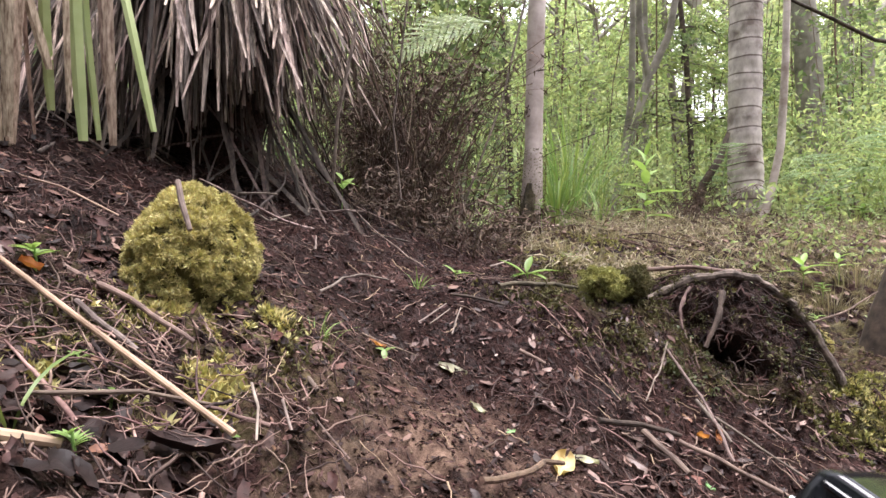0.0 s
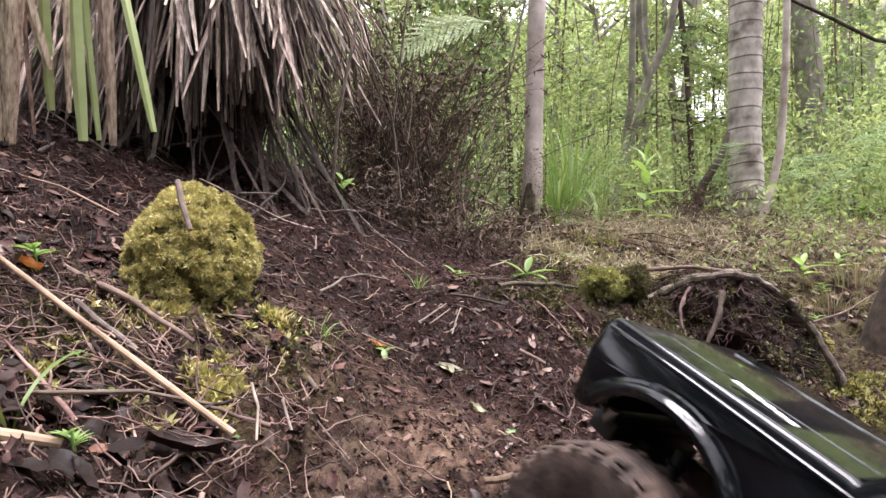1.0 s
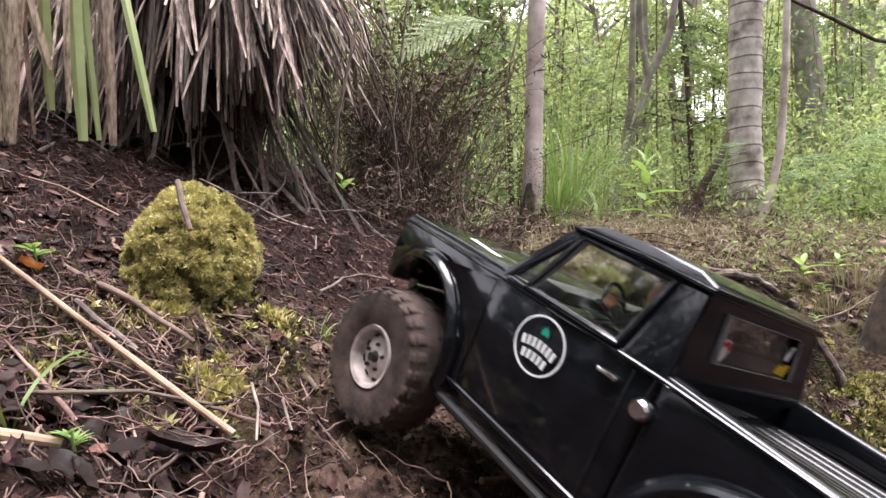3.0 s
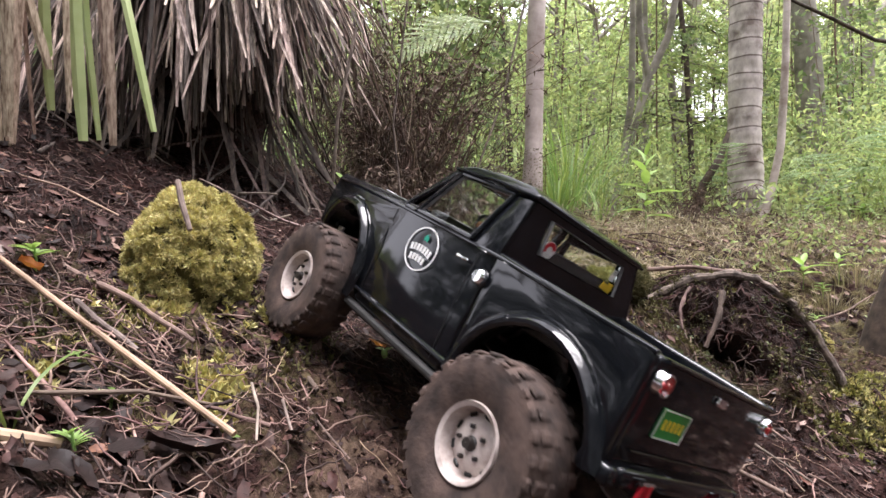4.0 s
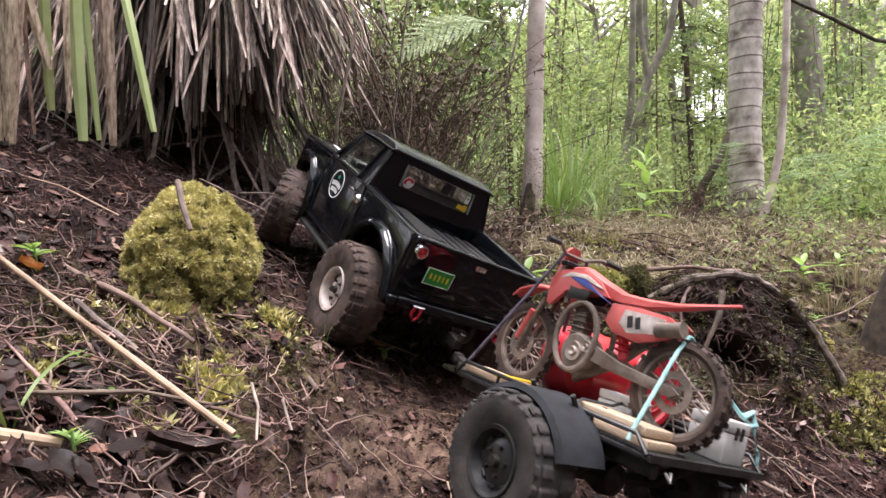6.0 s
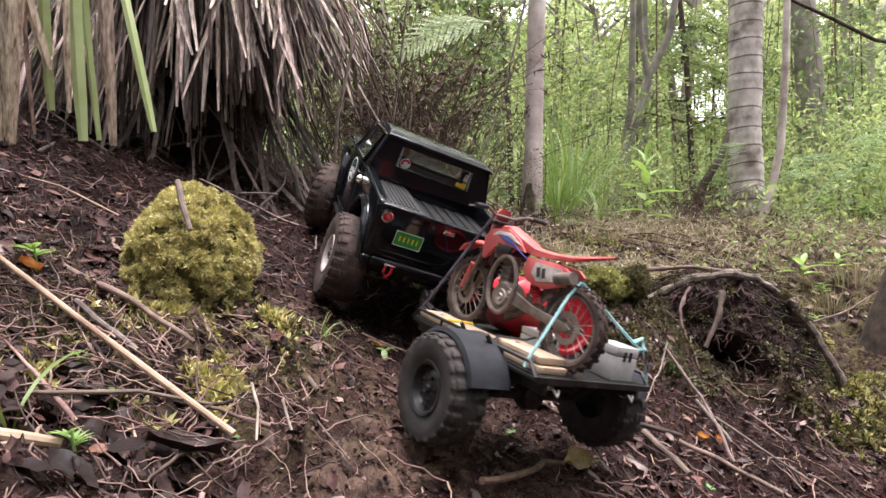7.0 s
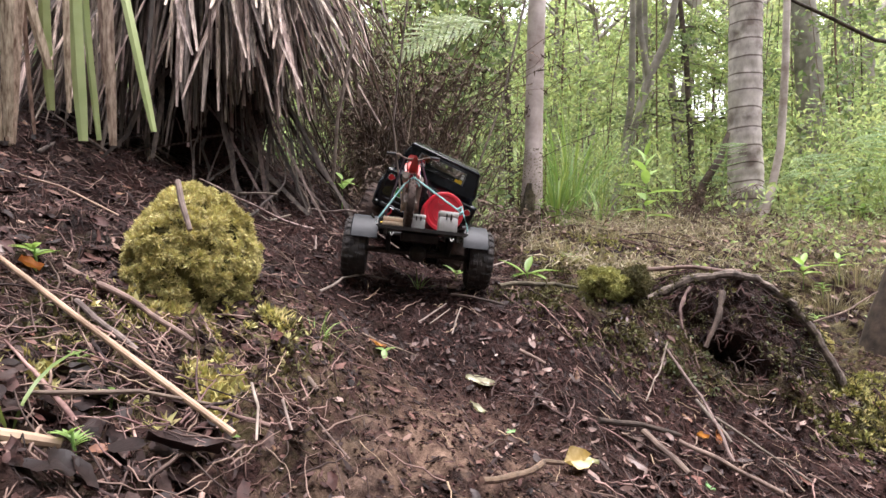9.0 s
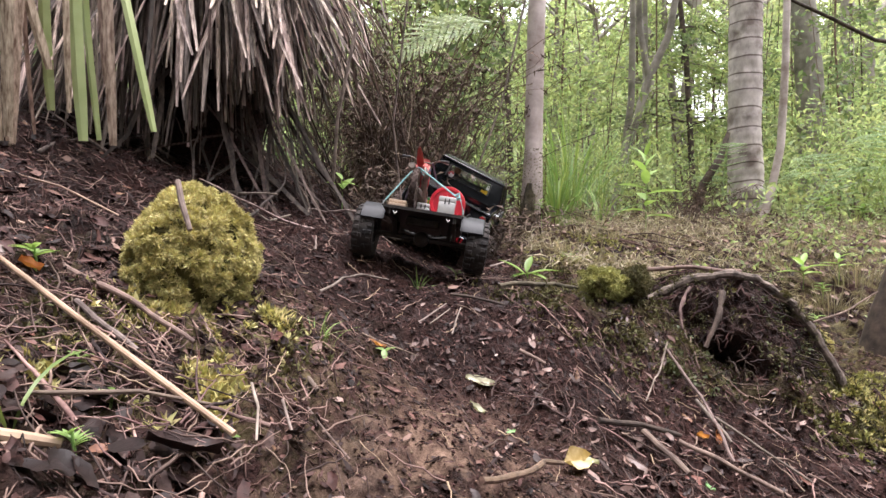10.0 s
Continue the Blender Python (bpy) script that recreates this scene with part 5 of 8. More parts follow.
def crumbs(x, y, size, sink=0.3):
    """Small uneven octahedral lumps on the land."""
    n = len(x)
    c = np.stack([x, y, land(x, y) + size * (0.5 - sink)], 1)
    d = np.array([[1, 0, 0], [0, 1, 0], [-1, 0, 0], [0, -1, 0], [0, 0, 1], [0, 0, -1]], float)
    ang = RNG.uniform(0, 6.28, n)
    ca, sa = np.cos(ang), np.sin(ang)
    rot = np.zeros((n, 3, 3))
    rot[:, 0, 0], rot[:, 0, 1], rot[:, 1, 0], rot[:, 1, 1], rot[:, 2, 2] = ca, -sa, sa, ca, 1
    p = np.einsum("nij,kj->nki", rot, d) * RNG.uniform(0.45, 1.1, (n, 6, 1)) * size[:, None, None]
    p[:, :, 2] *= 0.75
    v = (c[:, None, :] + p).reshape(-1, 3)
    tri = np.array([[0, 1, 4], [1, 2, 4], [2, 3, 4], [3, 0, 4], [1, 0, 5], [2, 1, 5], [3, 2, 5], [0, 3, 5]])
    f = (np.arange(n)[:, None, None] * 6 + tri[None]).reshape(-1, 3)
    return v, f


def stuff(name, vf, material, label, category, smooth=False, parent=None):
    ob = mesh_np(name, vf[0], vf[1], material, smooth, parent)
    return tagged(ob, label, category, kind="stuff")


# ---- tussock of dead strap leaves ----
TUSS = Vector((-0.56, 1.36, 0.45))


def blade_mesh(k, length, width, bend, tip_cut):
    """A folded strap leaf that hangs down from its origin."""
    bm = BM()
    n = 9
    rows = []
    rnd = random.Random(100 + k)
    tw = rnd.uniform(-0.5, 0.5)
    for i in range(n):
        t = i / (n - 1)
        z = -length * t
        x = bend * (t ** 2) + 0.006 * math.sin(6 * t + k)
        y = 0.010 * math.sin(4 * t + 2 * k)
        w = width * (0.55 + 0.45 * math.sin(min(1, t * 1.4) * 1.57)) * (1 if t < tip_cut else max(0.45, 1 - (t - tip_cut) / (1 - tip_cut)))
        a = tw * t
        s = Vector((math.sin(a), math.cos(a), 0))
        o = Vector((math.cos(a), -math.sin(a), 0))
        c = Vector((x, y, z))
        rows.append([bm.verts.new(c - s * w / 2 + o * w * 0.22), bm.verts.new(c), bm.verts.new(c + s * w / 2 + o * w * 0.22), bm.verts.new(c - o * 0.0012)])
    for a, b in zip(rows, rows[1:]):
        for p, q in ((0, 1), (1, 2), (2, 3), (3, 0)):
            bm.faces.new((a[p], a[q], b[q], b[p]))
    bmesh.ops.recalc_face_normals(bm, faces=bm.faces)
    me = bpy.data.meshes.new("leaf")
    bm.to_mesh(me)
    bm.free()
    me.materials.append(DEAD_LEAF)
    return me


def build_tussock():
    tus = thing("flax_tussock", "huge tussock with a hanging skirt of dead strap leaves", "tussock", Matrix.Translation(TUSS))
    # rough dark heart that carries the leaves, also added to block light
    bm = BM()
    prof = [(0.0001, 0.95), (0.10, 0.90), (0.20, 0.80), (0.24, 0.60), (0.18, 0.35), (0.11, 0.16), (0.11, 0.0), (0.15, -0.25)]
    lathe(bm, prof, 40, "z")
    for v in bm.verts:
        a = noise.noise(v.co * 9) * 0.05 + noise.noise(v.co * 30) * 0.015
        v.co += Vector((v.co.x, v.co.y, 0)).normalized() * a
    part("heart", bm, SOIL, tus, "dark root mass that also blocks light behind the leaves")
    rnd = random.Random(11)
    meshes = [blade_mesh(k, 1.0, rnd.uniform(0.0045, 0.0115), rnd.uniform(-0.04, 0.09), rnd.choice((0.86, 0.95, 0.97, 0.975))) for k in range(14)]
    bunches = [(radians(a + rnd.uniform(-1.5, 1.5)), rnd.uniform(0.2, 1.0), rnd.uniform(-0.04, 0.045)) for a in (-150, -135, -122, -116, -110, -104, -98, -92, -87, -73, -71, -67, -58, -55, -52, -48, -44, -38, -33, -28, -22, -16, -9, -2)]
    for k in range(296):
        mid, depth, low = rnd.choice(bunches)
        phi = mid + rnd.gauss(0, 0.045) if k % 8 else radians(rnd.uniform(0, 180))
        layer = min(1.0, max(0.0, depth + rnd.gauss(0, 0.15)))
        r_tip = 0.28 + 0.17 * layer
        z_tip = 0.060 + 0.055 * layer + low + rnd.gauss(0, 0.030) + (rnd.uniform(0.05, 0.22) if rnd.random() < 0.4 else 0)
        z_tip += 0.13 * max(0.0, math.cos(phi)) ** 1.5
        z_top = rnd.uniform(0.55, 0.78)
        r_top = r_tip - rnd.uniform(0.09, 0.20)
        p = phi + rnd.gauss(0, 0.17) + (rnd.choice((-0.6, 0.6)) if rnd.random() < 0.07 else 0)
        top = Vector((r_top * math.cos(p), r_top * math.sin(p), z_top))
        tip = Vector((r_tip * math.cos(phi), r_tip * math.sin(phi), z_tip))
        down = (tip - top)
        ln = down.length
        zax = -down.normalized()
        outw = Vector((math.cos(phi), math.sin(phi), 0))
        yax = zax.cross(outw).normalized()
        xax = yax.cross(zax)
        m = Matrix((xax, yax, zax)).transposed().to_4x4() @ Matrix.Rotation(rnd.uniform(-0.7, 0.7), 4, "Z") @ Matrix.Diagonal((1, 1, ln, 1))
        ob = new("dead_leaf", meshes[k % 14])
        ob.parent = tus
        ob.matrix_basis = Matrix.Translation(top) @ m
    # finer leaves behind and among them, coloured darker for the shade in the gaps
    n = 640
    phi = RNG.uniform(-np.pi, np.pi, n)
    phi[:560] = RNG.choice([b[0] for b in bunches] + list(RNG.uniform(-3, 0.1, 10)), 560) + RNG.normal(0, 0.055, 560)
    layer = RNG.uniform(0, 1, n)
    r_tip = 0.20 + 0.20 * layer
    z_tip = 0.05 + 0.09 * layer + 0.10 * np.clip(np.cos(phi), 0, 1) + 0.10 * RNG.uniform(0, 1, n) ** 3 + RNG.normal(0, 0.05, n)
    zt = RNG.uniform(0.5, 0.8, n)
    rt = r_tip - RNG.uniform(0.06, 0.18, n)
    p2 = phi + RNG.normal(0, 0.14, n)
    t = np.linspace(0, 1, 5)[None, :, None]
    a = np.stack([rt * np.cos(p2), rt * np.sin(p2), zt], 1)[:, None]
    b = np.stack([r_tip * np.cos(phi), r_tip * np.sin(phi), z_tip], 1)[:, None]
    path = a + (b - a) * t
    path[:, :, :2] += (np.stack([np.cos(phi), np.sin(phi)], 1) * RNG.uniform(-0.02, 0.05, n)[:, None])[:, None, :] * np.sin(np.pi * t)
    w = RNG.uniform(0.0025, 0.0085, n)[:, None] * np.array([0.8, 1, 1, 0.95, 0.7])[None]
    side = unit(np.stack([-np.sin(phi), np.cos(phi), RNG.normal(0, 0.2, n)], 1) + RNG.normal(0, 0.5, (n, 3)) * np.array([1, 1, 0]))
    stuff("fine_dead_leaves", strips(path, w, side), DEAD_SHADED, "", "", parent=tus)
    # stalks that lean from the heart to the ground
    n = 60
    phi = np.where(RNG.uniform(0, 1, n) < 0.85, RNG.uniform(-1.55, 0.2, n), RNG.uniform(-2.6, -1.55, n))
    p2 = phi + RNG.normal(0, 0.30, n)
    re = RNG.uniform(0.27, 0.42, n)
    ex, ey = re * np.cos(p2), re * np.sin(p2)
    b = np.stack([ex, ey, land(ex + TUSS.x, ey + TUSS.y) - TUSS.z - 0.004], 1)[:, None]
    a = np.stack([0.21 * np.cos(phi), 0.21 * np.sin(phi), RNG.uniform(0.06, 0.28, n)], 1)[:, None]
    t = np.linspace(0, 1, 5)[None, :, None]
    path = a + (b - a) * t + RNG.normal(0, 0.004, (n, 5, 3))
    w = RNG.uniform(0.003, 0.011, n)[:, None] * np.array([0.9, 1, 1, 0.9, 0.7])[None]
    side = unit(np.stack([-np.sin(phi), np.cos(phi), 0 * phi], 1) + RNG.normal(0, 0.4, (n, 3)))
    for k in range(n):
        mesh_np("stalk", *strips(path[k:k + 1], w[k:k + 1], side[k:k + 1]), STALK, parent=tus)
    # crown above, arching up and over
    n = 220
    phi = RNG.uniform(-np.pi, np.pi, n)
    t = np.linspace(0, 1, 6)[None]
    r = 0.05 + RNG.uniform(0.28, 0.55, n)[:, None] * t
    z = 0.75 + RNG.uniform(0.25, 0.75, n)[:, None] * np.sin(t * RNG.uniform(1.6, 2.8, n)[:, None])
    path = np.stack([r * np.cos(phi)[:, None], r * np.sin(phi)[:, None], z], -1)
    w = 0.024 * np.array([0.8, 1, 1, 0.9, 0.6, 0.1])[None] * np.ones((n, 1))
    side = np.stack([-np.sin(phi), np.cos(phi), 0 * phi], 1)
    stuff("crown_leaves", strips(path, w, side), GREEN_BLADE, "", "", parent=tus)
    return tus


build_tussock()


def green_blade(top, tip, width, lean, name="strap_leaf", material=None, label="fresh green strap leaf hanging from the tussock"):
    """A fresh folded strap leaf with a cut tip."""
    top, tip = Vector(top), Vector(tip)
    bm = BM()
    rows = []
    n = 10
    side = Vector((math.cos(lean), math.sin(lean), 0))
    out = Vector((math.sin(lean), -math.cos(lean), 0))
    for i in range(n):
        t = i / (n - 1)
        c = top.lerp(tip, t) + out * 0.020 * math.sin(math.pi * t)
        w = width * (0.85 + 0.15 * math.sin(3 * t)) * (1 if t < 0.95 else 0.75)
        rows.append([bm.verts.new(c - side * w / 2), bm.verts.new(c - side * w * 0.05 + out * w * 0.16), bm.verts.new(c + side * w / 2), bm.verts.new(c + out * w * 0.10)])
    for a, b in zip(rows, rows[1:]):
        for p, q in ((0, 1), (1, 2), (2, 3), (3, 0)):
            bm.faces.new((a[p], a[q], b[q], b[p]))
    bm.faces.new(rows[0])
    bm.faces.new(rows[-1][::-1])
    bmesh.ops.recalc_face_normals(bm, faces=bm.faces)
    return tagged(part(name, bm, material or GREEN_BLADE, sharp=20), label, "leaf", "long leaves at the tussock's edge")


green_blade((-0.590, 0.87, 0.95), (-0.588, 0.87, 0.508), 0.017, 0.1)
green_blade((-0.555, 0.87, 1.00), (-0.540, 0.87, 0.462), 0.020, 0.2)
green_blade((-0.540, 0.88, 1.00), (-0.522, 0.88, 0.465), 0.014, -0.2)
green_blade((-0.540, 0.87, 0.95), (-0.434, 0.87, 0.476), 0.013, 0.5)
DEAD_STRAW = mat("straw_strap_leaf", (0.15, 0.09, 0.055), (0.60, 0.47, 0.35), 40, 0.7, stretch=(6, 6, 1), vary=0.2, bump=0.5)
for top, tip, w, le in (((-0.578, 0.84, 0.95), (-0.627, 0.84, 0.444), 0.019, 0.2), ((-0.553, 0.85, 0.95), (-0.548, 0.85, 0.50), 0.009, 0.4), ((-0.600, 0.86, 0.95), (-0.606, 0.86, 0.47), 0.010, -0.3), ((-0.520, 0.88, 0.95), (-0.512, 0.88, 0.55), 0.009, 0.2), ((-0.585, 0.80, 0.95), (-0.600, 0.80, 0.455), 0.016, 0.3), ((-0.62, 0.84, 0.95), (-0.632, 0.83, 0.43), 0.016, -0.3), ((-0.51, 0.87, 0.95), (-0.495, 0.87, 0.455), 0.015, 0.4), ((-0.66, 0.86, 0.9), (-0.57, 0.84, 0.56), 0.016, 0.1)):
    green_blade(top, tip, w, le, "dry_strap_leaf", DEAD_STRAW, "dry straw-coloured strap leaf hanging from the tussock")


# ---- moss cushion ----
def build_moss(name, centre, rx, ry, rz, tufts, label, material=MOSS, size=0.0105, tilt=(0, 0, 0), uneven=0.13):
    """A cushion of many small domed tufts, each a bunch of leafy stars."""
    ob = thing(name, label, "moss", pose(*centre, *tilt))
    R = np.array([rx, ry, rz])
    k = np.arange(tufts) + 0.5
    zc = 1 - 1.65 * k / tufts
    az = k * 2.39996 + RNG.normal(0, 0.12, tufts)
    d = unit(np.stack([np.sqrt(1 - zc ** 2) * np.cos(az), np.sqrt(1 - zc ** 2) * np.sin(az), zc], 1) + RNG.normal(0, 0.05, (tufts, 3)))

    def swell(q):
        return 1 + uneven * (noise.noise(Vector(q) * 2.2 + Vector(centre)) + 0.55 * noise.noise(Vector(q) * 6))
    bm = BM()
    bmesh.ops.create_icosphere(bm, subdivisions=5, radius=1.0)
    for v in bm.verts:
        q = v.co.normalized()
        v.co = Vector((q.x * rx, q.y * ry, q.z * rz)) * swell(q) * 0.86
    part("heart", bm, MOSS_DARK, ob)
    grow = RNG.uniform(-0.25, 0.9, tufts)
    c = d * R * np.array([swell(q) for q in d])[:, None] * 0.93
    nrm = unit(d / R)
    spacing = math.sqrt(2 * math.pi * (rx * rz + rx * ry) / tufts)
    s = 12
    o = unit(np.repeat(nrm, s, 0) * 0.8 + rand_dirs(tufts * s))
    flat = o - nrm.repeat(s, 0) * np.sum(o * nrm.repeat(s, 0), 1)[:, None]
    p = np.repeat(c, s, 0) + flat * spacing * 0.50 + nrm.repeat(s, 0) * (spacing * (0.42 - 0.40 * np.linalg.norm(flat, axis=1) ** 2) + np.repeat(grow, s) * size * 0.5)[:, None]
    m = 21
    up = unit(o + nrm.repeat(s, 0) * 0.4)
    al = unit(np.repeat(up, m, 0) * 0.62 + rand_dirs(len(p) * m))
    start = np.repeat(p, m, 0) + al * size * 0.12
    v, f = leaf_quads(start, al, RNG.uniform(0.28, 0.66, len(start)) * size, size * 0.13, 0.8)
    tagged(mesh_np("moss_tuft", v, f, material, parent=ob), kind="stuff")
    return ob


build_moss("moss_cushion", (-0.286, 0.662, 0.283), 0.065, 0.068, 0.083, 380, "big rounded cushion of golden-green moss on the bank", tilt=(-10, 6, 0))
build_moss("moss_clump", (0.292, 1.045, 0.233), 0.036, 0.034, 0.026, 70, "small green-gold moss clump on top of the cut bank", MOSS_GREEN, uneven=0.45)
build_moss("moss_clump", (0.345, 1.045, 0.238), 0.022, 0.022, 0.026, 40, "small dark moss clump beside the golden one", MOSS_DULL, uneven=0.4)
build_moss("moss_clump", (0.860, 1.40, land1(0.86, 1.40) + 0.01), 0.060, 0.05, 0.04, 80, "yellow-green moss clump behind the rotten stump", size=0.012, uneven=0.4)


def mossy_carpet(name, pts, spread_r, n, material, label, size=0.007):
    """Low moss over the land round given middles."""
    xs, ys = [], []
    for (x, y, w) in pts:
        k = int(n * w)
        xs.append(RNG.normal(x, spread_r, k))
        ys.append(RNG.normal(y, spread_r, k))
    x, y = np.concatenate(xs), np.concatenate(ys)
    keep = fbm(x, y, 28, 3, 77) > -0.03
    x, y = x[keep], y[keep]
    m = 5
    p = np.repeat(np.stack([x, y, land(x, y) - 0.001], 1), m, 0)
    v, f = leaf_quads(p, rand_dirs(len(p), 0.9), RNG.uniform(0.5, 1.3, len(p)) * size, size * 0.4, 0.5)
    return stuff(name, (v, f), material, label, "moss")


PATCHES = [(-0.317, 0.431, 1), (-0.294, 0.440, 1), (-0.242, 0.432, 1.2), (-0.232, 0.442, 0.8), (-0.240, 0.520, 1), (-0.201, 0.498, 0.7), (-0.193, 0.544, 0.7), (-0.243, 0.561, 1), (-0.187, 0.632, 0.7), (-0.292, 0.396, 0.6), (-0.280, 0.582, 1)]
mossy_carpet("moss_carpet", [(-0.25, 0.585, 1), (-0.21, 0.56, 0.8), (-0.27, 0.52, 0.6), (-0.21, 0.62, 1), (-0.24, 0.60, 1), (-0.27, 0.60, 1), (-0.22, 0.53, 0.5)], 0.026, 330, MOSS, "patchy golden moss spreading below the moss cushion", 0.0095)
mossy_carpet("moss_carpet", PATCHES, 0.011, 230, MOSS, "small lush patches of yellow-green moss among the litter", 0.0120)
mossy_carpet("moss_carpet", [(-0.25, 0.585, 1), (-0.20, 0.60, 1), (-0.30, 0.50, 0.8), (-0.21, 0.64, 1), (-0.19, 0.56, 0.5)], 0.035, 600, MOSS_DULL, "thin dull moss spreading below the moss cushion", 0.008)
mossy_carpet("bank_moss", [(0.624, 0.905, 1), (0.708, 0.96, 1.2), (0.677, 0.99, 1), (0.58, 0.90, 0.7), (0.75, 1.02, 1.2), (0.66, 0.93, 1)], 0.030, 330, MOSS_DULL, "dull green moss on the foot of the bank", 0.010)
mossy_carpet("bank_moss", [(0.70, 0.96, 1), (0.63, 0.91, 0.6), (0.74, 1.03, 1), (0.80, 1.10, 1), (0.86, 1.2, 1)], 0.032, 420, MOSS_GREEN, "yellowish moss on the foot of the bank", 0.010)
mossy_carpet("bank_moss", [(0.72, 0.97, 1), (0.745, 1.0, 1), (0.69, 0.935, 0.7), (0.80, 1.06, 0.8)], 0.022, 330, MOSS, "golden moss on the foot of the bank", 0.011)
mossy_carpet("shelf_moss", [(0.36, 1.45, 1), (0.40, 1.62, 1), (0.33, 1.35, 0.8), (0.46, 1.78, 1.2), (0.52, 1.60, 0.7)], 0.045, 260, MOSS_GREEN, "thin green-gold moss on the shelf behind the cut bank", 0.011)
mossy_carpet("bank_moss", [(0.14, 0.99, 0.7), (0.20, 0.98, 1), (0.28, 1.0, 1), (0.36, 1.02, 1), (0.34, 1.12, 1), (0.34, 1.32, 1.2), (0.25, 1.25, 1.2), (0.40, 0.97, 0.6), (0.26, 0.94, 0.6), (0.9, 1.4, 1)], 0.05, 450, MOSS_DULL, "thin dull moss over the cut bank", 0.009)


# ---- rotten stump on the bank ----
def build_stump():
    k0 = 0.86
    st = thing("rotten_stump", "rotten hollow tree stump with arching roots, half covered in moss", "stump", Matrix.Translation((0.525, 1.118, 0.085)) @ Matrix.Diagonal((k0, k0, k0, 1)))
    bm = BM()
    bmesh.ops.create_icosphere(bm, subdivisions=6, radius=1.0)
    hole = Vector((-0.24, -0.72, 0.06)).normalized()

    def girth(d):
        fib = noise.noise(Vector((d.x * 14, d.y * 14, d.z * 3)))
        return 1 + 0.16 * noise.noise(d * 3) + 0.10 * fib + 0.05 * noise.noise(d * 22) + 0.025 * noise.noise(d * 45)
    for v in bm.verts:
        d = v.co.normalized()
        c = max(0.0, (d.dot(hole) - 0.935 + 0.03 * noise.noise(d * 9)) / 0.065)
        k = girth(d) * (1 - 0.85 * min(1, c * 1.8))
        v.co = Vector((d.x * 0.200, d.y * 0.155, d.z * 0.195 - max(0, d.x) * 0.02)) * k
    part("stump_body", bm, ROTTEN, st, "crumbling red-brown rotten wood")
    rnd = random.Random(3)
    for pts, r, bark in (([(-0.215, -0.06, 0.118), (-0.165, -0.07, 0.145), (-0.10, -0.08, 0.182), (-0.03, -0.085, 0.196), (0.045, -0.09, 0.190), (0.10, -0.10, 0.150), (0.15, -0.12, 0.075), (0.185, -0.14, -0.005), (0.200, -0.165, -0.05)], 0.0090, ROOT_BARK),
                         ([(0.02, -0.075, 0.200), (-0.06, -0.02, 0.212), (-0.16, 0.04, 0.20)], 0.005, STICK_BROWN),
                         ([(-0.045, -0.13, 0.165), (-0.070, -0.165, 0.12), (-0.105, -0.185, 0.06)], 0.0050, BARK_DARK),
                         ([(-0.10, -0.10, 0.170), (-0.13, -0.13, 0.13), (-0.135, -0.15, 0.09)], 0.0035, STICK_BROWN),
                         ([(0.10, -0.10, 0.148), (0.135, -0.07, 0.10), (0.19, -0.07, 0.03)], 0.008, BARK_MOSSY)):
        bm = BM()
        fine = []
        for (a, b) in zip(pts, pts[1:]):
            for i in range(5):
                q = Vector(a).lerp(Vector(b), i / 5)
                fine.append(q + Vector((noise.noise(q * 30), noise.noise(q * 30 + Vector((5, 5, 5))), noise.noise(q * 30 + Vector((9, 1, 4))))) * 0.005)
        fine.append(Vector(pts[-1]))
        tube(bm, fine, [r * (1.1 - 0.35 * i / len(fine)) * (0.70 + 0.6 * rnd.random()) for i in range(len(fine))], 9)
        part("root", bm, bark, st, "weathered grey-brown root")
    # moss tufts along the big root
    k = 260
    t = RNG.uniform(0.05, 0.95, k)
    t = t[fbm(t, 0 * t, 9, 2, 12) > 0.0]
    rp = np.array([(-0.215, -0.06, 0.118), (-0.165, -0.07, 0.145), (-0.10, -0.08, 0.182), (-0.03, -0.085, 0.196), (0.045, -0.09, 0.190), (0.10, -0.10, 0.150), (0.15, -0.12, 0.075), (0.185, -0.14, -0.005), (0.200, -0.165, -0.05)])
    q = np.stack([np.interp(t, np.linspace(0, 1, 9), rp[:, c]) for c in range(3)], 1) + rand_dirs(len(t), 0.5) * 0.009
    q = np.repeat(q, 9, 0)
    tagged(mesh_np("root_moss", *leaf_quads(q, rand_dirs(len(q), 0.2), RNG.uniform(0.004, 0.010, len(q)), 0.0028, 0.7), MOSS_DULL, parent=st), "dull moss on the root", kind="stuff")
    # rootlets that hang over the hollow
    n = 46
    a = np.stack([RNG.uniform(-0.09, 0.11, n), RNG.uniform(-0.175, -0.135, n), RNG.uniform(-0.02, 0.05, n)], 1)
    b = a + np.stack([RNG.normal(0, 0.02, n), RNG.uniform(-0.02, 0.0, n), -RNG.uniform(0.015, 0.06, n)], 1)
    t = np.linspace(0, 1, 6)[None, :, None]
    path = a[:, None] + (b - a)[:, None] * t + np.cumsum(RNG.normal(0, 0.003, (n, 6, 3)), 1)
    tagged(mesh_np("root_fringe", *rods(path, np.linspace(0.0016, 0.0006, 6)[None] * RNG.uniform(0.5, 1.5, n)[:, None], 5), BARK_DARK, parent=st), "dark hanging rootlets", kind="stuff")
    # shaggy strands of rotten wood
    d = rand_dirs(3600)
    d = d[(d[:, 1] < 0.1) & (d[:, 2] > -0.45) & (d @ np.array(hole) < 0.95)]
    n = len(d)
    t = np.linspace(0, 1, 5)[None, :]
    low = d[:, None, 2] - t * RNG.uniform(0.04, 0.17, n)[:, None]
    out = np.sqrt(np.clip(1 - low ** 2, 0.05, 1)) / np.hypot(d[:, 0], d[:, 1])[:, None]
    slant = RNG.normal(0, 0.10, n)[:, None] * t
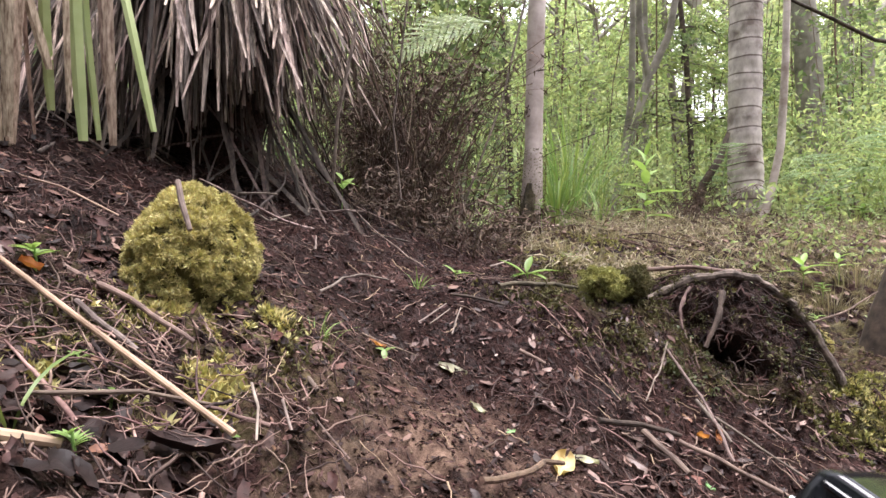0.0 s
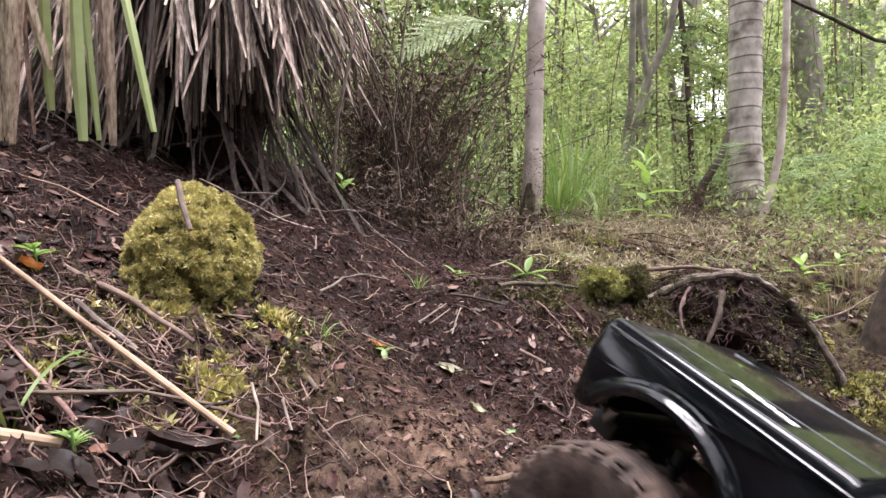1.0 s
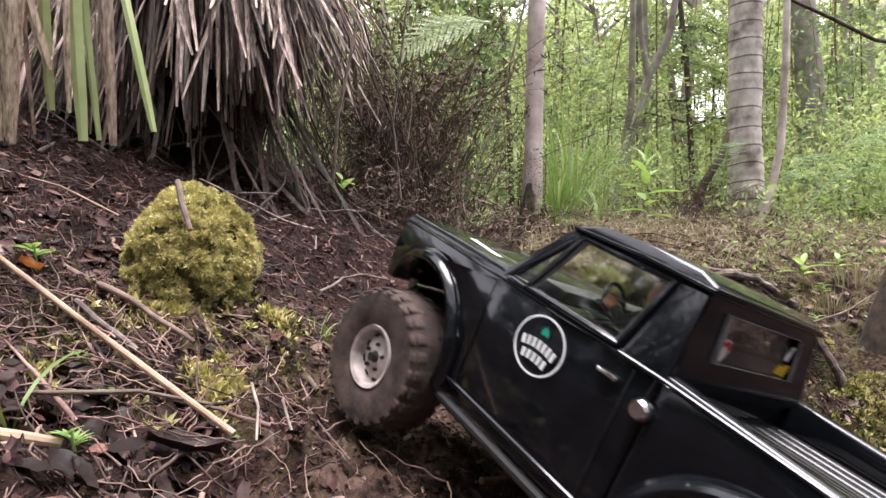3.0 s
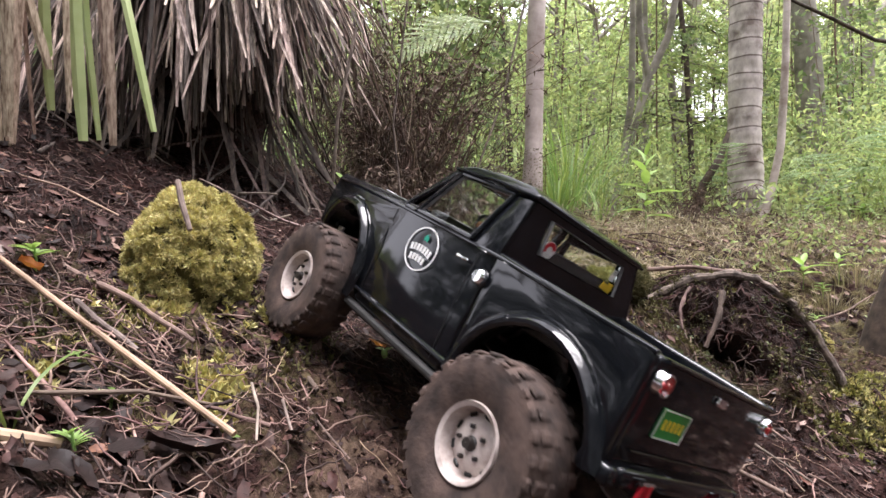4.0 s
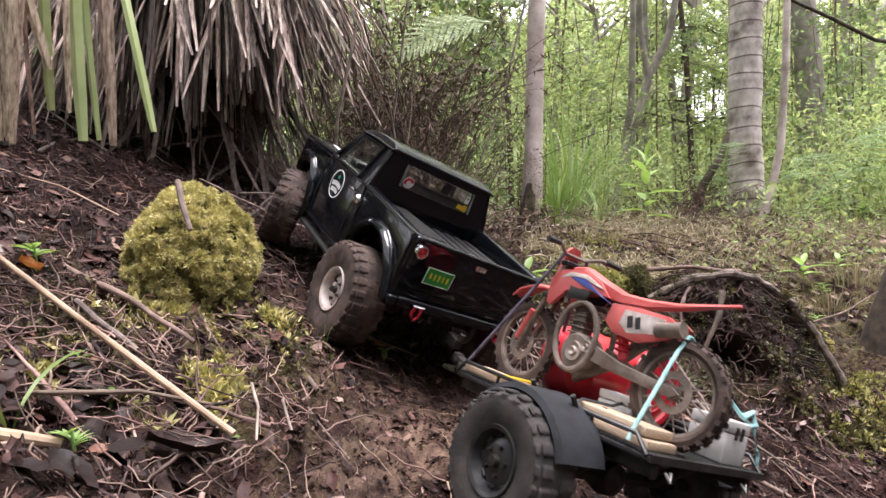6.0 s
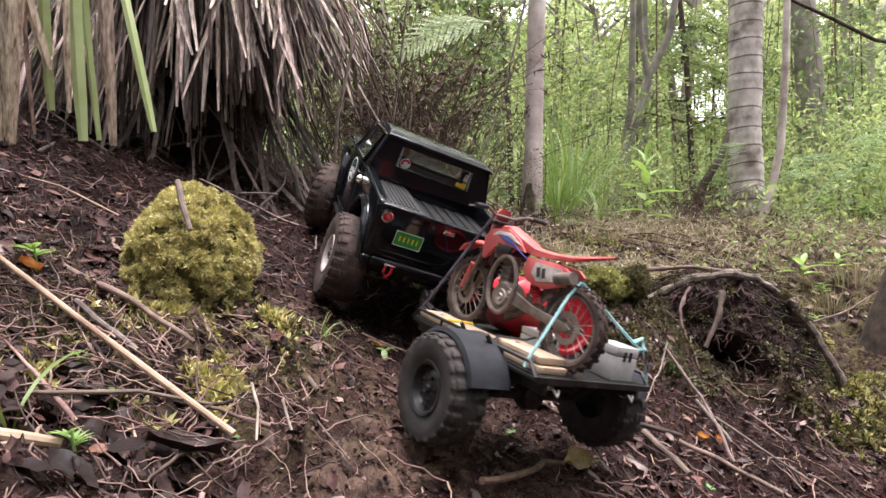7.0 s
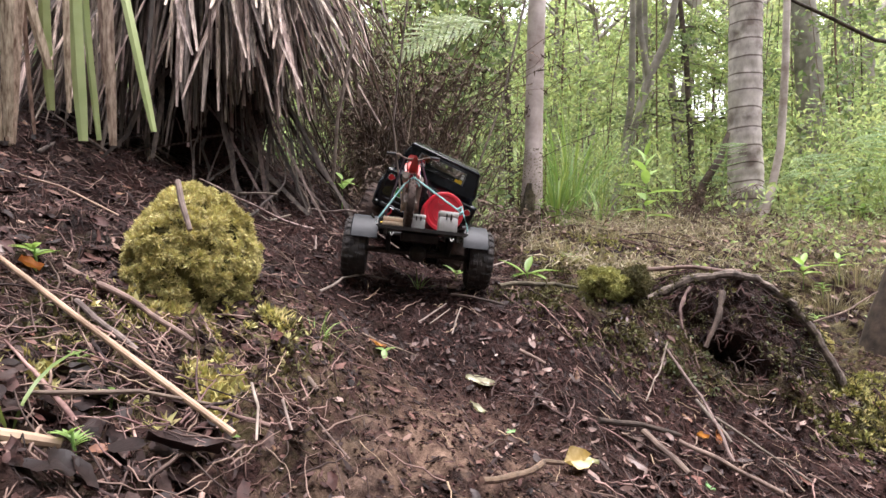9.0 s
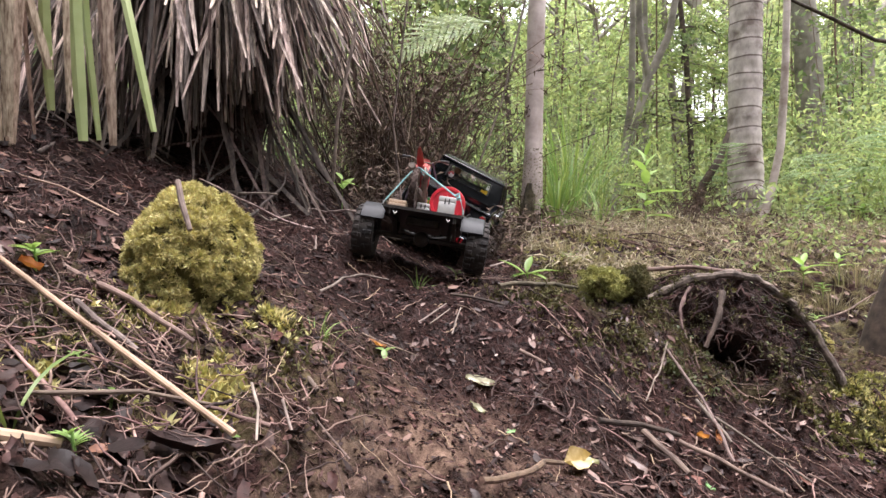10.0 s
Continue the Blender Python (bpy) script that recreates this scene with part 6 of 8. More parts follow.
    path = np.stack([(d[:, None, 0] * out + slant) * 0.200, d[:, None, 1] * out * 0.155, low * 0.195 - np.maximum(d[:, None, 0], 0) * 0.02], -1)
    path = path * (np.array([girth(Vector(q)) for q in d])[:, None, None] + 0.05 * t[..., None]) + np.cumsum(RNG.normal(0, 0.0026, (n, 5, 3)), 1)
    tagged(mesh_np("rotten_wood", *rods(path, np.array([[0.6, 1.0, 0.9, 0.7, 0.3]]) * RNG.uniform(0.0005, 0.0020, n)[:, None], 4), ROTTEN_STRAND, parent=st), "shaggy red-brown strands of rotten wood", kind="stuff")
    # tiny creeping leaves over the side
    d = rand_dirs(2600)
    d = d[(d[:, 1] < 0.1) & (d[:, 0] > 0.10)]
    d = d[np.array([noise.noise(Vector(q) * 4 + Vector((3, 1, 7))) for q in d]) > 0.02]
    p = np.stack([d[:, 0] * 0.20, d[:, 1] * 0.155, d[:, 2] * 0.195 - d[:, 0] * 0.02], 1) * (np.array([girth(Vector(q)) for q in d]) * 1.05)[:, None]
    p = np.repeat(p, 6, 0) + RNG.normal(0, 0.004, (len(p) * 6, 3))
    tagged(mesh_np("creeper", *leaf_quads(p, unit(np.repeat(d, 6, 0) * 0.6 + rand_dirs(len(p))), RNG.uniform(0.004, 0.009, len(p)), 0.0048, 0.4), CREEPER, parent=st), "tiny grey-green creeping plants", kind="stuff")
    # moss and small ferny lichen hanging over the front
    n = 5200
    d = rand_dirs(n)
    d = d[(d[:, 1] < 0.35) & (d @ np.array(hole) < 0.93)]
    d = d[np.array([noise.noise(Vector(q) * 5) for q in d]) > 0.12 - 0.30 * (d[:, 0] > 0.40) - 0.30 * (d[:, 0] < -0.30)]
    k = np.array([girth(Vector(q)) for q in d])
    p = np.stack([d[:, 0] * 0.20, d[:, 1] * 0.155, d[:, 2] * 0.195 - np.maximum(d[:, 0], 0) * 0.02], 1) * k[:, None] * 1.02
    m = 6
    pp = np.repeat(p, m, 0) + RNG.normal(0, 0.004, (len(p) * m, 3))
    al = unit(np.repeat(d, m, 0) * 0.6 + rand_dirs(len(pp)) * 0.8 + np.array([0, 0, -0.6]))
    v, f = leaf_quads(pp, al, RNG.uniform(0.005, 0.013, len(pp)), 0.0035, 0.8)
    tagged(mesh_np("moss", v, f, MOSS_DULL, parent=st), "dull green moss and tiny ferns", kind="stuff")
    return st


build_stump()


# ---- the cut bank's face ----
def bank_face(n, x0, x1, up0, up1, patch):
    """Points on the face of the bank, gathered in patches: places and outward directions."""
    x = RNG.uniform(x0, x1, n)
    y = bank_line(x) + RNG.uniform(up0, up1, n)
    keep = (fbm(x, y * 1.5, 22, 3, 81) > patch) & ((np.abs(x - 0.50) > 0.10) | (RNG.uniform(0, 1, n) > 0.7))
    x, y = x[keep], y[keep]
    e = 0.008
    g = unit(np.stack([-(land(x + e, y) - land(x - e, y)), -(land(x, y + e) - land(x, y - e)), 0 * x + 2 * e], 1))
    return np.stack([x, y, land(x, y)], 1), g


p, g = bank_face(4200, 0.12, 0.80, 0.06, 0.24, 0.10)
al = unit(np.repeat(g, 5, 0) * 0.7 + rand_dirs(len(p) * 5) * 0.7 + np.array([0, -0.2, -0.5]))
stuff("hanging_moss", leaf_quads(np.repeat(p, 5, 0) + RNG.normal(0, 0.003, (len(p) * 5, 3)), al, RNG.uniform(0.004, 0.014, len(al)), 0.0030, 0.9), MOSS_DULL, "ragged dull moss hanging on the cut bank", "moss")
p, g = bank_face(800, 0.36, 0.66, 0.05, 0.15, 0.12)
al = unit(np.repeat(g, 7, 0) * 0.5 + rand_dirs(len(p) * 7))
stuff("creeper", leaf_quads(np.repeat(p + g * 0.004, 7, 0) + RNG.normal(0, 0.004, (len(p) * 7, 3)), al, RNG.uniform(0.004, 0.008, len(al)), 0.0045, 0.4), CREEPER, "tiny grey-green creeping plants on the bank", "plant")
p, g = bank_face(420, 0.14, 0.78, 0.06, 0.22, -0.1)
t = np.linspace(0, 1, 7)[None, :, None]
fall = g * 0.35 + np.array([0, -0.15, -0.8]) + RNG.normal(0, 0.35, (len(p), 3))
path = p[:, None] + (g * 0.014)[:, None] * np.sin(t * 2.6) + fall[:, None] * t * RNG.uniform(0.012, 0.05, len(p))[:, None, None] + np.cumsum(RNG.normal(0, 0.0016, (len(p), 7, 3)), 1)
stuff("hanging_rootlets", rods(path, np.linspace(0.0013, 0.0005, 7)[None] * RNG.uniform(0.5, 1.5, len(p))[:, None], 5), BARK_MOSSY, "fine dark rootlets hanging from the cut bank", "roots")


# ---- trees ----
def trunk_mesh(pts, radii, sides=20, lumps=0.08, seed=0, step_len=0.03, rings=None):
    """A trunk along points, with uneven girth; rings: spacing of raised leaf scars."""
    bm = BM()
    P = [Vector(p) for p in pts]
    seg, total = [], 0.0
    for a, b in zip(P, P[1:]):
        seg.append((total, (b - a).length))
        total += (b - a).length
    n = max(4, int(total / step_len))
    rows = []
    for i in range(n + 1):
        s = total * i / n
        k = max(j for j in range(len(seg)) if seg[j][0] <= s + 1e-9)
        u = min(1.0, (s - seg[k][0]) / seg[k][1])
        c = P[k].lerp(P[k + 1], u)
        r = radii[k] + (radii[k + 1] - radii[k]) * u
        d = (P[k + 1] - P[k]).normalized()
        x = d.cross(Vector((0, 1, 0.05))).normalized()
        y = d.cross(x)
        bump = 0.0
        if rings:
            ph = (s / rings + 0.25 * noise.noise(Vector((s * 3, seed, 0)))) % 1.0
            bump = 0.055 * max(0, 1 - abs(ph - 0.5) / 0.10) + 0.035 * ph
        row = []
        for q in range(sides):
            a = 2 * math.pi * q / sides
            o = x * math.cos(a) + y * math.sin(a)
            w = 1 + lumps * noise.noise(Vector((math.cos(a) * 1.3, math.sin(a) * 1.3, s * 4 + seed))) + lumps * 0.4 * noise.noise(Vector((math.cos(a) * 4, math.sin(a) * 4, s * 18 + seed)))
            row.append(bm.verts.new(c + o * r * (w + bump * (0.8 + 0.4 * noise.noise(Vector((math.cos(a), math.sin(a), s * 2)))))))
        rows.append(row)
    for a, b in zip(rows, rows[1:]):
        for q in range(sides):
            bm.faces.new((a[q], a[(q + 1) % sides], b[(q + 1) % sides], b[q]))
    bm.faces.new(rows[-1])
    bmesh.ops.recalc_face_normals(bm, faces=bm.faces)
    return bm


def crown_leaves(centres, radius, n, size, flat=0.6):
    """Leaves in clumps round the ends of limbs."""
    c = np.asarray(centres)[RNG.integers(0, len(centres), n)]
    r = RNG.uniform(0, 1, n) ** 0.5 * radius
    p = c + rand_dirs(n) * r[:, None] * np.array([1, 1, flat])
    return leaf_quads(p, unit(rand_dirs(n) + np.array([0, 0, -0.25])), RNG.uniform(0.6, 1.3, n) * size, size * 0.45, 0.5)


def build_tree(name, label, base, pts, radii, bark, crown_at, crown_r, leaves, size, leafmat, rings=None, limbs=(), mossy=0.0, group="", sides=20, step_len=0.03, extra=None):
    z = land1(base[0], base[1]) - 0.03
    tree = thing(name, label, "tree", Matrix.Translation((base[0], base[1], z)), group)
    part("trunk", trunk_mesh(pts, radii, rings=rings, seed=base[0] * 7, sides=sides, step_len=step_len), bark, tree)
    for lp, lr in limbs:
        part("limb", trunk_mesh(lp, lr, sides=9, seed=lp[0][2] * 5, step_len=0.08), bark, tree)
    if mossy:
        k = int(9000 * mossy)
        t = RNG.uniform(0, 1, k) ** 1.6 * mossy
        a = RNG.uniform(0, 6.28, k)
        P0, P1 = np.array(pts[0]), np.array(pts[1])
        r = radii[0] * 1.02 * np.ones(k)
        p = P0 + (P1 - P0) * (t / max(1e-6, np.linalg.norm(P1 - P0)))[:, None] + np.stack([np.cos(a) * r, np.sin(a) * r, 0 * a], 1)
        o = np.stack([np.cos(a), np.sin(a), 0.2 + 0 * a], 1)
        v, f = leaf_quads(p, unit(o + rand_dirs(k) * 0.9), RNG.uniform(0.004, 0.011, k), 0.003, 0.6)
        tagged(mesh_np("trunk_moss", v, f, MOSS_DARK, parent=tree), "dark moss round the foot", kind="stuff")
    if leaves:
        crown = crown_leaves(crown_at, crown_r, leaves, size)
        tagged(mesh_np("crown", *(join([crown, extra]) if extra else crown), leafmat, parent=tree), kind="stuff")
    return tree


def side_boughs(at, heights, seed, reach, leaf):
    """Drooping boughs from a trunk, with leaves set along them: limbs and leaf arrays."""
    rnd = random.Random(seed)
    limbs, leaves = [], []
    for h in heights:
        a = rnd.uniform(0, 6.28)
        d = Vector((math.cos(a), math.sin(a), 0))
        ln = reach * rnd.uniform(0.6, 1.2)
        s = Vector(at(h))
        pts = [s + d * ln * t + Vector((0, 0, ln * (0.45 * t - 0.55 * t * t))) for t in (0, 0.35, 0.7, 1.0)]
        limbs.append(([tuple(p) for p in pts], [0.010, 0.008, 0.005, 0.002]))
        k = 260
        t = RNG.uniform(0.15, 1.0, k)
        P = np.stack([np.interp(t, [0, 0.35, 0.7, 1.0], [p[c] for p in pts]) for c in range(3)], 1)
        sd = np.array([-d.y, d.x, 0]) * RNG.normal(0, 0.26 * reach, k)[:, None] * (1.1 - t)[:, None]
        leaves.append(leaf_quads(P + sd + RNG.normal(0, 0.03, (k, 3)), unit(sd * 2 + np.array([d.x, d.y, -0.35]) + RNG.normal(0, 0.35, (k, 3))), RNG.uniform(0.6, 1.3, k) * leaf, leaf * 0.42, 0.5))
    return limbs, join(leaves)


def up_limbs(top, n, seed, spreadr=1.2, rise=1.2, r0=0.02):
    rnd = random.Random(seed)
    out, ends = [], []
    for k in range(n):
        a = rnd.uniform(0, 6.28)
        s = Vector(top) * rnd.uniform(0.6, 1.0)
        m = s + Vector((math.cos(a) * spreadr * 0.45, math.sin(a) * spreadr * 0.45, rise * 0.55))
        e = s + Vector((math.cos(a + 0.3) * spreadr, math.sin(a + 0.3) * spreadr, rise * rnd.uniform(0.7, 1.1)))
        out.append(([tuple(s), tuple(m), tuple(e)], [r0, r0 * 0.6, r0 * 0.25]))
        ends += [tuple(e), tuple(m.lerp(e, 0.6))]
    return out, ends


# slim pale tree beside the track
lm, ends = up_limbs((0.1, 0.05, 2.6), 6, 1)
SLIM = build_tree("slim_tree", "slim pale-barked tree with a dark mossy foot", (0.305, 2.02), [(0, 0, 0), (0.012, 0, 0.35), (0.022, 0, 0.8), (0.05, 0.02, 1.6), (0.1, 0.05, 3.0)], [0.042, 0.031, 0.031, 0.029, 0.015], BARK_PALE, ends, 0.7, 450, 0.07, LEAF_FAR, limbs=lm, mossy=0.30)
# a ragged sleeve of dark moss on its foot
bm = trunk_mesh([(0, 0, 0), (0.005, 0, 0.10), (0.008, 0, 0.18)], [0.052, 0.045, 0.033], sides=26, lumps=0.34, seed=3, step_len=0.012)
part("moss_sleeve", bm, BARK_MOSSY, SLIM, "dark ragged moss round the foot")
# ringed palm
palm = build_tree("ringed_palm", "grey ringed palm trunk standing in the undergrowth", (1.79, 3.42), [(0, 0, 0), (-0.01, 0, 0.6), (0.0, 0, 1.4), (-0.01, 0, 2.6), (0, 0, 3.6)], [0.100, 0.090, 0.088, 0.086, 0.08], BARK_RING, [], 0, 0, 0, LEAF_FAR, rings=0.105, sides=28, step_len=0.014, mossy=0.14)
n = 9
for k in range(n):
    a = 2 * math.pi * k / n + 0.2 * math.sin(5 * k)
    t = np.linspace(0, 1, 14)
    rr, zz = 1.5 * t, 3.55 + 1.15 * np.sin(t * 2.3) - 0.7 * t
    spine = np.stack([rr * math.cos(a), rr * math.sin(a), zz], 1)
    q = np.repeat(spine[1:], 8, 0)
    sd = np.array([-math.sin(a), math.cos(a), -0.25]) * np.tile([1, -1], len(q) // 2)[:, None]
    v1 = leaf_quads(q + RNG.normal(0, 0.02, q.shape), unit(sd + RNG.normal(0, 0.12, q.shape) + np.array([math.cos(a), math.sin(a), 0]) * 0.3), 0.40, 0.022, 0.4)
    v2 = rods(spine[None], np.linspace(0.016, 0.003, 14)[None], 5)
    tagged(mesh_np("frond", *join([v1, v2]), LEAF_FAR, parent=palm))
# thin leaning stem by the palm
build_tree("leaning_sapling", "thin pale sapling leaning beside the palm", (1.60, 2.95), [(0, 0, 0), (0.06, 0, 0.18), (0.12, 0, 0.45), (0.145, 0, 0.9), (0.155, 0, 1.4), (0.13, 0, 2.4)], [0.020, 0.019, 0.019, 0.018, 0.016, 0.008], BARK_PALE, [(0.1, 0, 2.2), (0.13, 0, 2.5)], 0.4, 400, 0.06, LEAF_FAR)
# forked tree
build_tree("forked_tree", "slim forked tree with a leaning mossy stem", (1.10, 4.00), [(0.0, 0, 0), (0.12, 0, 0.40), (0.20, 0, 0.95), (0.21, 0, 1.5), (0.22, 0, 3.0)], [0.027, 0.024, 0.023, 0.021, 0.012], BARK_FAR, [(0.2, 0, 3.0), (0.7, 0, 2.8), (0.4, 0.3, 3.2)], 0.9, 800, 0.075, LEAF_FAR,
           limbs=[([(0.08, 0.02, 0.25), (0.24, 0.1, 0.75), (0.36, 0.1, 1.15), (0.50, 0.1, 1.45), (0.62, 0.12, 2.1), (0.68, 0.1, 2.8)], [0.022, 0.027, 0.030, 0.026, 0.020, 0.010]),
                  ([(0.36, 0.1, 1.1), (0.29, 0.1, 1.5), (0.28, 0.1, 2.4)], [0.022, 0.022, 0.012])])
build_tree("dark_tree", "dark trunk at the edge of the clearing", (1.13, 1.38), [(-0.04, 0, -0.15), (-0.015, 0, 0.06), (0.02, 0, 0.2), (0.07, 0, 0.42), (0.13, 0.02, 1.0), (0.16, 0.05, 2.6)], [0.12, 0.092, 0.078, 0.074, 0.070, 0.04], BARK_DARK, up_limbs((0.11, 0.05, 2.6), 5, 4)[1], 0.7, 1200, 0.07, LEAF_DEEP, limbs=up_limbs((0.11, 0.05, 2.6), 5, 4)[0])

FAR_TREES = [(0.75, 6.2, 0.03), (1.35, 7.0, 0.04), (2.3, 5.6, 0.035), (2.75, 6.8, 0.07), (3.35, 5.2, 0.11), (3.6, 7.6, 0.09), (4.3, 6.2, 0.07), (2.1, 8.5, 0.08), (0.3, 8.0, 0.09), (3.0, 9.0, 0.12), (5.4, 7.5, 0.1), (1.75, 5.0, 0.025), (2.05, 4.7, 0.022), (-0.6, 6.5, 0.08), (-2.0, 7.0, 0.1), (4.9, 9.5, 0.12), (1.0, 10.0, 0.12),
             (-4.0, 3.5, 0.1), (-4.5, -1.0, 0.12), (-2.5, -4.5, 0.1), (1.0, -5.0, 0.12), (3.8, -3.2, 0.1), (5.0, 0.5, 0.12), (4.6, 3.0, 0.06), (-3.2, 6.0, 0.11), (-5.5, 2.0, 0.12)]
for i, (x, y, r) in enumerate(FAR_TREES):
    rnd = random.Random(50 + i)
    h = rnd.uniform(3.2, 5.0)
    dx, dy = rnd.uniform(-0.4, 0.4), rnd.uniform(-0.3, 0.3)
    top = (dx, dy, h)
    lm, ends = up_limbs(top, 7, 60 + i, 1.3, 1.0, r * 0.4)
    low = None
    if y > 4 and x > -1:
        bl, low = side_boughs(lambda q: (dx * q / h, dy * q / h, q), [rnd.uniform(0.5, 3.2) for k in range(9)], 700 + i, 1.0, 0.055)
        lm += bl
    build_tree("forest_tree", "slim forest tree with a light leafy crown", (x, y), [(0, 0, 0), (dx * 0.2, dy * 0.2, h * 0.3), (dx * 0.7, dy * 0.6, h * 0.65), top], [r * 1.1, r, r * 0.8, r * 0.45], BARK_DARK if i in (0, 12, 18) else BARK_FAR, ends, 0.85, 320, 0.13, LEAF_FAR if i % 4 else LEAF_DEEP, limbs=lm, group="forest trees", sides=12, step_len=0.12, extra=low)


# ---- undergrowth ----
def thicket(name, boxes, n_each, size, material, label, gap=0.0, seed=1, category="foliage", aspect=0.42):
    """Leaves in uneven clumps inside boxes (x0, x1, y0, y1, z0, z1 over the land)."""
    out = []
    for (x0, x1, y0, y1, z0, z1), n in zip(boxes, n_each):
        k = n * 3
        p = np.stack([RNG.uniform(x0, x1, k), RNG.uniform(y0, y1, k), RNG.uniform(z0, z1, k)], 1)
        d = fbm(p[:, 0] + 0.7 * p[:, 1], p[:, 2] * 1.6 + 0.9 * p[:, 1], 1.1, 3, seed) + 0.5 * fbm(p[:, 0] - p[:, 1], p[:, 2] + p[:, 1], 3.5, 2, seed + 9)
        clearing = (np.abs(p[:, 0] / p[:, 1] - 0.44) < 0.045) & (p[:, 2] > 0.20 * p[:, 1]) & (p[:, 1] > 4)
        p = p[(d > gap) & ~(clearing & (RNG.uniform(0, 1, k) < 0.8))][:n]
        p[:, 2] += land(p[:, 0], p[:, 1])
        out.append(leaf_quads(p, unit(rand_dirs(len(p)) + np.array([0, 0, -0.15])), RNG.uniform(0.5, 1.4, len(p)) * size, size * aspect, 0.5))
    return stuff(name, join(out), material, label, category)


thicket("forest_foliage", [(-1.5, 7.5, 5.0, 8.0, 0.0, 2.3), (-3, 12, 8.5, 12.0, 0.0, 5.2)], [9000, 60000], 0.075, LEAF_FAR, "bright green forest foliage behind the trees", 0.0, 5)
thicket("shrub_foliage", [(0.6, 5.0, 3.8, 5.2, 0.0, 1.2), (1.9, 4.6, 2.8, 4.2, 0.0, 0.8), (-1.2, 0.9, 3.0, 4.6, 0.0, 2.2)], [11000, 4500, 5500], 0.042, LEAF_FAR, "pale green shrub layer under the trees", 0.03, 8)
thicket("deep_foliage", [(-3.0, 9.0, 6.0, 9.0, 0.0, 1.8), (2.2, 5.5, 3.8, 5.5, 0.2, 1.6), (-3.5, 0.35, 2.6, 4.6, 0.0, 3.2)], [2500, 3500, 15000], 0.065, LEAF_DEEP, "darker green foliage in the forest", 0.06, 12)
thicket("overhead_foliage", [(-2.0, 0.4, 1.9, 3.4, 1.25, 2.3)], [900], 0.06, LEAF_FAR, "light leaf canopy over the track", 0.05, 15)
# dark canopy out of view, added so the paint reflects less sky
thicket("high_canopy", [(-6, 6, -7, 0.0, 4.5, 6.5), (-7, -2.5, 0.0, 5.0, 4.5, 6.5)], [2600, 2400], 0.34, LEAF_BACK, "unseen high leaf canopy that darkens the truck's reflections", 0.05, 33)


def far_forest_material():
    m, nt, b = shader("painted_far_forest", 0.9, spec=0.1)
    # pale and dark mottling paints haze and lit and shaded foliage
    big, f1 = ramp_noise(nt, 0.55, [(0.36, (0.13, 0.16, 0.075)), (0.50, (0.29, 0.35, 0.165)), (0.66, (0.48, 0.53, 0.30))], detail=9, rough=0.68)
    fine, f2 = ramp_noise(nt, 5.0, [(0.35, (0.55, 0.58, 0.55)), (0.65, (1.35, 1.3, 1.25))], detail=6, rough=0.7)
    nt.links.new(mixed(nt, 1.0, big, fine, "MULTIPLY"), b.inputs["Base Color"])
    return m


def build_backdrop():
    """The far wood: an uneven wall of painted hazy green with a gap to the sky."""
    a = np.radians(np.linspace(-75, 75, 420))
    gap = 0.62 * np.exp(-((np.degrees(a) - 24) / 3.2) ** 2) + 0.25 * np.exp(-((np.degrees(a) - 33) / 1.5) ** 2)
    h = (11.0 + 2.5 * fbm(np.degrees(a) * 0.3, 0 * a, 1.0, 4, 91)) * (1 - gap) + 1.6 * fbm(np.degrees(a), 0 * a + 3, 1.3, 4, 95)
    t = np.linspace(-0.05, 1, 36)
    r = 26 + 1.5 * fbm(np.degrees(a)[None] * 0.4, t[:, None] * 8, 1.0, 4, 97)
    v = np.stack([r * np.sin(a)[None], r * np.cos(a)[None], t[:, None] * h[None]], -1).reshape(-1, 3)
    n = len(a)
    i = (np.arange(35)[:, None] * n + np.arange(n - 1)[None]).ravel()
    return tagged(mesh_np("backdrop", v, np.stack([i, i + 1, i + 1 + n, i + n], 1), far_forest_material()), "far forest wall with haze painted as pale mottled green", "forest", kind="structure")


build_backdrop()
# the forest goes on round and behind the camera: unseen, added to darken reflections
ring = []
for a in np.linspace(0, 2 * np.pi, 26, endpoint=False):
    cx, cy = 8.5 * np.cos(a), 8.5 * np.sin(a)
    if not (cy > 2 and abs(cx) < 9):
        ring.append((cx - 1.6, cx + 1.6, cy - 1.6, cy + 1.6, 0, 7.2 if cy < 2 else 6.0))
thicket("surrounding_forest", ring, [3200] * len(ring), 0.34, LEAF_BACK, "unseen forest foliage round the clearing that darkens reflections", -0.05, 21)


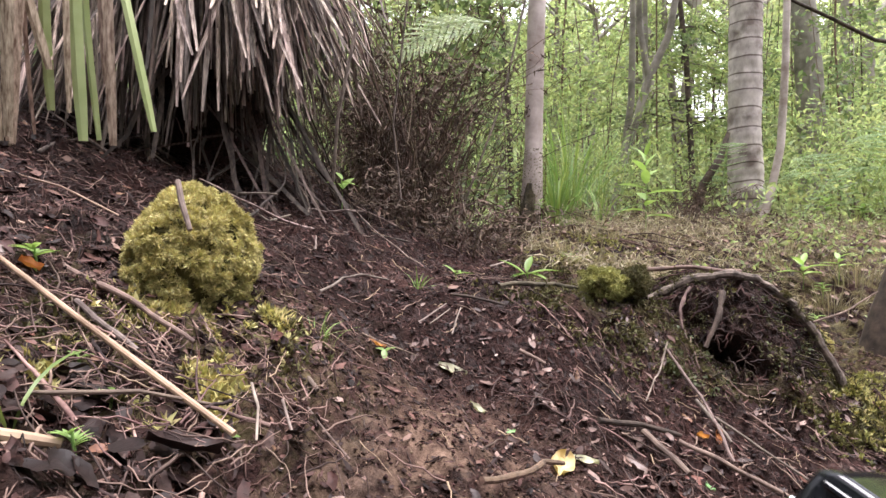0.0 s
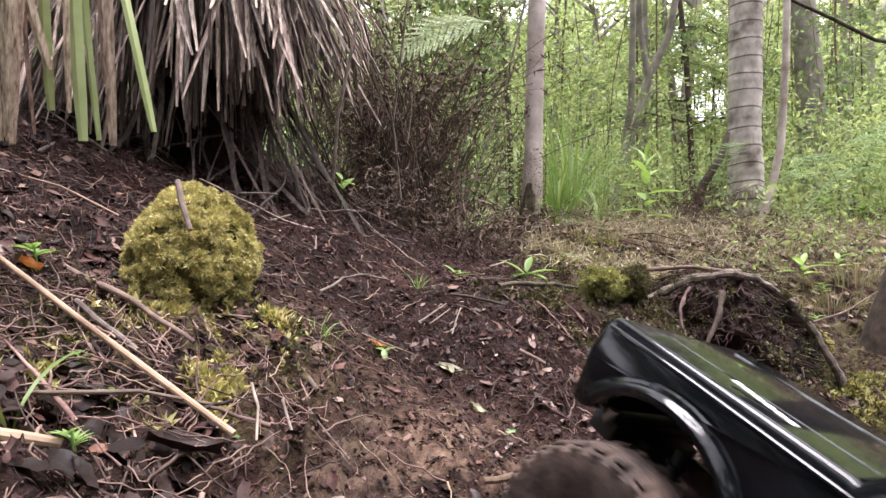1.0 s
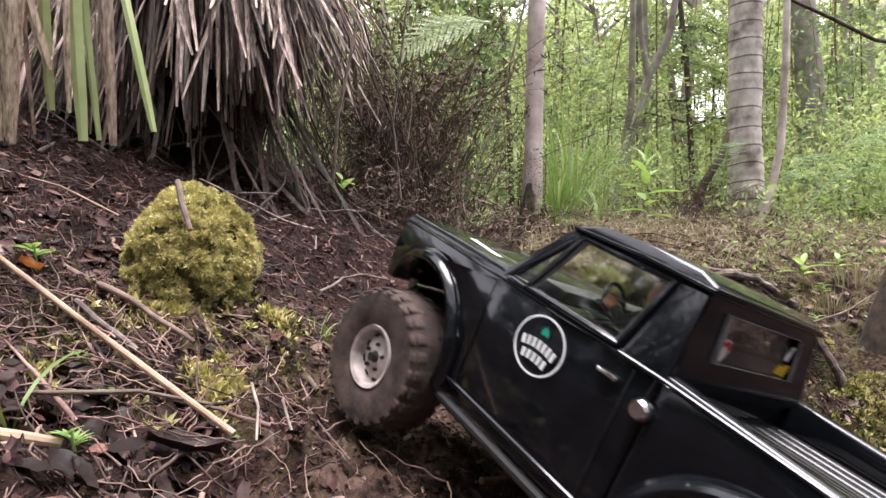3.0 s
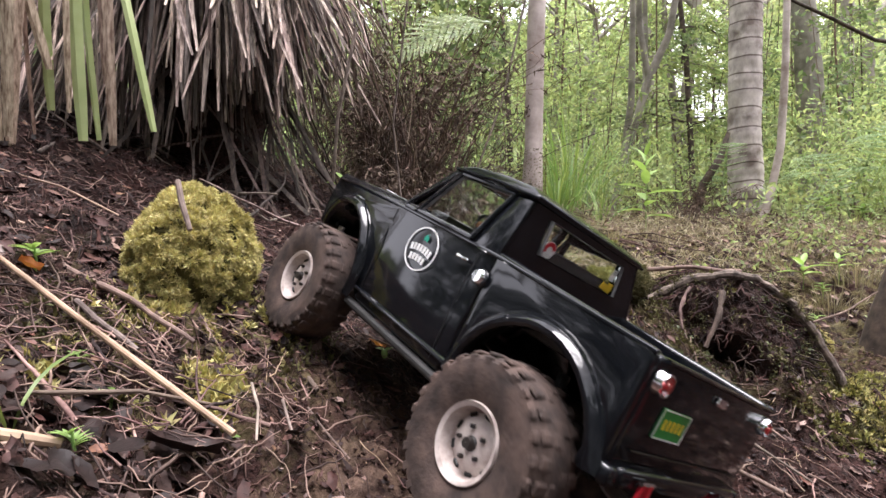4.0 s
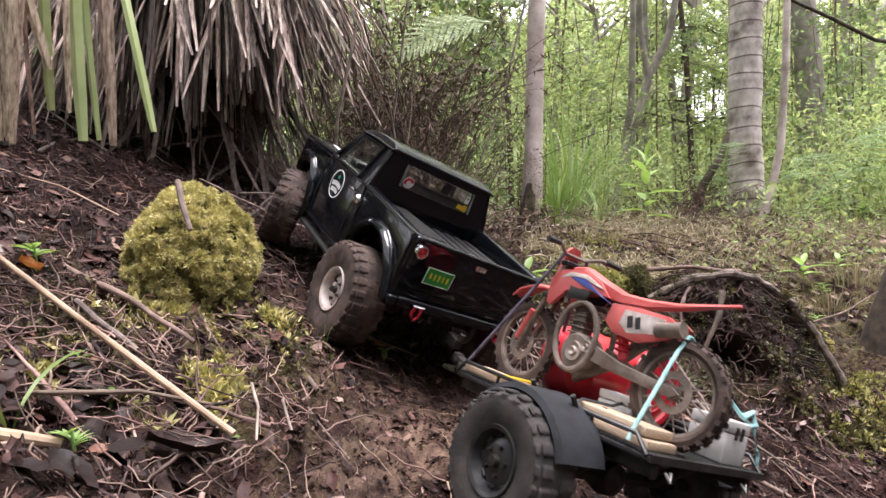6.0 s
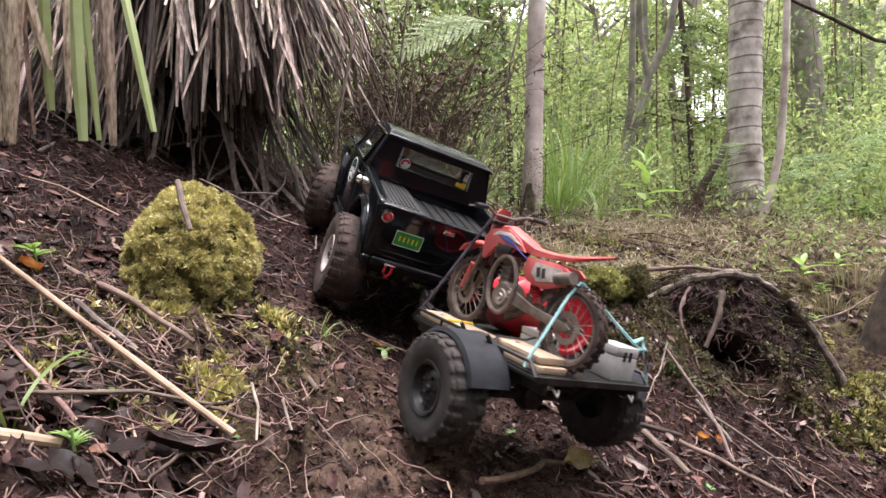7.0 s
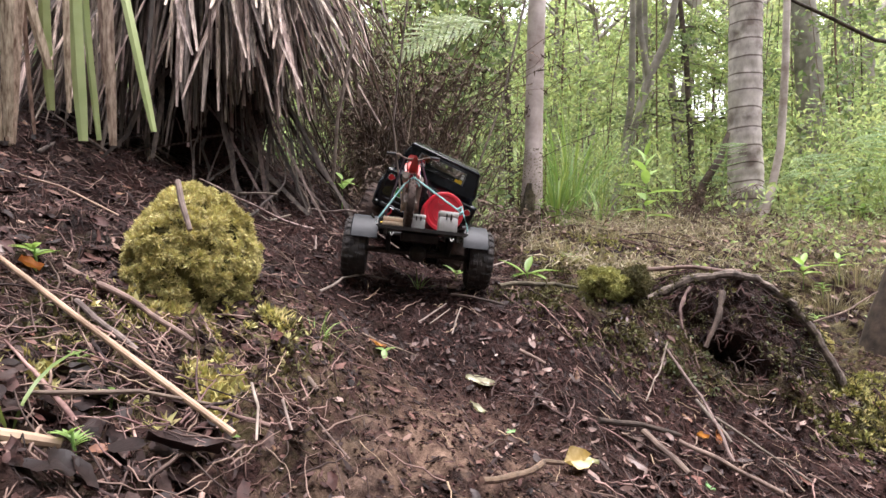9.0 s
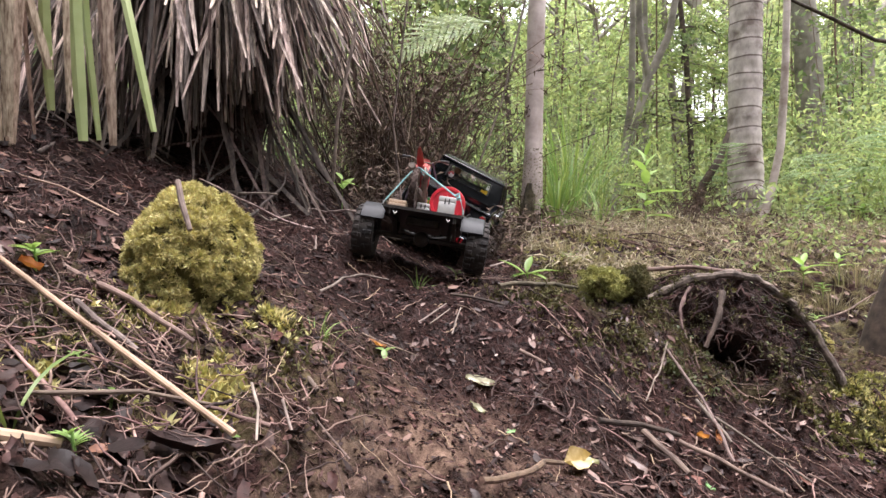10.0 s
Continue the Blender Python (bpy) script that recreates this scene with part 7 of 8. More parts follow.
def grass_clump(name, x, y, n, height, spreadr, width, material, label, droop=0.8, lean=0.5):
    z = land1(x, y)
    phi = RNG.uniform(0, 6.28, n)
    rad = RNG.uniform(0, spreadr, n)
    t = np.linspace(0, 1, 7)[None]
    h = height * RNG.uniform(0.5, 1.05, n)[:, None]
    out = lean * height * RNG.uniform(0.1, 1.0, n)[:, None] * t ** 1.8
    zz = h * (t - droop * 0.45 * t ** 3 * (out[:, -1:] / (lean * height)))
    path = np.stack([x + (rad[:, None] + out) * np.cos(phi)[:, None], y + (rad[:, None] + out) * np.sin(phi)[:, None], z - 0.01 + zz], -1)
    w = width * RNG.uniform(0.6, 1.2, n)[:, None] * np.array([0.8, 1, 1, 0.9, 0.7, 0.45, 0.08])[None]
    side = unit(np.stack([-np.sin(phi), np.cos(phi), 0 * phi], 1) + RNG.normal(0, 0.4, (n, 3)))
    if n < 140 or material is DRY_GRASS:
        return tagged(mesh_np(name, *strips(path, w, side), material), label, "grass")
    ob = thing(name, label, "grass", Matrix.Translation((x, y, z)))
    path = path - np.array([x, y, z])
    for k in range(n):
        mesh_np("blade", *strips(path[k:k + 1], w[k:k + 1], side[k:k + 1]), material, parent=ob)
    return ob


grass_clump("grass_clump", 0.43, 2.20, 70, 0.40, 0.05, 0.0075, GRASS_GREEN, "bright green grass clump behind the slim tree", 0.9, 0.45)
grass_clump("grass_clump", 0.62, 2.85, 75, 0.90, 0.13, 0.0075, GRASS_GREEN, "tall sparse green grass clump behind the slim tree", 1.0, 0.55)
grass_clump("grass_clump", 0.90, 3.6, 55, 1.00, 0.24, 0.0075, FERN_GREEN, "tall pale green grass clump under the trees", 1.0, 0.6)
grass_clump("grass_clump", 2.50, 3.0, 120, 0.55, 0.15, 0.008, GRASS_GREEN, "green grass clump in the undergrowth", 0.9, 0.6)
for x, y, h in ((0.90, 1.62, 0.07), (1.12, 1.66, 0.09), (1.25, 1.75, 0.11), (1.05, 2.45, 0.10), (1.30, 2.55, 0.12), (1.9, 2.7, 0.15), (1.55, 2.2, 0.12), (1.15, 1.95, 0.10), (2.2, 2.4, 0.2), (0.60, 1.95, 0.07), (1.9, 2.1, 0.18), (1.45, 1.75, 0.12), (2.4, 3.4, 0.2), (1.0, 3.0, 0.13), (0.45, 1.85, 0.08), (1.7, 1.85, 0.14)):
    grass_clump("dry_grass_tuft", x, y, 110, h, 0.15, 0.0022, DRY_GRASS, "fine dry straw-coloured grass tuft", 1.0, 0.9)


FERN_PALE = leaf_mat("pale_fern", (0.36, 0.44, 0.31), (0.52, 0.59, 0.47), 0.4, 20, 0.4, 0.2)


def fern_frond(name, base, tip, rise, width, pinnae, material, label):
    """One fern frond: a bowed rib with toothed leaflets on both sides."""
    base, tip = np.array(base, float), np.array(tip, float)
    t = np.linspace(0, 1, 24)
    rib = base + (tip - base) * t[:, None]
    rib[:, 2] += rise * np.sin(np.pi * t)
    d = unit(np.gradient(rib, axis=0))
    sd = unit(np.cross(d, np.array([0, 0, 1.0])))
    out = [rods(rib[None], np.linspace(0.004, 0.0008, 24)[None], 5)]
    tt = np.linspace(0.10, 0.99, pinnae)
    P = np.stack([np.interp(tt, t, rib[:, k]) for k in range(3)], 1)
    D = unit(np.stack([np.interp(tt, t, d[:, k]) for k in range(3)], 1))
    S = unit(np.stack([np.interp(tt, t, sd[:, k]) for k in range(3)], 1))
    L = width * np.sin(np.pi * np.clip(tt, 0.02, 1) ** 0.75) ** 0.8
    for s in (-1, 1):
        ax = unit(S * s + D * 0.45 + np.array([0, 0, -0.18]))
        m = 18
        u = np.linspace(0.03, 0.97, m)
        q = (P[:, None] + ax[:, None] * (L[:, None] * u[None])[..., None]).reshape(-1, 3)
        for e in (-1, 1):
            lf = unit(np.repeat(np.cross(ax, np.array([0, 0, 1.0])), m, 0) * e + np.repeat(ax, m, 0) * 0.6)
            out.append(leaf_quads(q, lf, np.repeat(L, m) * 0.17 * np.tile(1.1 - 0.85 * u, len(L)) + 0.001, np.repeat(L, m) * 0.058 + 0.0008, 0.15))
    return tagged(mesh_np(name, *join(out), material), label, "fern")


fern_frond("fern_frond", (0.125, 1.50, 0.885), (-0.150, 1.56, 0.80), 0.045, 0.115, 13, FERN_PALE, "pale green fern frond reaching over the track")
fern_frond("fern_frond", (-0.15, 2.2, 1.30), (0.30, 2.0, 1.15), 0.06, 0.16, 30, FERN_GREEN, "pale green tree fern frond overhead")
fern_frond("fern_frond", (0.0, 2.5, 1.55), (0.62, 2.3, 1.30), 0.08, 0.2, 30, FERN_GREEN, "pale green tree fern frond overhead")
for k in range(26):
    rnd = random.Random(400 + k)
    x, y = rnd.uniform(1.5, 2.9), rnd.uniform(2.2, 3.3)
    z = land1(x, y)
    a = rnd.uniform(0, 6.28)
    fern_frond("fern_frond", (x, y, z + 0.05), (x + 0.5 * math.cos(a), y + 0.35 * math.sin(a), z + rnd.uniform(0.15, 0.45)), 0.18, 0.10, 18, FERN_GREEN if k % 3 else LEAF_FAR, "green fern frond in the undergrowth")


def bramble(name, n, x0, x1, y0, y1, z0, z1, label, r=0.0022, leaflets=6):
    """A tangle of arching dead stems with dried leaflets."""
    x, y = RNG.uniform(x0, x1, n), RNG.uniform(y0, y1, n)
    z = land(x, y)
    t = np.linspace(0, 1, 8)[None]
    a = RNG.uniform(0, 6.28, n)
    reach = RNG.uniform(0.05, 0.45, n)[:, None]
    h = RNG.uniform(z0, z1, n)[:, None]
    px = x[:, None] + reach * np.cos(a)[:, None] * t ** 1.3 + RNG.normal(0, 0.012, (n, 8))
    py = y[:, None] + reach * np.sin(a)[:, None] * t ** 1.3 * 0.6 + RNG.normal(0, 0.012, (n, 8))
    pz = z[:, None] - 0.01 + h * np.sin(t * RNG.uniform(1.3, 2.6, n)[:, None])
    path = np.stack([px, py, pz], -1)
    rad = r * RNG.uniform(0.4, 1.4, n)[:, None] * np.linspace(1, 0.35, 8)[None]
    out = [rods(path, rad)]
    q = path[:, 2:].reshape(-1, 3)
    q = np.repeat(q, leaflets, 0) + RNG.normal(0, 0.02, (len(q) * leaflets, 3))
    out.append(leaf_quads(q, unit(rand_dirs(len(q)) + np.array([0, 0, -0.5])), RNG.uniform(0.012, 0.04, len(q)), 0.006, 0.6))
    return stuff(name, join(out), BROWN_FERN, label, "undergrowth")


def dead_fan(name, x, y, n, height, spreadx, label):
    """Dead fern stems that fan up from one foot and hang over in dry brown fronds."""
    t = np.linspace(0, 1, 9)[None]
    a = RNG.normal(0, spreadx, n)[:, None]
    b = RNG.normal(0, 0.22, n)[:, None]
    h = height * RNG.uniform(0.45, 1.1, n)[:, None]
    bend = RNG.uniform(0.0, 1.1, n)[:, None] * np.sign(a)
    px = x + RNG.normal(0, 0.06, n)[:, None] + h * (np.sin(a) * t + 0.28 * bend * t ** 3)
    py = y + RNG.normal(0, 0.08, n)[:, None] + h * b * t
    pz = land1(x, y) - 0.01 + h * (np.cos(a) * t - 0.22 * np.abs(bend) * t ** 4)
    path = np.stack([px, py, pz], -1) + np.cumsum(RNG.normal(0, 0.003, (n, 9, 3)), 1) * np.array([1, 1, 0.4])
    out = [rods(path, 0.0030 * RNG.uniform(0.4, 1.4, n)[:, None] * np.linspace(1, 0.3, 9)[None])]
    k = 16
    i = RNG.uniform(4.2, 7.99, (n, k))
    lo = i.astype(int)
    q = path[np.arange(n)[:, None], lo] + (path[np.arange(n)[:, None], lo + 1] - path[np.arange(n)[:, None], lo]) * (i - lo)[..., None]
    q = q.reshape(-1, 3)
    out.append(leaf_quads(q, unit(rand_dirs(len(q)) * np.array([1, 0.7, 0.6]) + np.array([0, 0, -0.55])), RNG.uniform(0.015, 0.055, len(q)), 0.0050, 0.8))
    return stuff(name, join(out), BROWN_FERN, label, "undergrowth")


dead_fan("brown_tangle", -0.14, 1.95, 150, 0.80, 0.30, "fan of dead brown fern stems beside the tussock")
dead_fan("brown_tangle", 0.0, 2.55, 60, 0.95, 0.34, "fan of dead brown fern stems behind the track")
bramble("brown_tangle", 170, -0.35, -0.02, 1.70, 2.3, 0.10, 0.50, "tangle of dead brown fern stems beside the tussock", 0.0024, 3)
dead_fan("brown_tangle", 1.28, 3.05, 60, 0.36, 0.6, "low heap of dead brown fern by the palm")
bramble("brown_tangle", 160, -0.9, 0.0, 1.7, 2.2, 0.2, 0.9, "tangle of dead brown fern stems behind the tussock", 0.0024, 4)
bramble("low_tangle", 420, 0.3, 2.8, 2.1, 3.6, 0.04, 0.13, "low tangle of dry stems on the forest floor", 0.0016, 1)
bramble("low_tangle", 120, -0.30, 0.15, 1.45, 1.9, 0.03, 0.16, "low tangle of dry stems at the tussock's foot", 0.0018, 3)
# dangling dry stems and a thin live stem
for pts, r, nm in (([(-0.07, 1.15, 0.80), (-0.10, 1.16, 0.55), (-0.085, 1.18, 0.40)], 0.0022, "hanging_stem"), ([(-0.165, 1.10, 0.72), (-0.20, 1.1, 0.55), (-0.212, 1.12, 0.43)], 0.0032, "hanging_stem"), ([(0.28, 1.95, 1.15), (0.20, 1.95, 0.80), (0.06, 1.9, 0.42)], 0.004, "dry_vine")):
    bm = BM()
    tube(bm, pts, r, 6)
    tagged(part(nm, bm, STICK_GREY), "thin dry stem hanging beside the tussock" if nm == "hanging_stem" else "thin dark stem leaning behind the track", "stem")
bm = BM()
tube(bm, [(1.78, 3.0, 1.60), (2.0, 3.0, 1.50), (2.25, 3.02, 1.39), (2.75, 3.05, 1.33)], [0.008, 0.009, 0.010, 0.011], 8)
tagged(part("bare_branch", bm, BARK_DARK), "thin bare branch reaching across the forest edge", "branch")
bm = BM()
tube(bm, [(1.36, 3.2, 0.40), (1.44, 3.2, 0.66), (1.53, 3.2, 0.80), (1.60, 3.25, 0.95)], [0.026, 0.024, 0.02, 0.012], 8)
tagged(part("dead_branch", bm, BARK_DARK), "crooked dead brown branch leaning by the palm", "branch")


def seedling(x, y, leaves, label, stem=0.02, name="seedling", material=None, lift=0.0, low=0.55):
    """A small plant: leaves as (heading degrees, rise degrees, length, width)."""
    z = land1(x, y) - 0.002 + lift
    ob = thing(name, label, "plant", Matrix.Translation((x, y, z)))
    bm = BM()
    tube(bm, [(0, 0, -0.01), (0.002, 0, stem * 0.5), (0, 0.001, stem)], [0.0016, 0.0013, 0.0009], 6)
    part("stem", bm, SHRUB_GREEN, ob)
    for i, (hd, rise, ln, w) in enumerate(leaves):
        bm = BM()
        d = Vector((math.cos(radians(hd)) * math.cos(radians(rise)), math.sin(radians(hd)) * math.cos(radians(rise)), math.sin(radians(rise))))
        s = d.cross(Vector((0, 0, 1))).normalized()
        u = s.cross(d)
        c0 = Vector((0, 0, stem * (low + (1 - low) * (i + 1) / len(leaves))))
        rows = []
        for k in range(8):
            t = k / 7
            ww = w * math.sin(math.pi * min(0.985, 0.06 + 0.93 * t) ** 0.85) / 2
            c = c0 + d * ln * t - Vector((0, 0, 1)) * ln * 0.22 * t * t
            rows.append([bm.verts.new(c - s * ww + u * ww * 0.3), bm.verts.new(c), bm.verts.new(c + s * ww + u * ww * 0.3)])
        for a, b in zip(rows, rows[1:]):
            bm.faces.new((a[0], a[1], b[1], b[0]))
            bm.faces.new((a[1], a[2], b[2], b[1]))
        part("leaf", bm, material or SHRUB_GREEN, ob)
    return ob


seedling(-0.236, 1.35, [(50, 48, 0.062, 0.034), (175, 25, 0.045, 0.030), (-25, 0, 0.045, 0.018), (150, 50, 0.035, 0.018)], "small bright green seedling at the tussock's foot", 0.075, material=BRIGHT_LEAF)
seedling(0.1634, 1.1322, [(165, 40, 0.075, 0.020), (5, 18, 0.075, 0.020), (200, -5, 0.045, 0.022), (-30, -8, 0.050, 0.020), (60, 55, 0.05, 0.016)], "bright green lance-leaved seedling on the bank's edge", 0.024)
seedling(0.0216, 1.0373, [(10, 15, 0.035, 0.014), (150, 40, 0.035, 0.010), (-60, 10, 0.02, 0.012)], "tiny green seedling in the mud", 0.018)
seedling(-0.0729, 0.7154, [(20, 30, 0.018, 0.012), (160, 25, 0.014, 0.010), (-80, -40, 0.014, 0.008)], "tiny green seedling in the mud", 0.012)
seedling(-0.391, 0.554, [(a, 25, 0.024, 0.007) for a in range(0, 360, 40)], "small green sprig among the litter", 0.022)
seedling(-0.231, 0.3599, [(a, 35 + 10 * (a % 3), 0.016, 0.003) for a in range(0, 360, 24)], "small feathery green sprig among the litter", 0.024)
seedling(-0.1755, 0.4686, [(30, 10, 0.012, 0.014), (200, -30, 0.016, 0.016)], "tiny round-leaved green seedling", 0.010)
seedling(-0.262, 0.455, [(10, 20, 0.016, 0.012), (140, 20, 0.014, 0.012), (260, 20, 0.012, 0.010)], "tiny pale green seedling in moss", 0.012)
seedling(-0.30, 0.475, [(10, 20, 0.016, 0.010), (140, 20, 0.014, 0.010)], "tiny pale green seedling in moss", 0.014)
shr = [(20, 12, 0.135, 0.042), (190, 10, 0.125, 0.042), (280, 20, 0.095, 0.036), (95, 35, 0.10, 0.036), (345, 15, 0.140, 0.044), (165, 22, 0.115, 0.042), (250, 45, 0.090, 0.034),
       (30, 32, 0.115, 0.036), (205, 42, 0.095, 0.034), (10, 55, 0.090, 0.030), (130, 60, 0.080, 0.028), (290, 66, 0.070, 0.022)]
seedling(0.745, 2.13, shr, "bright green broad-leaved shrub in the undergrowth", 0.29, "leafy_shrub", material=BRIGHT_LEAF, low=0.15)
for x, y, h, k in ((1.62, 2.45, 0.16, 10), (1.85, 2.55, 0.12, 8), (0.33, 1.95, 0.10, 9), (2.3, 2.9, 0.3, 14), (0.31, 1.42, 0.03, 6), (0.90, 1.50, 0.05, 8), (0.99, 1.54, 0.04, 7), (1.10, 1.68, 0.06, 8), (0.76, 1.72, 0.05, 7)):
    seedling(x, y, [(137.5 * i, 20, 0.07 if y > 2 else 0.03, 0.026 if y > 2 else 0.012) for i in range(k)], "fresh green leafy seedling in the undergrowth", h)
seedling(1.075, 1.73, [(20, 15, 0.085, 0.026), (165, 12, 0.080, 0.024), (250, 25, 0.065, 0.024), (330, 20, 0.080, 0.024), (100, 40, 0.06, 0.02), (200, 35, 0.070, 0.022), (45, 50, 0.055, 0.018)], "bright lance-leaved seedling behind the stump", 0.085, material=BRIGHT_LEAF, low=0.5)
seedling(1.195, 1.75, [(15, 15, 0.060, 0.018), (170, 15, 0.055, 0.018), (265, 25, 0.045, 0.016), (70, 45, 0.045, 0.016), (320, 30, 0.05, 0.016)], "small bright seedling behind the stump", 0.075, material=BRIGHT_LEAF)
grass_clump("grass_tuft", -0.043, 0.995, 9, 0.055, 0.006, 0.0028, GRASS_GREEN, "tiny green grass tuft in the mud", 0.8, 0.8)
grass_clump("grass_tuft", -0.27, 0.36, 4, 0.09, 0.004, 0.0036, GRASS_GREEN, "few green grass blades among the litter", 0.9, 0.9)
grass_clump("grass_tuft", -0.145, 0.66, 22, 0.05, 0.03, 0.0012, GRASS_GREEN, "wispy green grass at the moss's edge", 1.0, 1.0)
grass_clump("grass_tuft", 0.60, 2.2, 16, 0.40, 0.02, 0.006, GRASS_GREEN, "arching pale grass blades", 1.3, 0.7)


# ---- litter on the ground ----
def stick(pts, r, material, label, lift=0.3, taper=0.7, name="stick", category="stick"):
    """A bent stick lying on the land through (x, y) or (x, y, height over it) points."""
    fine = []
    P = [(p[0], p[1], p[2] if len(p) > 2 else 0.0) for p in pts]
    for a, b in zip(P, P[1:]):
        for i in range(6):
            t = i / 6
            fine.append(tuple(a[k] + (b[k] - a[k]) * t for k in range(3)))
    fine.append(P[-1])
    raw = [Vector((x, y, float(land_smooth(np.array(x), np.array(y))) + 0.006 + r * lift + h)) for x, y, h in fine]
    out = [q + Vector((noise.noise(q * 25), noise.noise(q * 25 + Vector((3, 7, 1))), 0.6 * noise.noise(q * 25 + Vector((8, 2, 5))))) * r * (0.25 if material is STICK_PALE else 0.9) for q in raw]
    bm = BM()
    k = len(out)
    tube(bm, out, [r * (1 - (1 - taper) * i / k) * (0.92 + 0.16 * noise.noise(Vector((i * 1.3, r * 99, 0)))) for i in range(k)], 9)
    return tagged(part(name, bm, material), label, category, "sticks on the forest floor")


stick([(-0.45, 0.549, 0.010), (-0.1521, 0.4234, 0.006)], 0.0029, STICK_PALE, "long straw-coloured dry reed lying on the litter", taper=0.95)
stick([(-0.385, 0.585), (-0.30, 0.556, 0.008), (-0.2325, 0.5429)], 0.0036, STICK_BROWN, "brown dry stick lying by the moss cushion")
stick([(-0.62, 0.75, 0.01), (-0.569, 0.744, 0.008), (-0.50, 0.76, 0.012), (-0.432, 0.772)], 0.0017, STICK_PALE, "thin pale stem on the bank")
stick([(-0.275, 0.385, 0.003), (-0.2199, 0.4198, 0.012), (-0.1796, 0.4608)], 0.0020, STICK_BROWN, "thin brown twig on the leaf litter")
stick([(-0.1465, 0.5671), (-0.1146, 0.5342)], 0.0032, STICK_BROWN, "short broken brown stick")
stick([(-0.1659, 0.5007, 0.006), (-0.1489, 0.4666, 0.008), (-0.1397, 0.4341)], 0.0015, STICK_GREY, "thin pale twig standing out of the litter")
stick([(-0.1374, 0.4961, 0.004), (-0.117, 0.4541)], 0.0015, STICK_GREY, "thin pale twig on the litter")
stick([(-0.1178, 0.5045), (-0.0708, 0.4436)], 0.0013, STICK_BROWN, "thin dark twig on the litter")
stick([(0.357, 0.924, 0.014), (0.383, 0.86, 0.012), (0.358, 0.71, 0.0)], 0.0028, STICK_DULL, "grey dead branch fallen from the bank")
stick([(0.362, 0.935, 0.012), (0.318, 0.87, 0.014), (0.2809, 0.8038)], 0.0017, STICK_DULL, "grey dead twig fallen from the bank")
stick([(0.1839, 0.684), (0.2484, 0.7232, 0.006), (0.3089, 0.7437)], 0.0042, BARK_DARK, "dark damp stick at the track's edge")
stick([(0.248, 0.7143), (0.2745, 0.6464)], 0.0050, STICK_BROWN, "thick brown stick at the track's edge")
stick([(0.2947, 0.7253), (0.34, 0.69, 0.004), (0.395, 0.66)], 0.0036, STICK_BROWN, "brown stick at the track's edge")
stick([(0.375, 0.80, 0.01), (0.42, 0.75, 0.006), (0.46, 0.715)], 0.0022, STICK_DULL, "grey stick at the track's edge")
stick([(0.365, 0.835, 0.012), (0.378, 0.76)], 0.0030, STICK_GREY, "short grey stick at the bank's foot")
stick([(0.46, 0.87, 0.008), (0.48, 0.81, 0.004)], 0.0018, STICK_BROWN, "thin twig at the bank's foot")
stick([(-0.1729, 0.8095), (-0.1538, 0.882, 0.006), (-0.1257, 0.9252, 0.004), (-0.0893, 0.9523)], 0.0022, STICK_GREY, "thin curved root across the mud", name="root")
stick([(0.013, 0.8056), (0.0259, 0.8618, 0.006)], 0.0014, STICK_GREY, "thin twig in the mud")
stick([(-0.035, 0.8091), (0.005, 0.871, 0.004)], 0.0016, STICK_GREY, "thin pale twig in the mud")
stick([(-0.02, 0.8123), (0.01, 0.8581, 0.003)], 0.0012, STICK_GREY, "thin pale twig in the mud")
stick([(0.0138, 0.9099), (0.0497, 0.8987, 0.004), (0.0947, 0.8922)], 0.0030, BARK_DARK, "dark stick on the bank's edge")
stick([(-0.102, 0.7279), (-0.031, 0.7294)], 0.0014, STICK_BROWN, "thin twig in the mud")
stick([(0.1068, 0.8045), (0.1395, 0.7914)], 0.0034, STICK_BROWN, "short reddish-brown stick in the mud")
stick([(0.0323, 0.4719), (0.0714, 0.5142, 0.004), (0.0964, 0.5544, 0.003), (0.1202, 0.5693)], 0.0036, CLAY_CLOD, "clay-coated root at the track's edge", name="root")
stick([(-0.30, 0.33), (-0.234, 0.356)], 0.0050, STICK_PALE, "broken pale stick end among the litter")
stick([(0.76, 1.30, 0.06), (0.92, 1.33, 0.10), (1.08, 1.42, 0.14)], 0.0028, STICK_BROWN, "thin vine reaching to the dark trunk")
stick([(-0.330, 0.52, 0.004), (-0.26, 0.49)], 0.0034, STICK_GREY, "weathered pale grey stick on the litter")
stick([(-0.50, 0.625), (-0.463, 0.642)], 0.0040, STICK_PALE, "short pale stick end on the bank")
stick([(-0.30, 1.0, 0.004), (-0.2819, 1.0681, 0.01)], 0.0024, STICK_GREY, "grey stick by the tussock")
stick([(-0.335, 1.02, 0.004), (-0.30, 1.0, 0.004)], 0.0020, STICK_GREY, "grey stick by the tussock")
stick([(0.10, 1.25, 0.01), (0.17, 1.38, 0.02)], 0.0030, STICK_GREY, "pale stick on the bank's top")
stick([(0.0963, 0.9633, 0.0), (0.1559, 0.9936, 0.008), (0.1992, 1.0409, 0.016), (0.2449, 1.0497, 0.010)], 0.0050, BARK_MOSSY, "mossy root on the bank's edge", name="root")
bm = BM()
tube(bm, [(-0.280, 0.612, 0.372), (-0.271, 0.600, 0.350), (-0.2566, 0.588, 0.319)], [0.0030, 0.0034, 0.0026], 8)
tagged(part("stick", bm, STICK_DULL), "split grey-brown stick stuck in the moss cushion", "stick", "sticks on the forest floor")


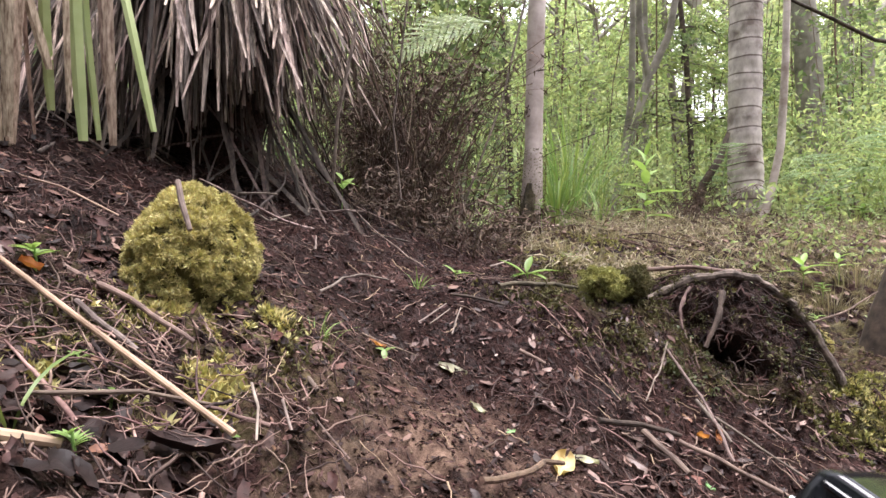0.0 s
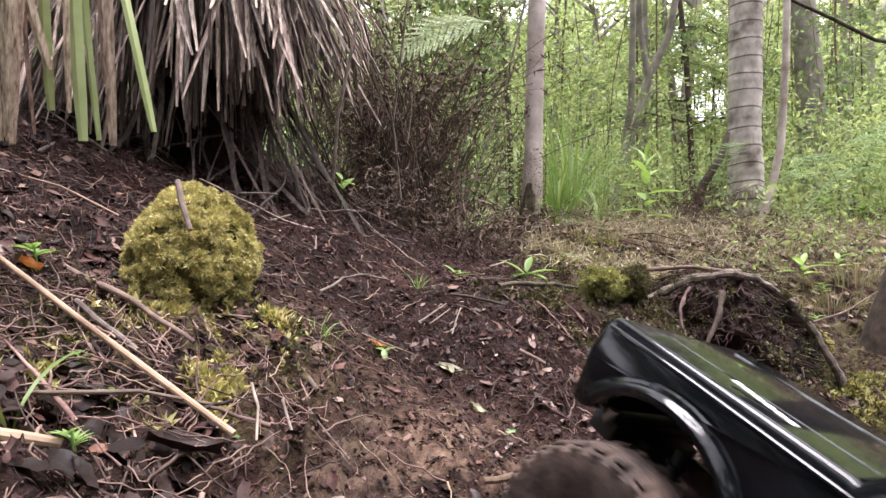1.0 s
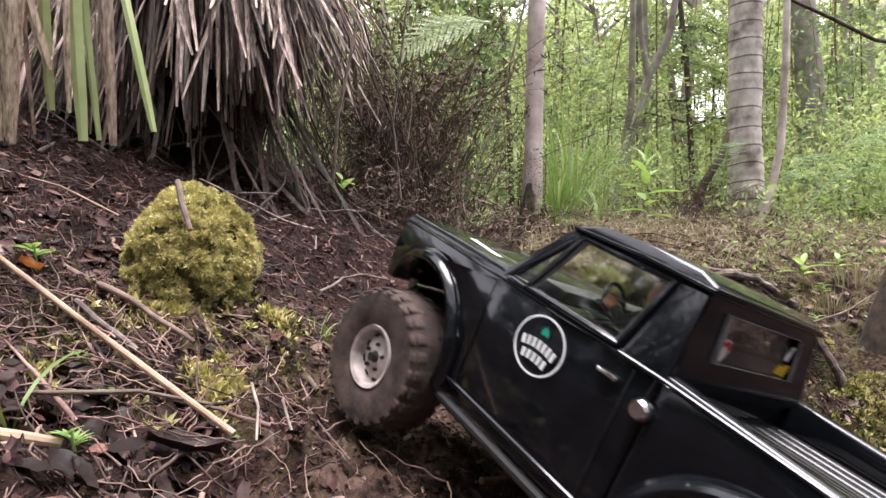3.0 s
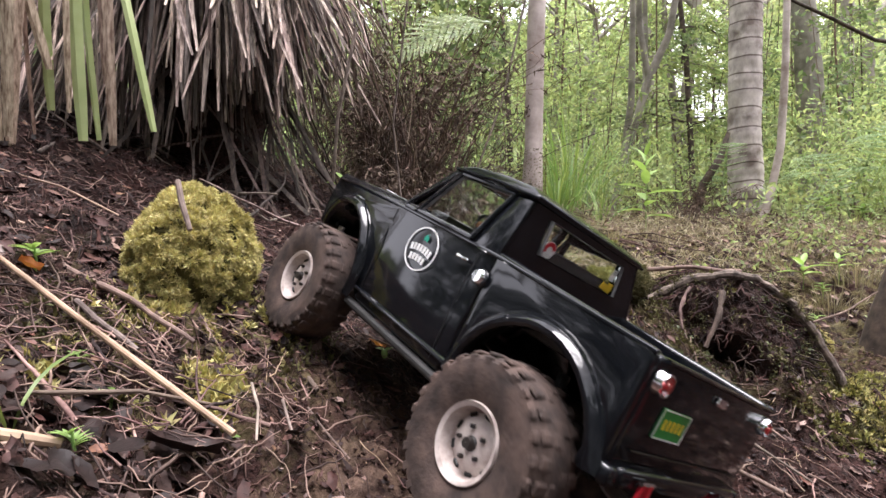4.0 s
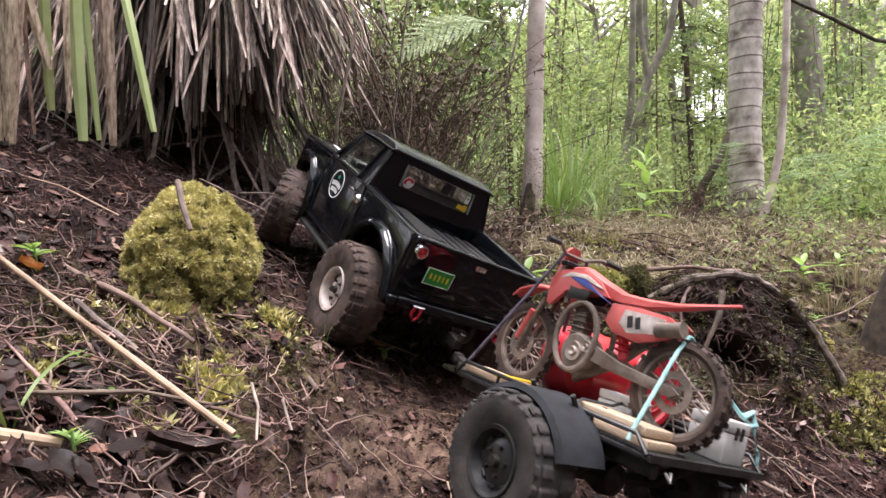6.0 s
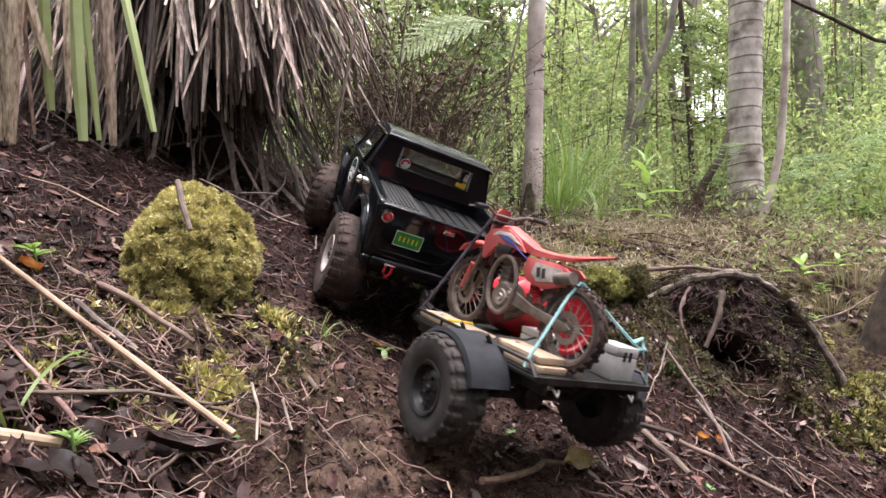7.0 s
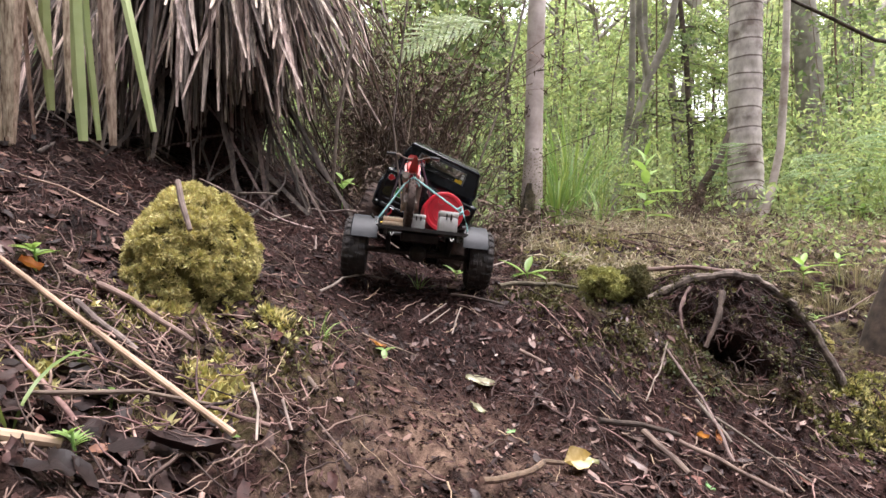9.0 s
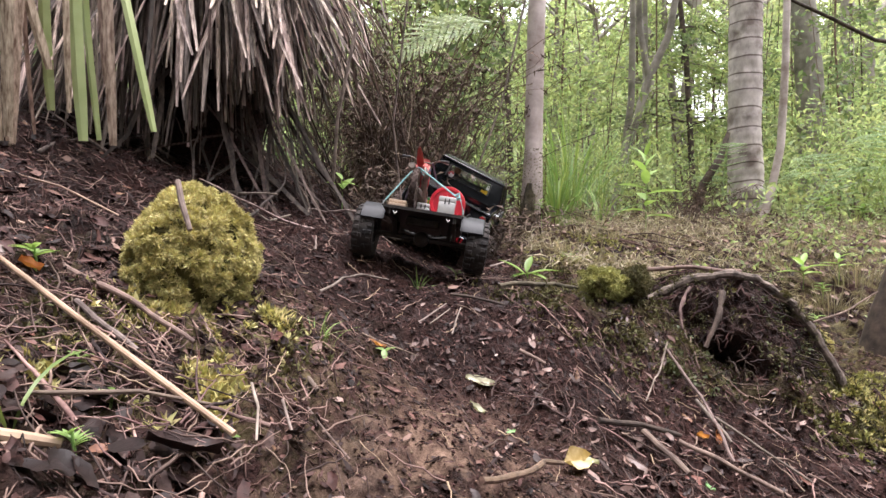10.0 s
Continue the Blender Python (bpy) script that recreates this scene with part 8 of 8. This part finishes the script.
def fallen_leaf(x, y, ln, w, heading, curl, material, label, lift=0.004, tilt=0.0):
    bm = BM()
    rows = []
    for k in range(9):
        t = k / 8
        ww = w / 2 * math.sin(math.pi * min(0.97, 0.05 + 0.92 * t)) ** 0.8 * (1 + 0.15 * math.sin(9 * t + x * 50))
        rows.append([bm.verts.new((ln * (t - 0.5), s * ww, curl * (abs(s) ** 2) * w + curl * ln * 0.5 * (t - 0.5) ** 2 + 0.0010 * math.sin(11 * t + 3 * s))) for s in (-1, -0.5, 0, 0.5, 1)])
    for a, b in zip(rows, rows[1:]):
        for q in range(4):
            bm.faces.new((a[q], a[q + 1], b[q + 1], b[q]))
    z = land1(x, y)
    gx = (land1(x + 0.02, y) - land1(x - 0.02, y)) / 0.04
    gy = (land1(x, y + 0.02) - land1(x, y - 0.02)) / 0.04
    m = pose(x, y, z + lift, math.degrees(math.atan(gy)) + tilt, -math.degrees(math.atan(gx)), 0) @ pose(0, 0, 0, 0, 0, heading)
    return tagged(part("fallen_leaf", bm, material, at=m), label, "leaf", "fallen leaves")


YELLOW_LEAF = leaf_mat("yellow_leaf", (0.52, 0.36, 0.13), (0.76, 0.62, 0.36), 0.2, 90, 0.5, 0.05, False, 0.005)
PALE_LEAF = leaf_mat("pale_leaf", (0.42, 0.42, 0.26), (0.66, 0.64, 0.48), 0.2, 90, 0.5, 0.1, False, 0.01)
GREEN_LEAF = leaf_mat("fallen_green_leaf", (0.14, 0.30, 0.10), (0.28, 0.48, 0.20), 0.2, 60, 0.5, 0.1, False, 0.01)
GREY_LEAF = mat("grey_brown_leaf", (0.09, 0.06, 0.05), (0.20, 0.145, 0.125), 90, 0.55)
ORANGE_LEAF = leaf_mat("orange_leaf", (0.42, 0.15, 0.03), (0.60, 0.28, 0.07), 0.2, 90, 0.5, 0.1, False, 0.01)
MOVED_LEAF = fallen_leaf(0.1216, 0.5937, 0.032, 0.026, 70, 0.35, YELLOW_LEAF, "fallen yellow leaf on the track", tilt=18)
fallen_leaf(0.1485, 0.609, 0.032, 0.010, -35, 0.3, PALE_LEAF, "fallen pale green leaf on the track")
DRAGGED_LEAF = fallen_leaf(0.012, 0.7613, 0.040, 0.015, -15, 0.3, PALE_LEAF, "fallen pale leaf on the mud")
fallen_leaf(0.0405, 0.7002, 0.024, 0.010, -10, 0.4, PALE_LEAF, "fallen whitish leaf on the mud")
fallen_leaf(0.078, 0.6644, 0.012, 0.009, 30, 0.1, GREEN_LEAF, "small fallen green leaf")
fallen_leaf(0.3097, 0.6814, 0.022, 0.014, -10, 0.1, GREEN_LEAF, "fallen green leaf by the sticks")
fallen_leaf(0.2056, 0.6294, 0.036, 0.026, 110, 0.3, GREY_LEAF, "curled grey-brown leaf on the track")
fallen_leaf(0.365, 0.770, 0.026, 0.013, 80, 0.5, ORANGE_LEAF, "small orange leaf by the sticks", lift=0.012)
fallen_leaf(0.345, 0.772, 0.018, 0.010, 10, 0.4, ORANGE_LEAF, "small orange leaf by the sticks", lift=0.010)
fallen_leaf(-0.085, 0.7423, 0.024, 0.010, 20, 0.3, ORANGE_LEAF, "small tan leaf in the mud")
fallen_leaf(-0.390, 0.545, 0.020, 0.014, 40, 0.4, ORANGE_LEAF, "small rusty leaf on the litter")
fallen_leaf(-0.420, 0.552, 0.030, 0.018, 60, 0.2, GREY_LEAF, "grey leaf on the litter")
fallen_leaf(-0.1796, 0.3992, 0.050, 0.030, 25, 0.25, LITTER_BIG, "curled brown leaf among the litter", lift=0.008)
fallen_leaf(-0.2149, 0.3848, 0.045, 0.024, 150, 0.3, LITTER_BIG, "dark brown leaf among the litter", lift=0.008)
fallen_leaf(-0.275, 0.4, 0.05, 0.026, 80, 0.3, LITTER_BIG, "brown leaf among the litter", lift=0.010)


def litter_field(n, x0, x1, y0, y1, dens):
    x, y = RNG.uniform(x0, x1, n * 3), RNG.uniform(y0, y1, n * 3)
    k = RNG.uniform(0, 1, n * 3) < dens(x, y)
    return x[k][:n], y[k][:n]


def off_track(x, y):
    return np.clip(1.05 - 0.92 * track_depth(x, y), 0, 1) * (0.55 + 0.9 * fbm(x, y, 6, 3, 31))


def left_bank(x, y):
    return np.clip(step(-x, 0.06, 0.22) * (1 - step(y, 0.62, 0.95) * 0.75) + 0.16 * off_track(x, y), 0, 1) * (1 - 0.7 * track_depth(x, y))


def litter(name, n, size, material, label, dens, box4, aspect=0.5, lift=0.003):
    x, y = litter_field(n, *box4, dens)
    k = len(x)
    p = np.stack([x, y, land(x, y) + lift * RNG.uniform(0.2, 1.6, k)], 1)
    a = RNG.uniform(0, 6.28, k)
    e = 0.015
    gx, gy = (land_smooth(x + e, y) - land_smooth(x - e, y)) / (2 * e), (land_smooth(x, y + e) - land_smooth(x, y - e)) / (2 * e)
    al = np.stack([np.cos(a), np.sin(a), np.cos(a) * gx + np.sin(a) * gy + RNG.normal(0, 0.25, k)], 1)
    al = unit(al)
    up = unit(np.stack([-gx, -gy, np.ones(k)], 1) + RNG.normal(0, 0.30, (k, 3)))
    sd = unit(np.cross(al, up))
    up = np.cross(sd, al)
    L = (RNG.uniform(0.4, 1.5, k) * size)[:, None]
    W = L * aspect * RNG.uniform(0.5, 1.2, k)[:, None]
    cv = RNG.uniform(0.05, 0.5, k)[:, None]
    cols = []
    for t, wf in ((-0.5, 0.10), (-0.33, 0.62), (-0.12, 0.98), (0.10, 0.90), (0.32, 0.55), (0.5, 0.08)):
        c = p + al * L * t + up * L * cv * 0.7 * t * t
        cols += [c - sd * W * wf / 2 + up * W * cv * wf * 0.5, c, c + sd * W * wf / 2 + up * W * cv * wf * 0.5]
    v = (np.stack(cols, 1) + RNG.normal(0, 0.042, (k, 18, 3)) * L[:, None, :] * np.sqrt(aspect)).reshape(-1, 3)
    q = []
    for r in range(5):
        for c in range(2):
            q.append([r * 3 + c, r * 3 + c + 1, r * 3 + c + 4, r * 3 + c + 3])
    f = (np.arange(k)[:, None, None] * 18 + np.array(q)[None]).reshape(-1, 4)
    return stuff(name, (v, f), material, label, "leaf litter", smooth=True)


litter("leaf_litter", 1300, 0.018, LITTER, "dark brown leaf litter over the bank", left_bank, (-0.75, 0.25, 0.24, 1.1))
litter("leaf_litter", 1500, 0.017, LITTER, "brown leaf litter scattered along the track", off_track, (-0.9, 1.2, 0.30, 1.9))
litter("rusty_litter", 260, 0.016, LITTER_RED, "rusty bits of leaf on the ground", off_track, (-0.7, 0.8, 0.28, 1.3), 0.4)
litter("fine_litter", 16000, 0.0075, LITTER, "fine crumbs of dead leaf on the mud", lambda x, y: 0.5 + 0 * x, (-0.7, 0.9, 0.28, 1.7), 0.5, 0.002)
litter("forest_litter", 6000, 0.026, FOREST_LITTER, "brown leaf litter on the forest floor", lambda x, y: 0.6 + 0 * x, (0.2, 3.2, 1.5, 4.0), 0.5, 0.006)


def twig_field(name, n, length, r, material, label, dens, box4, rise=0.10):
    x, y = litter_field(n, *box4, dens)
    k = len(x)
    a = RNG.uniform(0, 6.28, k)
    L = RNG.uniform(0.3, 1.6, k) * length
    t = np.linspace(-0.5, 0.5, 8)[None]
    bow = RNG.normal(0, 0.24, k)[:, None] * L[:, None]
    kink = np.cumsum(RNG.normal(0, 0.011, (k, 8, 2)), 1) * L[:, None, None]
    px = x[:, None] + np.cos(a)[:, None] * L[:, None] * t - np.sin(a)[:, None] * bow * (0.25 - t * t) + kink[..., 0]
    py = y[:, None] + np.sin(a)[:, None] * L[:, None] * t + np.cos(a)[:, None] * bow * (0.25 - t * t) + kink[..., 1]
    pz = land_smooth(px, py) + 0.006 + RNG.uniform(0, rise, k)[:, None] * L[:, None] * (t + 0.5) + RNG.normal(0, 0.0010, (k, 8))
    rad = r * RNG.uniform(0.4, 1.6, k)[:, None] * np.linspace(1, 0.45, 8)[None] * RNG.uniform(0.8, 1.2, (k, 8))
    return stuff(name, rods(np.stack([px, py, pz], -1), rad, 5), material, label, "twigs")


twig_field("fine_twigs", 1500, 0.042, 0.0007, TWIG, "fine grey-brown twigs over the litter", left_bank, (-0.75, 0.2, 0.24, 1.1), 0.15)
twig_field("fine_twigs", 1500, 0.038, 0.0006, TWIG, "fine twigs scattered along the track", off_track, (-0.8, 1.1, 0.35, 1.9), 0.12)
twig_field("rootlets", 160, 0.035, 0.0006, STICK_PALE, "pale hair-thin rootlets in the mud", lambda x, y: 0.5 + 0 * x, (-0.4, 0.6, 0.35, 1.5), 0.10)
twig_field("forest_twigs", 350, 0.22, 0.0022, TWIG, "dry twigs on the forest floor", lambda x, y: 0.6 + 0 * x, (0.2, 3.0, 1.7, 3.6), 0.25)
twig_field("dead_stems", 40, 0.13, 0.0022, DEAD_SHADED, "dead leaf stems lying under the tussock", lambda x, y: 0.7 + 0 * x, (-0.75, -0.1, 0.95, 1.5), 0.5)


def shreds(name, n, length, r, material, label, dens, box4):
    """Thin short fibres of root, bark and needle that lie every way on the soil."""
    x, y = litter_field(n, *box4, dens)
    k = len(x)
    a, rise = RNG.uniform(0, 6.28, k), RNG.normal(0.05, 0.22, k)
    L = RNG.uniform(0.35, 1.5, k) * length
    t = np.linspace(-0.5, 0.5, 4)[None]
    kink = np.cumsum(RNG.normal(0, 0.07, (k, 4, 2)), 1) * L[:, None, None]
    px = x[:, None] + np.cos(a)[:, None] * L[:, None] * t + kink[..., 0]
    py = y[:, None] + np.sin(a)[:, None] * L[:, None] * t + kink[..., 1]
    pz = land(px, py) + 0.0008 + np.abs(rise)[:, None] * L[:, None] * (t + 0.5)
    rad = r * RNG.uniform(0.4, 1.6, k)[:, None] * np.array([[0.7, 1.0, 0.9, 0.4]])
    return stuff(name, rods(np.stack([px, py, pz], -1), rad, 3), material, label, "litter")


SHRED = litter_mat("fibrous_shreds", [(0.0, (0.012, 0.006, 0.005)), (0.5, (0.050, 0.025, 0.021)), (0.8, (0.10, 0.056, 0.046)), (1.0, (0.22, 0.15, 0.125))], 0.6, 0.25)
shreds("fibrous_litter", 17000, 0.0095, 0.00055, SHRED, "fine fibrous shreds of root and bark on the soil", lambda x, y: np.clip(0.55 + 0.9 * fbm(x, y, 9, 3, 73), 0.05, 1) * (1 - clay_streak(x, y)), (-0.70, 0.95, 0.28, 1.30))
shreds("near_fibres", 4200, 0.013, 0.00060, SHRED, "fibrous shreds and needles on the near bank", lambda x, y: 0.7 * (1 - clay_streak(x, y)), (-0.42, 0.30, 0.27, 0.75))
x, y = litter_field(42000, -0.75, 0.95, 0.28, 1.9, lambda x, y: np.clip(0.35 + 0.5 * fbm(x, y, 9, 2, 50) + 0.15 * track_depth(x, y), 0.02, 1))
stuff("soil_crumbs", crumbs(x, y, RNG.uniform(0.0008, 0.0030, len(x)) * (1 + 0.9 * (RNG.uniform(0, 1, len(x)) > 0.93))), CLOD, "loose dark crumbs of soil on the track", "soil", smooth=False)
x, y = RNG.normal(0.01, 0.075, 500), RNG.uniform(0.42, 0.70, 500)
stuff("clay_crumbs", crumbs(x + 0.15 * (y - 0.6), y, RNG.uniform(0.0008, 0.0030, 500), 0.5), CLAY_CLOD, "loose tan crumbs of clay on the track", "soil", smooth=False)
litter("bark_shreds", 7500, 0.017, LITTER, "shreds of dark bark and needles on the ground", lambda x, y: 0.25 + 0.5 * off_track(x, y), (-0.75, 1.1, 0.27, 1.8), 0.16, 0.004)
litter("large_litter", 90, 0.024, LITTER_BIG, "large dark brown leaves on the near bank", lambda x, y: 0.8 + 0 * x, (-0.40, -0.09, 0.27, 0.47), 0.55, 0.010)
thicket("low_greenery", [(1.3, 2.4, 2.3, 3.2, 0.0, 0.22), (1.9, 4.2, 2.4, 3.4, 0.0, 0.62), (0.5, 1.4, 2.9, 3.8, 0.0, 0.45)], [700, 2400, 1500], 0.034, LEAF_FAR, "pale green low plants on the forest floor", 0.04, 44)
thicket("dry_brush", [(0.8, 3.0, 2.2, 3.3, 0.0, 0.08), (0.3, 0.9, 2.1, 2.8, 0.0, 0.10), (0.9, 2.6, 1.7, 2.4, 0.0, 0.06)], [2600, 700, 900], 0.035, DRY_GRASS, "dry brown brush on the forest floor", 0.05, 47, aspect=0.12)
thicket("dry_straw", [(0.22, 0.62, 1.18, 1.60, 0.0, 0.035), (0.28, 1.05, 1.55, 2.1, 0.0, 0.05)], [1100, 1800], 0.040, DRY_GRASS, "pale dry grass on the shelf behind the cut bank", 0.0, 61, aspect=0.07)
bramble("thin_saplings", 130, 0.5, 6.5, 4.2, 8.5, 1.2, 3.6, "thin bare saplings and twigs among the trees", 0.010, 2)
thicket("bank_greenery", [(0.72, 1.5, 1.50, 2.1, 0.0, 0.10), (1.2, 1.9, 1.7, 2.3, 0.0, 0.22)], [450, 600], 0.022, LEAF_FAR, "small pale green plants on the bank behind the stump", 0.05, 52)


def trackside(x, y):
    return np.clip(0.25 + 1.1 * step(x, 0.06, 0.25), 0, 1) * (0.45 + 1.1 * fbm(x, y, 9, 3, 63))


litter("trackside_litter", 900, 0.016, ROSY_LITTER, "rosy brown scraps of leaf beside the track", trackside, (-0.10, 0.85, 0.40, 1.05), 0.45, 0.004)
litter("pale_scraps", 1500, 0.0065, ROSY_LITTER, "small pale scraps of leaf and bark on the mud", lambda x, y: 0.6 + 0 * x, (-0.6, 0.9, 0.30, 1.5), 0.45, 0.003)
twig_field("trackside_twigs", 260, 0.055, 0.0011, TWIG, "thin brown twigs beside the track", trackside, (-0.05, 0.85, 0.42, 1.1), 0.14)
twig_field("near_twigs", 80, 0.075, 0.0013, TWIG, "brown twigs lying over the near bank", left_bank, (-0.55, -0.05, 0.30, 0.75), 0.10)


# ---- what moves ----
TRUCK_ROWS = [
    (0, pose(0.3640, 0.0400, -0.0750, 16.0, -24.5, 121.5)),
    (0.5, pose(0.3430, 0.1120, -0.0505, 16.0, -25.0, 121.5)),
    (1, pose(0.3070, 0.1643, -0.0235, 15.0, -25.0, 121.5)),
    (1.5, pose(0.2550, 0.2357, 0.0085, 13.7, -25.0, 121.0)),
    (2, pose(0.2397, 0.2595, 0.0261, 14.7, -24.2, 122.2)),
    (2.5, pose(0.2335, 0.2625, 0.0459, 15.1, -21.4, 121.7)),
    (2.7, pose(0.2188, 0.2861, 0.0577, 13.6, -20.9, 122.8)),
    (3.8, pose(0.1104, 0.4214, 0.1237, 20.8, -19.7, 126.8)),
    (4, pose(0.0982, 0.4443, 0.1359, 21.2, -18.7, 125.6)),
    (4.5, pose(0.0619, 0.5112, 0.1591, 18.5, -19.5, 126.1)),
    (5, pose(0.0316, 0.5744, 0.1794, 13.5, -21.1, 126.1)),
    (5.5, pose(-0.0079, 0.6630, 0.2024, 14.3, -22.1, 124.8)),
    (5.7, pose(-0.0225, 0.6965, 0.2099, 17.5, -23.0, 123.1)),
    (7, pose(-0.0466, 0.8250, 0.2603, 17.6, -21.2, 105.2)),
    (7.5, pose(-0.0655, 0.9137, 0.2891, 16.8, -17.4, 104.7)),
    (8, pose(-0.0776, 1.0390, 0.3213, 17.9, -11.7, 100.0)),
    (8.5, pose(-0.0752, 1.1610, 0.3351, 23.0, -9.7, 95.2)),
    (9, pose(-0.0662, 1.2671, 0.3398, 25.5, -9.9, 88.9)),
    (10, pose(-0.0157, 1.3657, 0.3328, 28.3, -7.2, 79.3)),
]
TRAILER_ROWS = [
    (0, pose(0.5240, -0.2180, -0.1780, 18.0, -17.7, 122.0)),
    (0.5, pose(0.4970, -0.1400, -0.1562, 18.0, -18.0, 122.0)),
    (1, pose(0.4599, -0.0873, -0.1288, 18.0, -18.0, 122.0)),
    (1.5, pose(0.4075, -0.0170, -0.0970, 18.0, -18.0, 122.0)),
    (2, pose(0.3999, 0.0082, -0.0736, 18.0, -17.5, 122.0)),
    (2.5, pose(0.4016, 0.0123, -0.0432, 18.0, -15.9, 124.5)),
    (2.7, pose(0.3886, 0.0363, -0.0295, 18.0, -15.6, 124.5)),
    (3.8, pose(0.2873, 0.1754, 0.0410, 18.0, -14.8, 124.5)),
    (4, pose(0.2741, 0.1962, 0.0572, 18.0, -14.2, 124.5)),
    (4.5, pose(0.2376, 0.2640, 0.0771, 18.0, -14.7, 124.5)),
    (5, pose(0.2057, 0.3280, 0.0970, 17.0, -12.0, 124.3)),
    (5.5, pose(0.1661, 0.4154, 0.1298, 16.4, -9.1, 123.8)),
    (5.7, pose(0.1488, 0.4255, 0.1460, 18.9, -5.9, 122.8)),
    (6.8, pose(0.1075, 0.5315, 0.1888, 10.6, -5.6, 122.6)),
    (7, pose(0.0892, 0.5500, 0.1985, 10.5, -8.2, 121.3)),
    (7.5, pose(0.0520, 0.6268, 0.2199, 9.0, -13.2, 115.1)),
    (8, pose(0.0082, 0.7440, 0.2449, 11.4, -16.8, 108.9)),
    (8.5, pose(-0.0291, 0.8473, 0.2779, 4.6, -12.1, 98.2)),
    (9, pose(-0.0376, 0.9423, 0.3299, 6.2, -0.9, 95.3)),
    (9.5, pose(-0.0416, 1.0012, 0.3552, 7.4, 5.6, 92.3)),
    (10, pose(-0.0333, 1.0479, 0.3540, 9.3, 7.7, 89.2)),
]


def between(rows, t):
    for (a, m), (b, n) in zip(rows, rows[1:]):
        if t <= b:
            return m.lerp(n, (t - a) / (b - a))
    return rows[-1][1]


def rolled(rows, radius, ahead, seconds=0.2):
    """Rows of (time, distance angle in degrees) of a wheel that rolls along the way of its thing."""
    out, total, last = [], 0.0, None
    for k in range(int(round(10 / seconds)) + 1):
        t = k * seconds
        m = between(rows, t)
        here = m @ Vector((ahead, 0, 0))
        if last is not None:
            total += (here - last).length / radius
        last = here
        out.append((t, math.degrees(total)))
    return out


STEER = [(0, 5), (2.0, 3.5), (2.7, 5), (4.0, 1), (4.5, -12), (5.0, -17), (5.5, -21), (7, -19), (8.5, -14), (10, -12)]


def steer(t):
    return float(np.interp(t, [a for a, b in STEER], [b for a, b in STEER]))


def motions():
    walk(TRUCK, TRUCK_ROWS)
    walk(DRIVER, TRUCK_ROWS)
    for w in TRUCK_WHEELS:
        base = w.matrix_basis.copy()
        x = base.translation.x
        s = 1 if base.translation.y > 0 else -1
        rows = []
        for t, a in rolled(TRUCK_ROWS, 0.0605, x):
            turn = steer(t) if x > 0.1 else 0
            rows.append((t, Matrix.Translation(base.translation) @ pose(0, 0, 0, 0, 0, turn + (0 if s > 0 else 180)) @ pose(0, 0, 0, 0, a * s, 0)))
        walk(w, rows)
    # two fallen leaves are nudged as the wheels go by
    a = MOVED_LEAF.matrix_basis.copy()
    b = Matrix.Translation((0.014, 0.006, 0.004)) @ a @ pose(0, 0, 0, 25, 10, -40)
    walk(MOVED_LEAF, [(0, a), (4.2, a), (4.7, b), (10, b)])
    a = DRAGGED_LEAF.matrix_basis.copy()
    b = Matrix.Translation((0.036, -0.014, -0.012)) @ a @ pose(0, 0, 0, 0, 0, 8)
    walk(DRAGGED_LEAF, [(0, a), (5.8, a), (6.6, b), (10, b)])
    for ob, local in TRAILER_RIDERS:
        walk(ob, [(t, m @ local) for t, m in TRAILER_ROWS])
    for w in TRAILER_WHEELS:
        base = w.matrix_basis.copy()
        s = 1 if base.translation.y > 0 else -1
        walk(w, [(t, Matrix.Translation(base.translation) @ pose(0, 0, 0, 0, 0, 0 if s > 0 else 180) @ pose(0, 0, 0, 0, a * s, 0)) for t, a in rolled(TRAILER_ROWS, 0.0475, 0)])


motions()
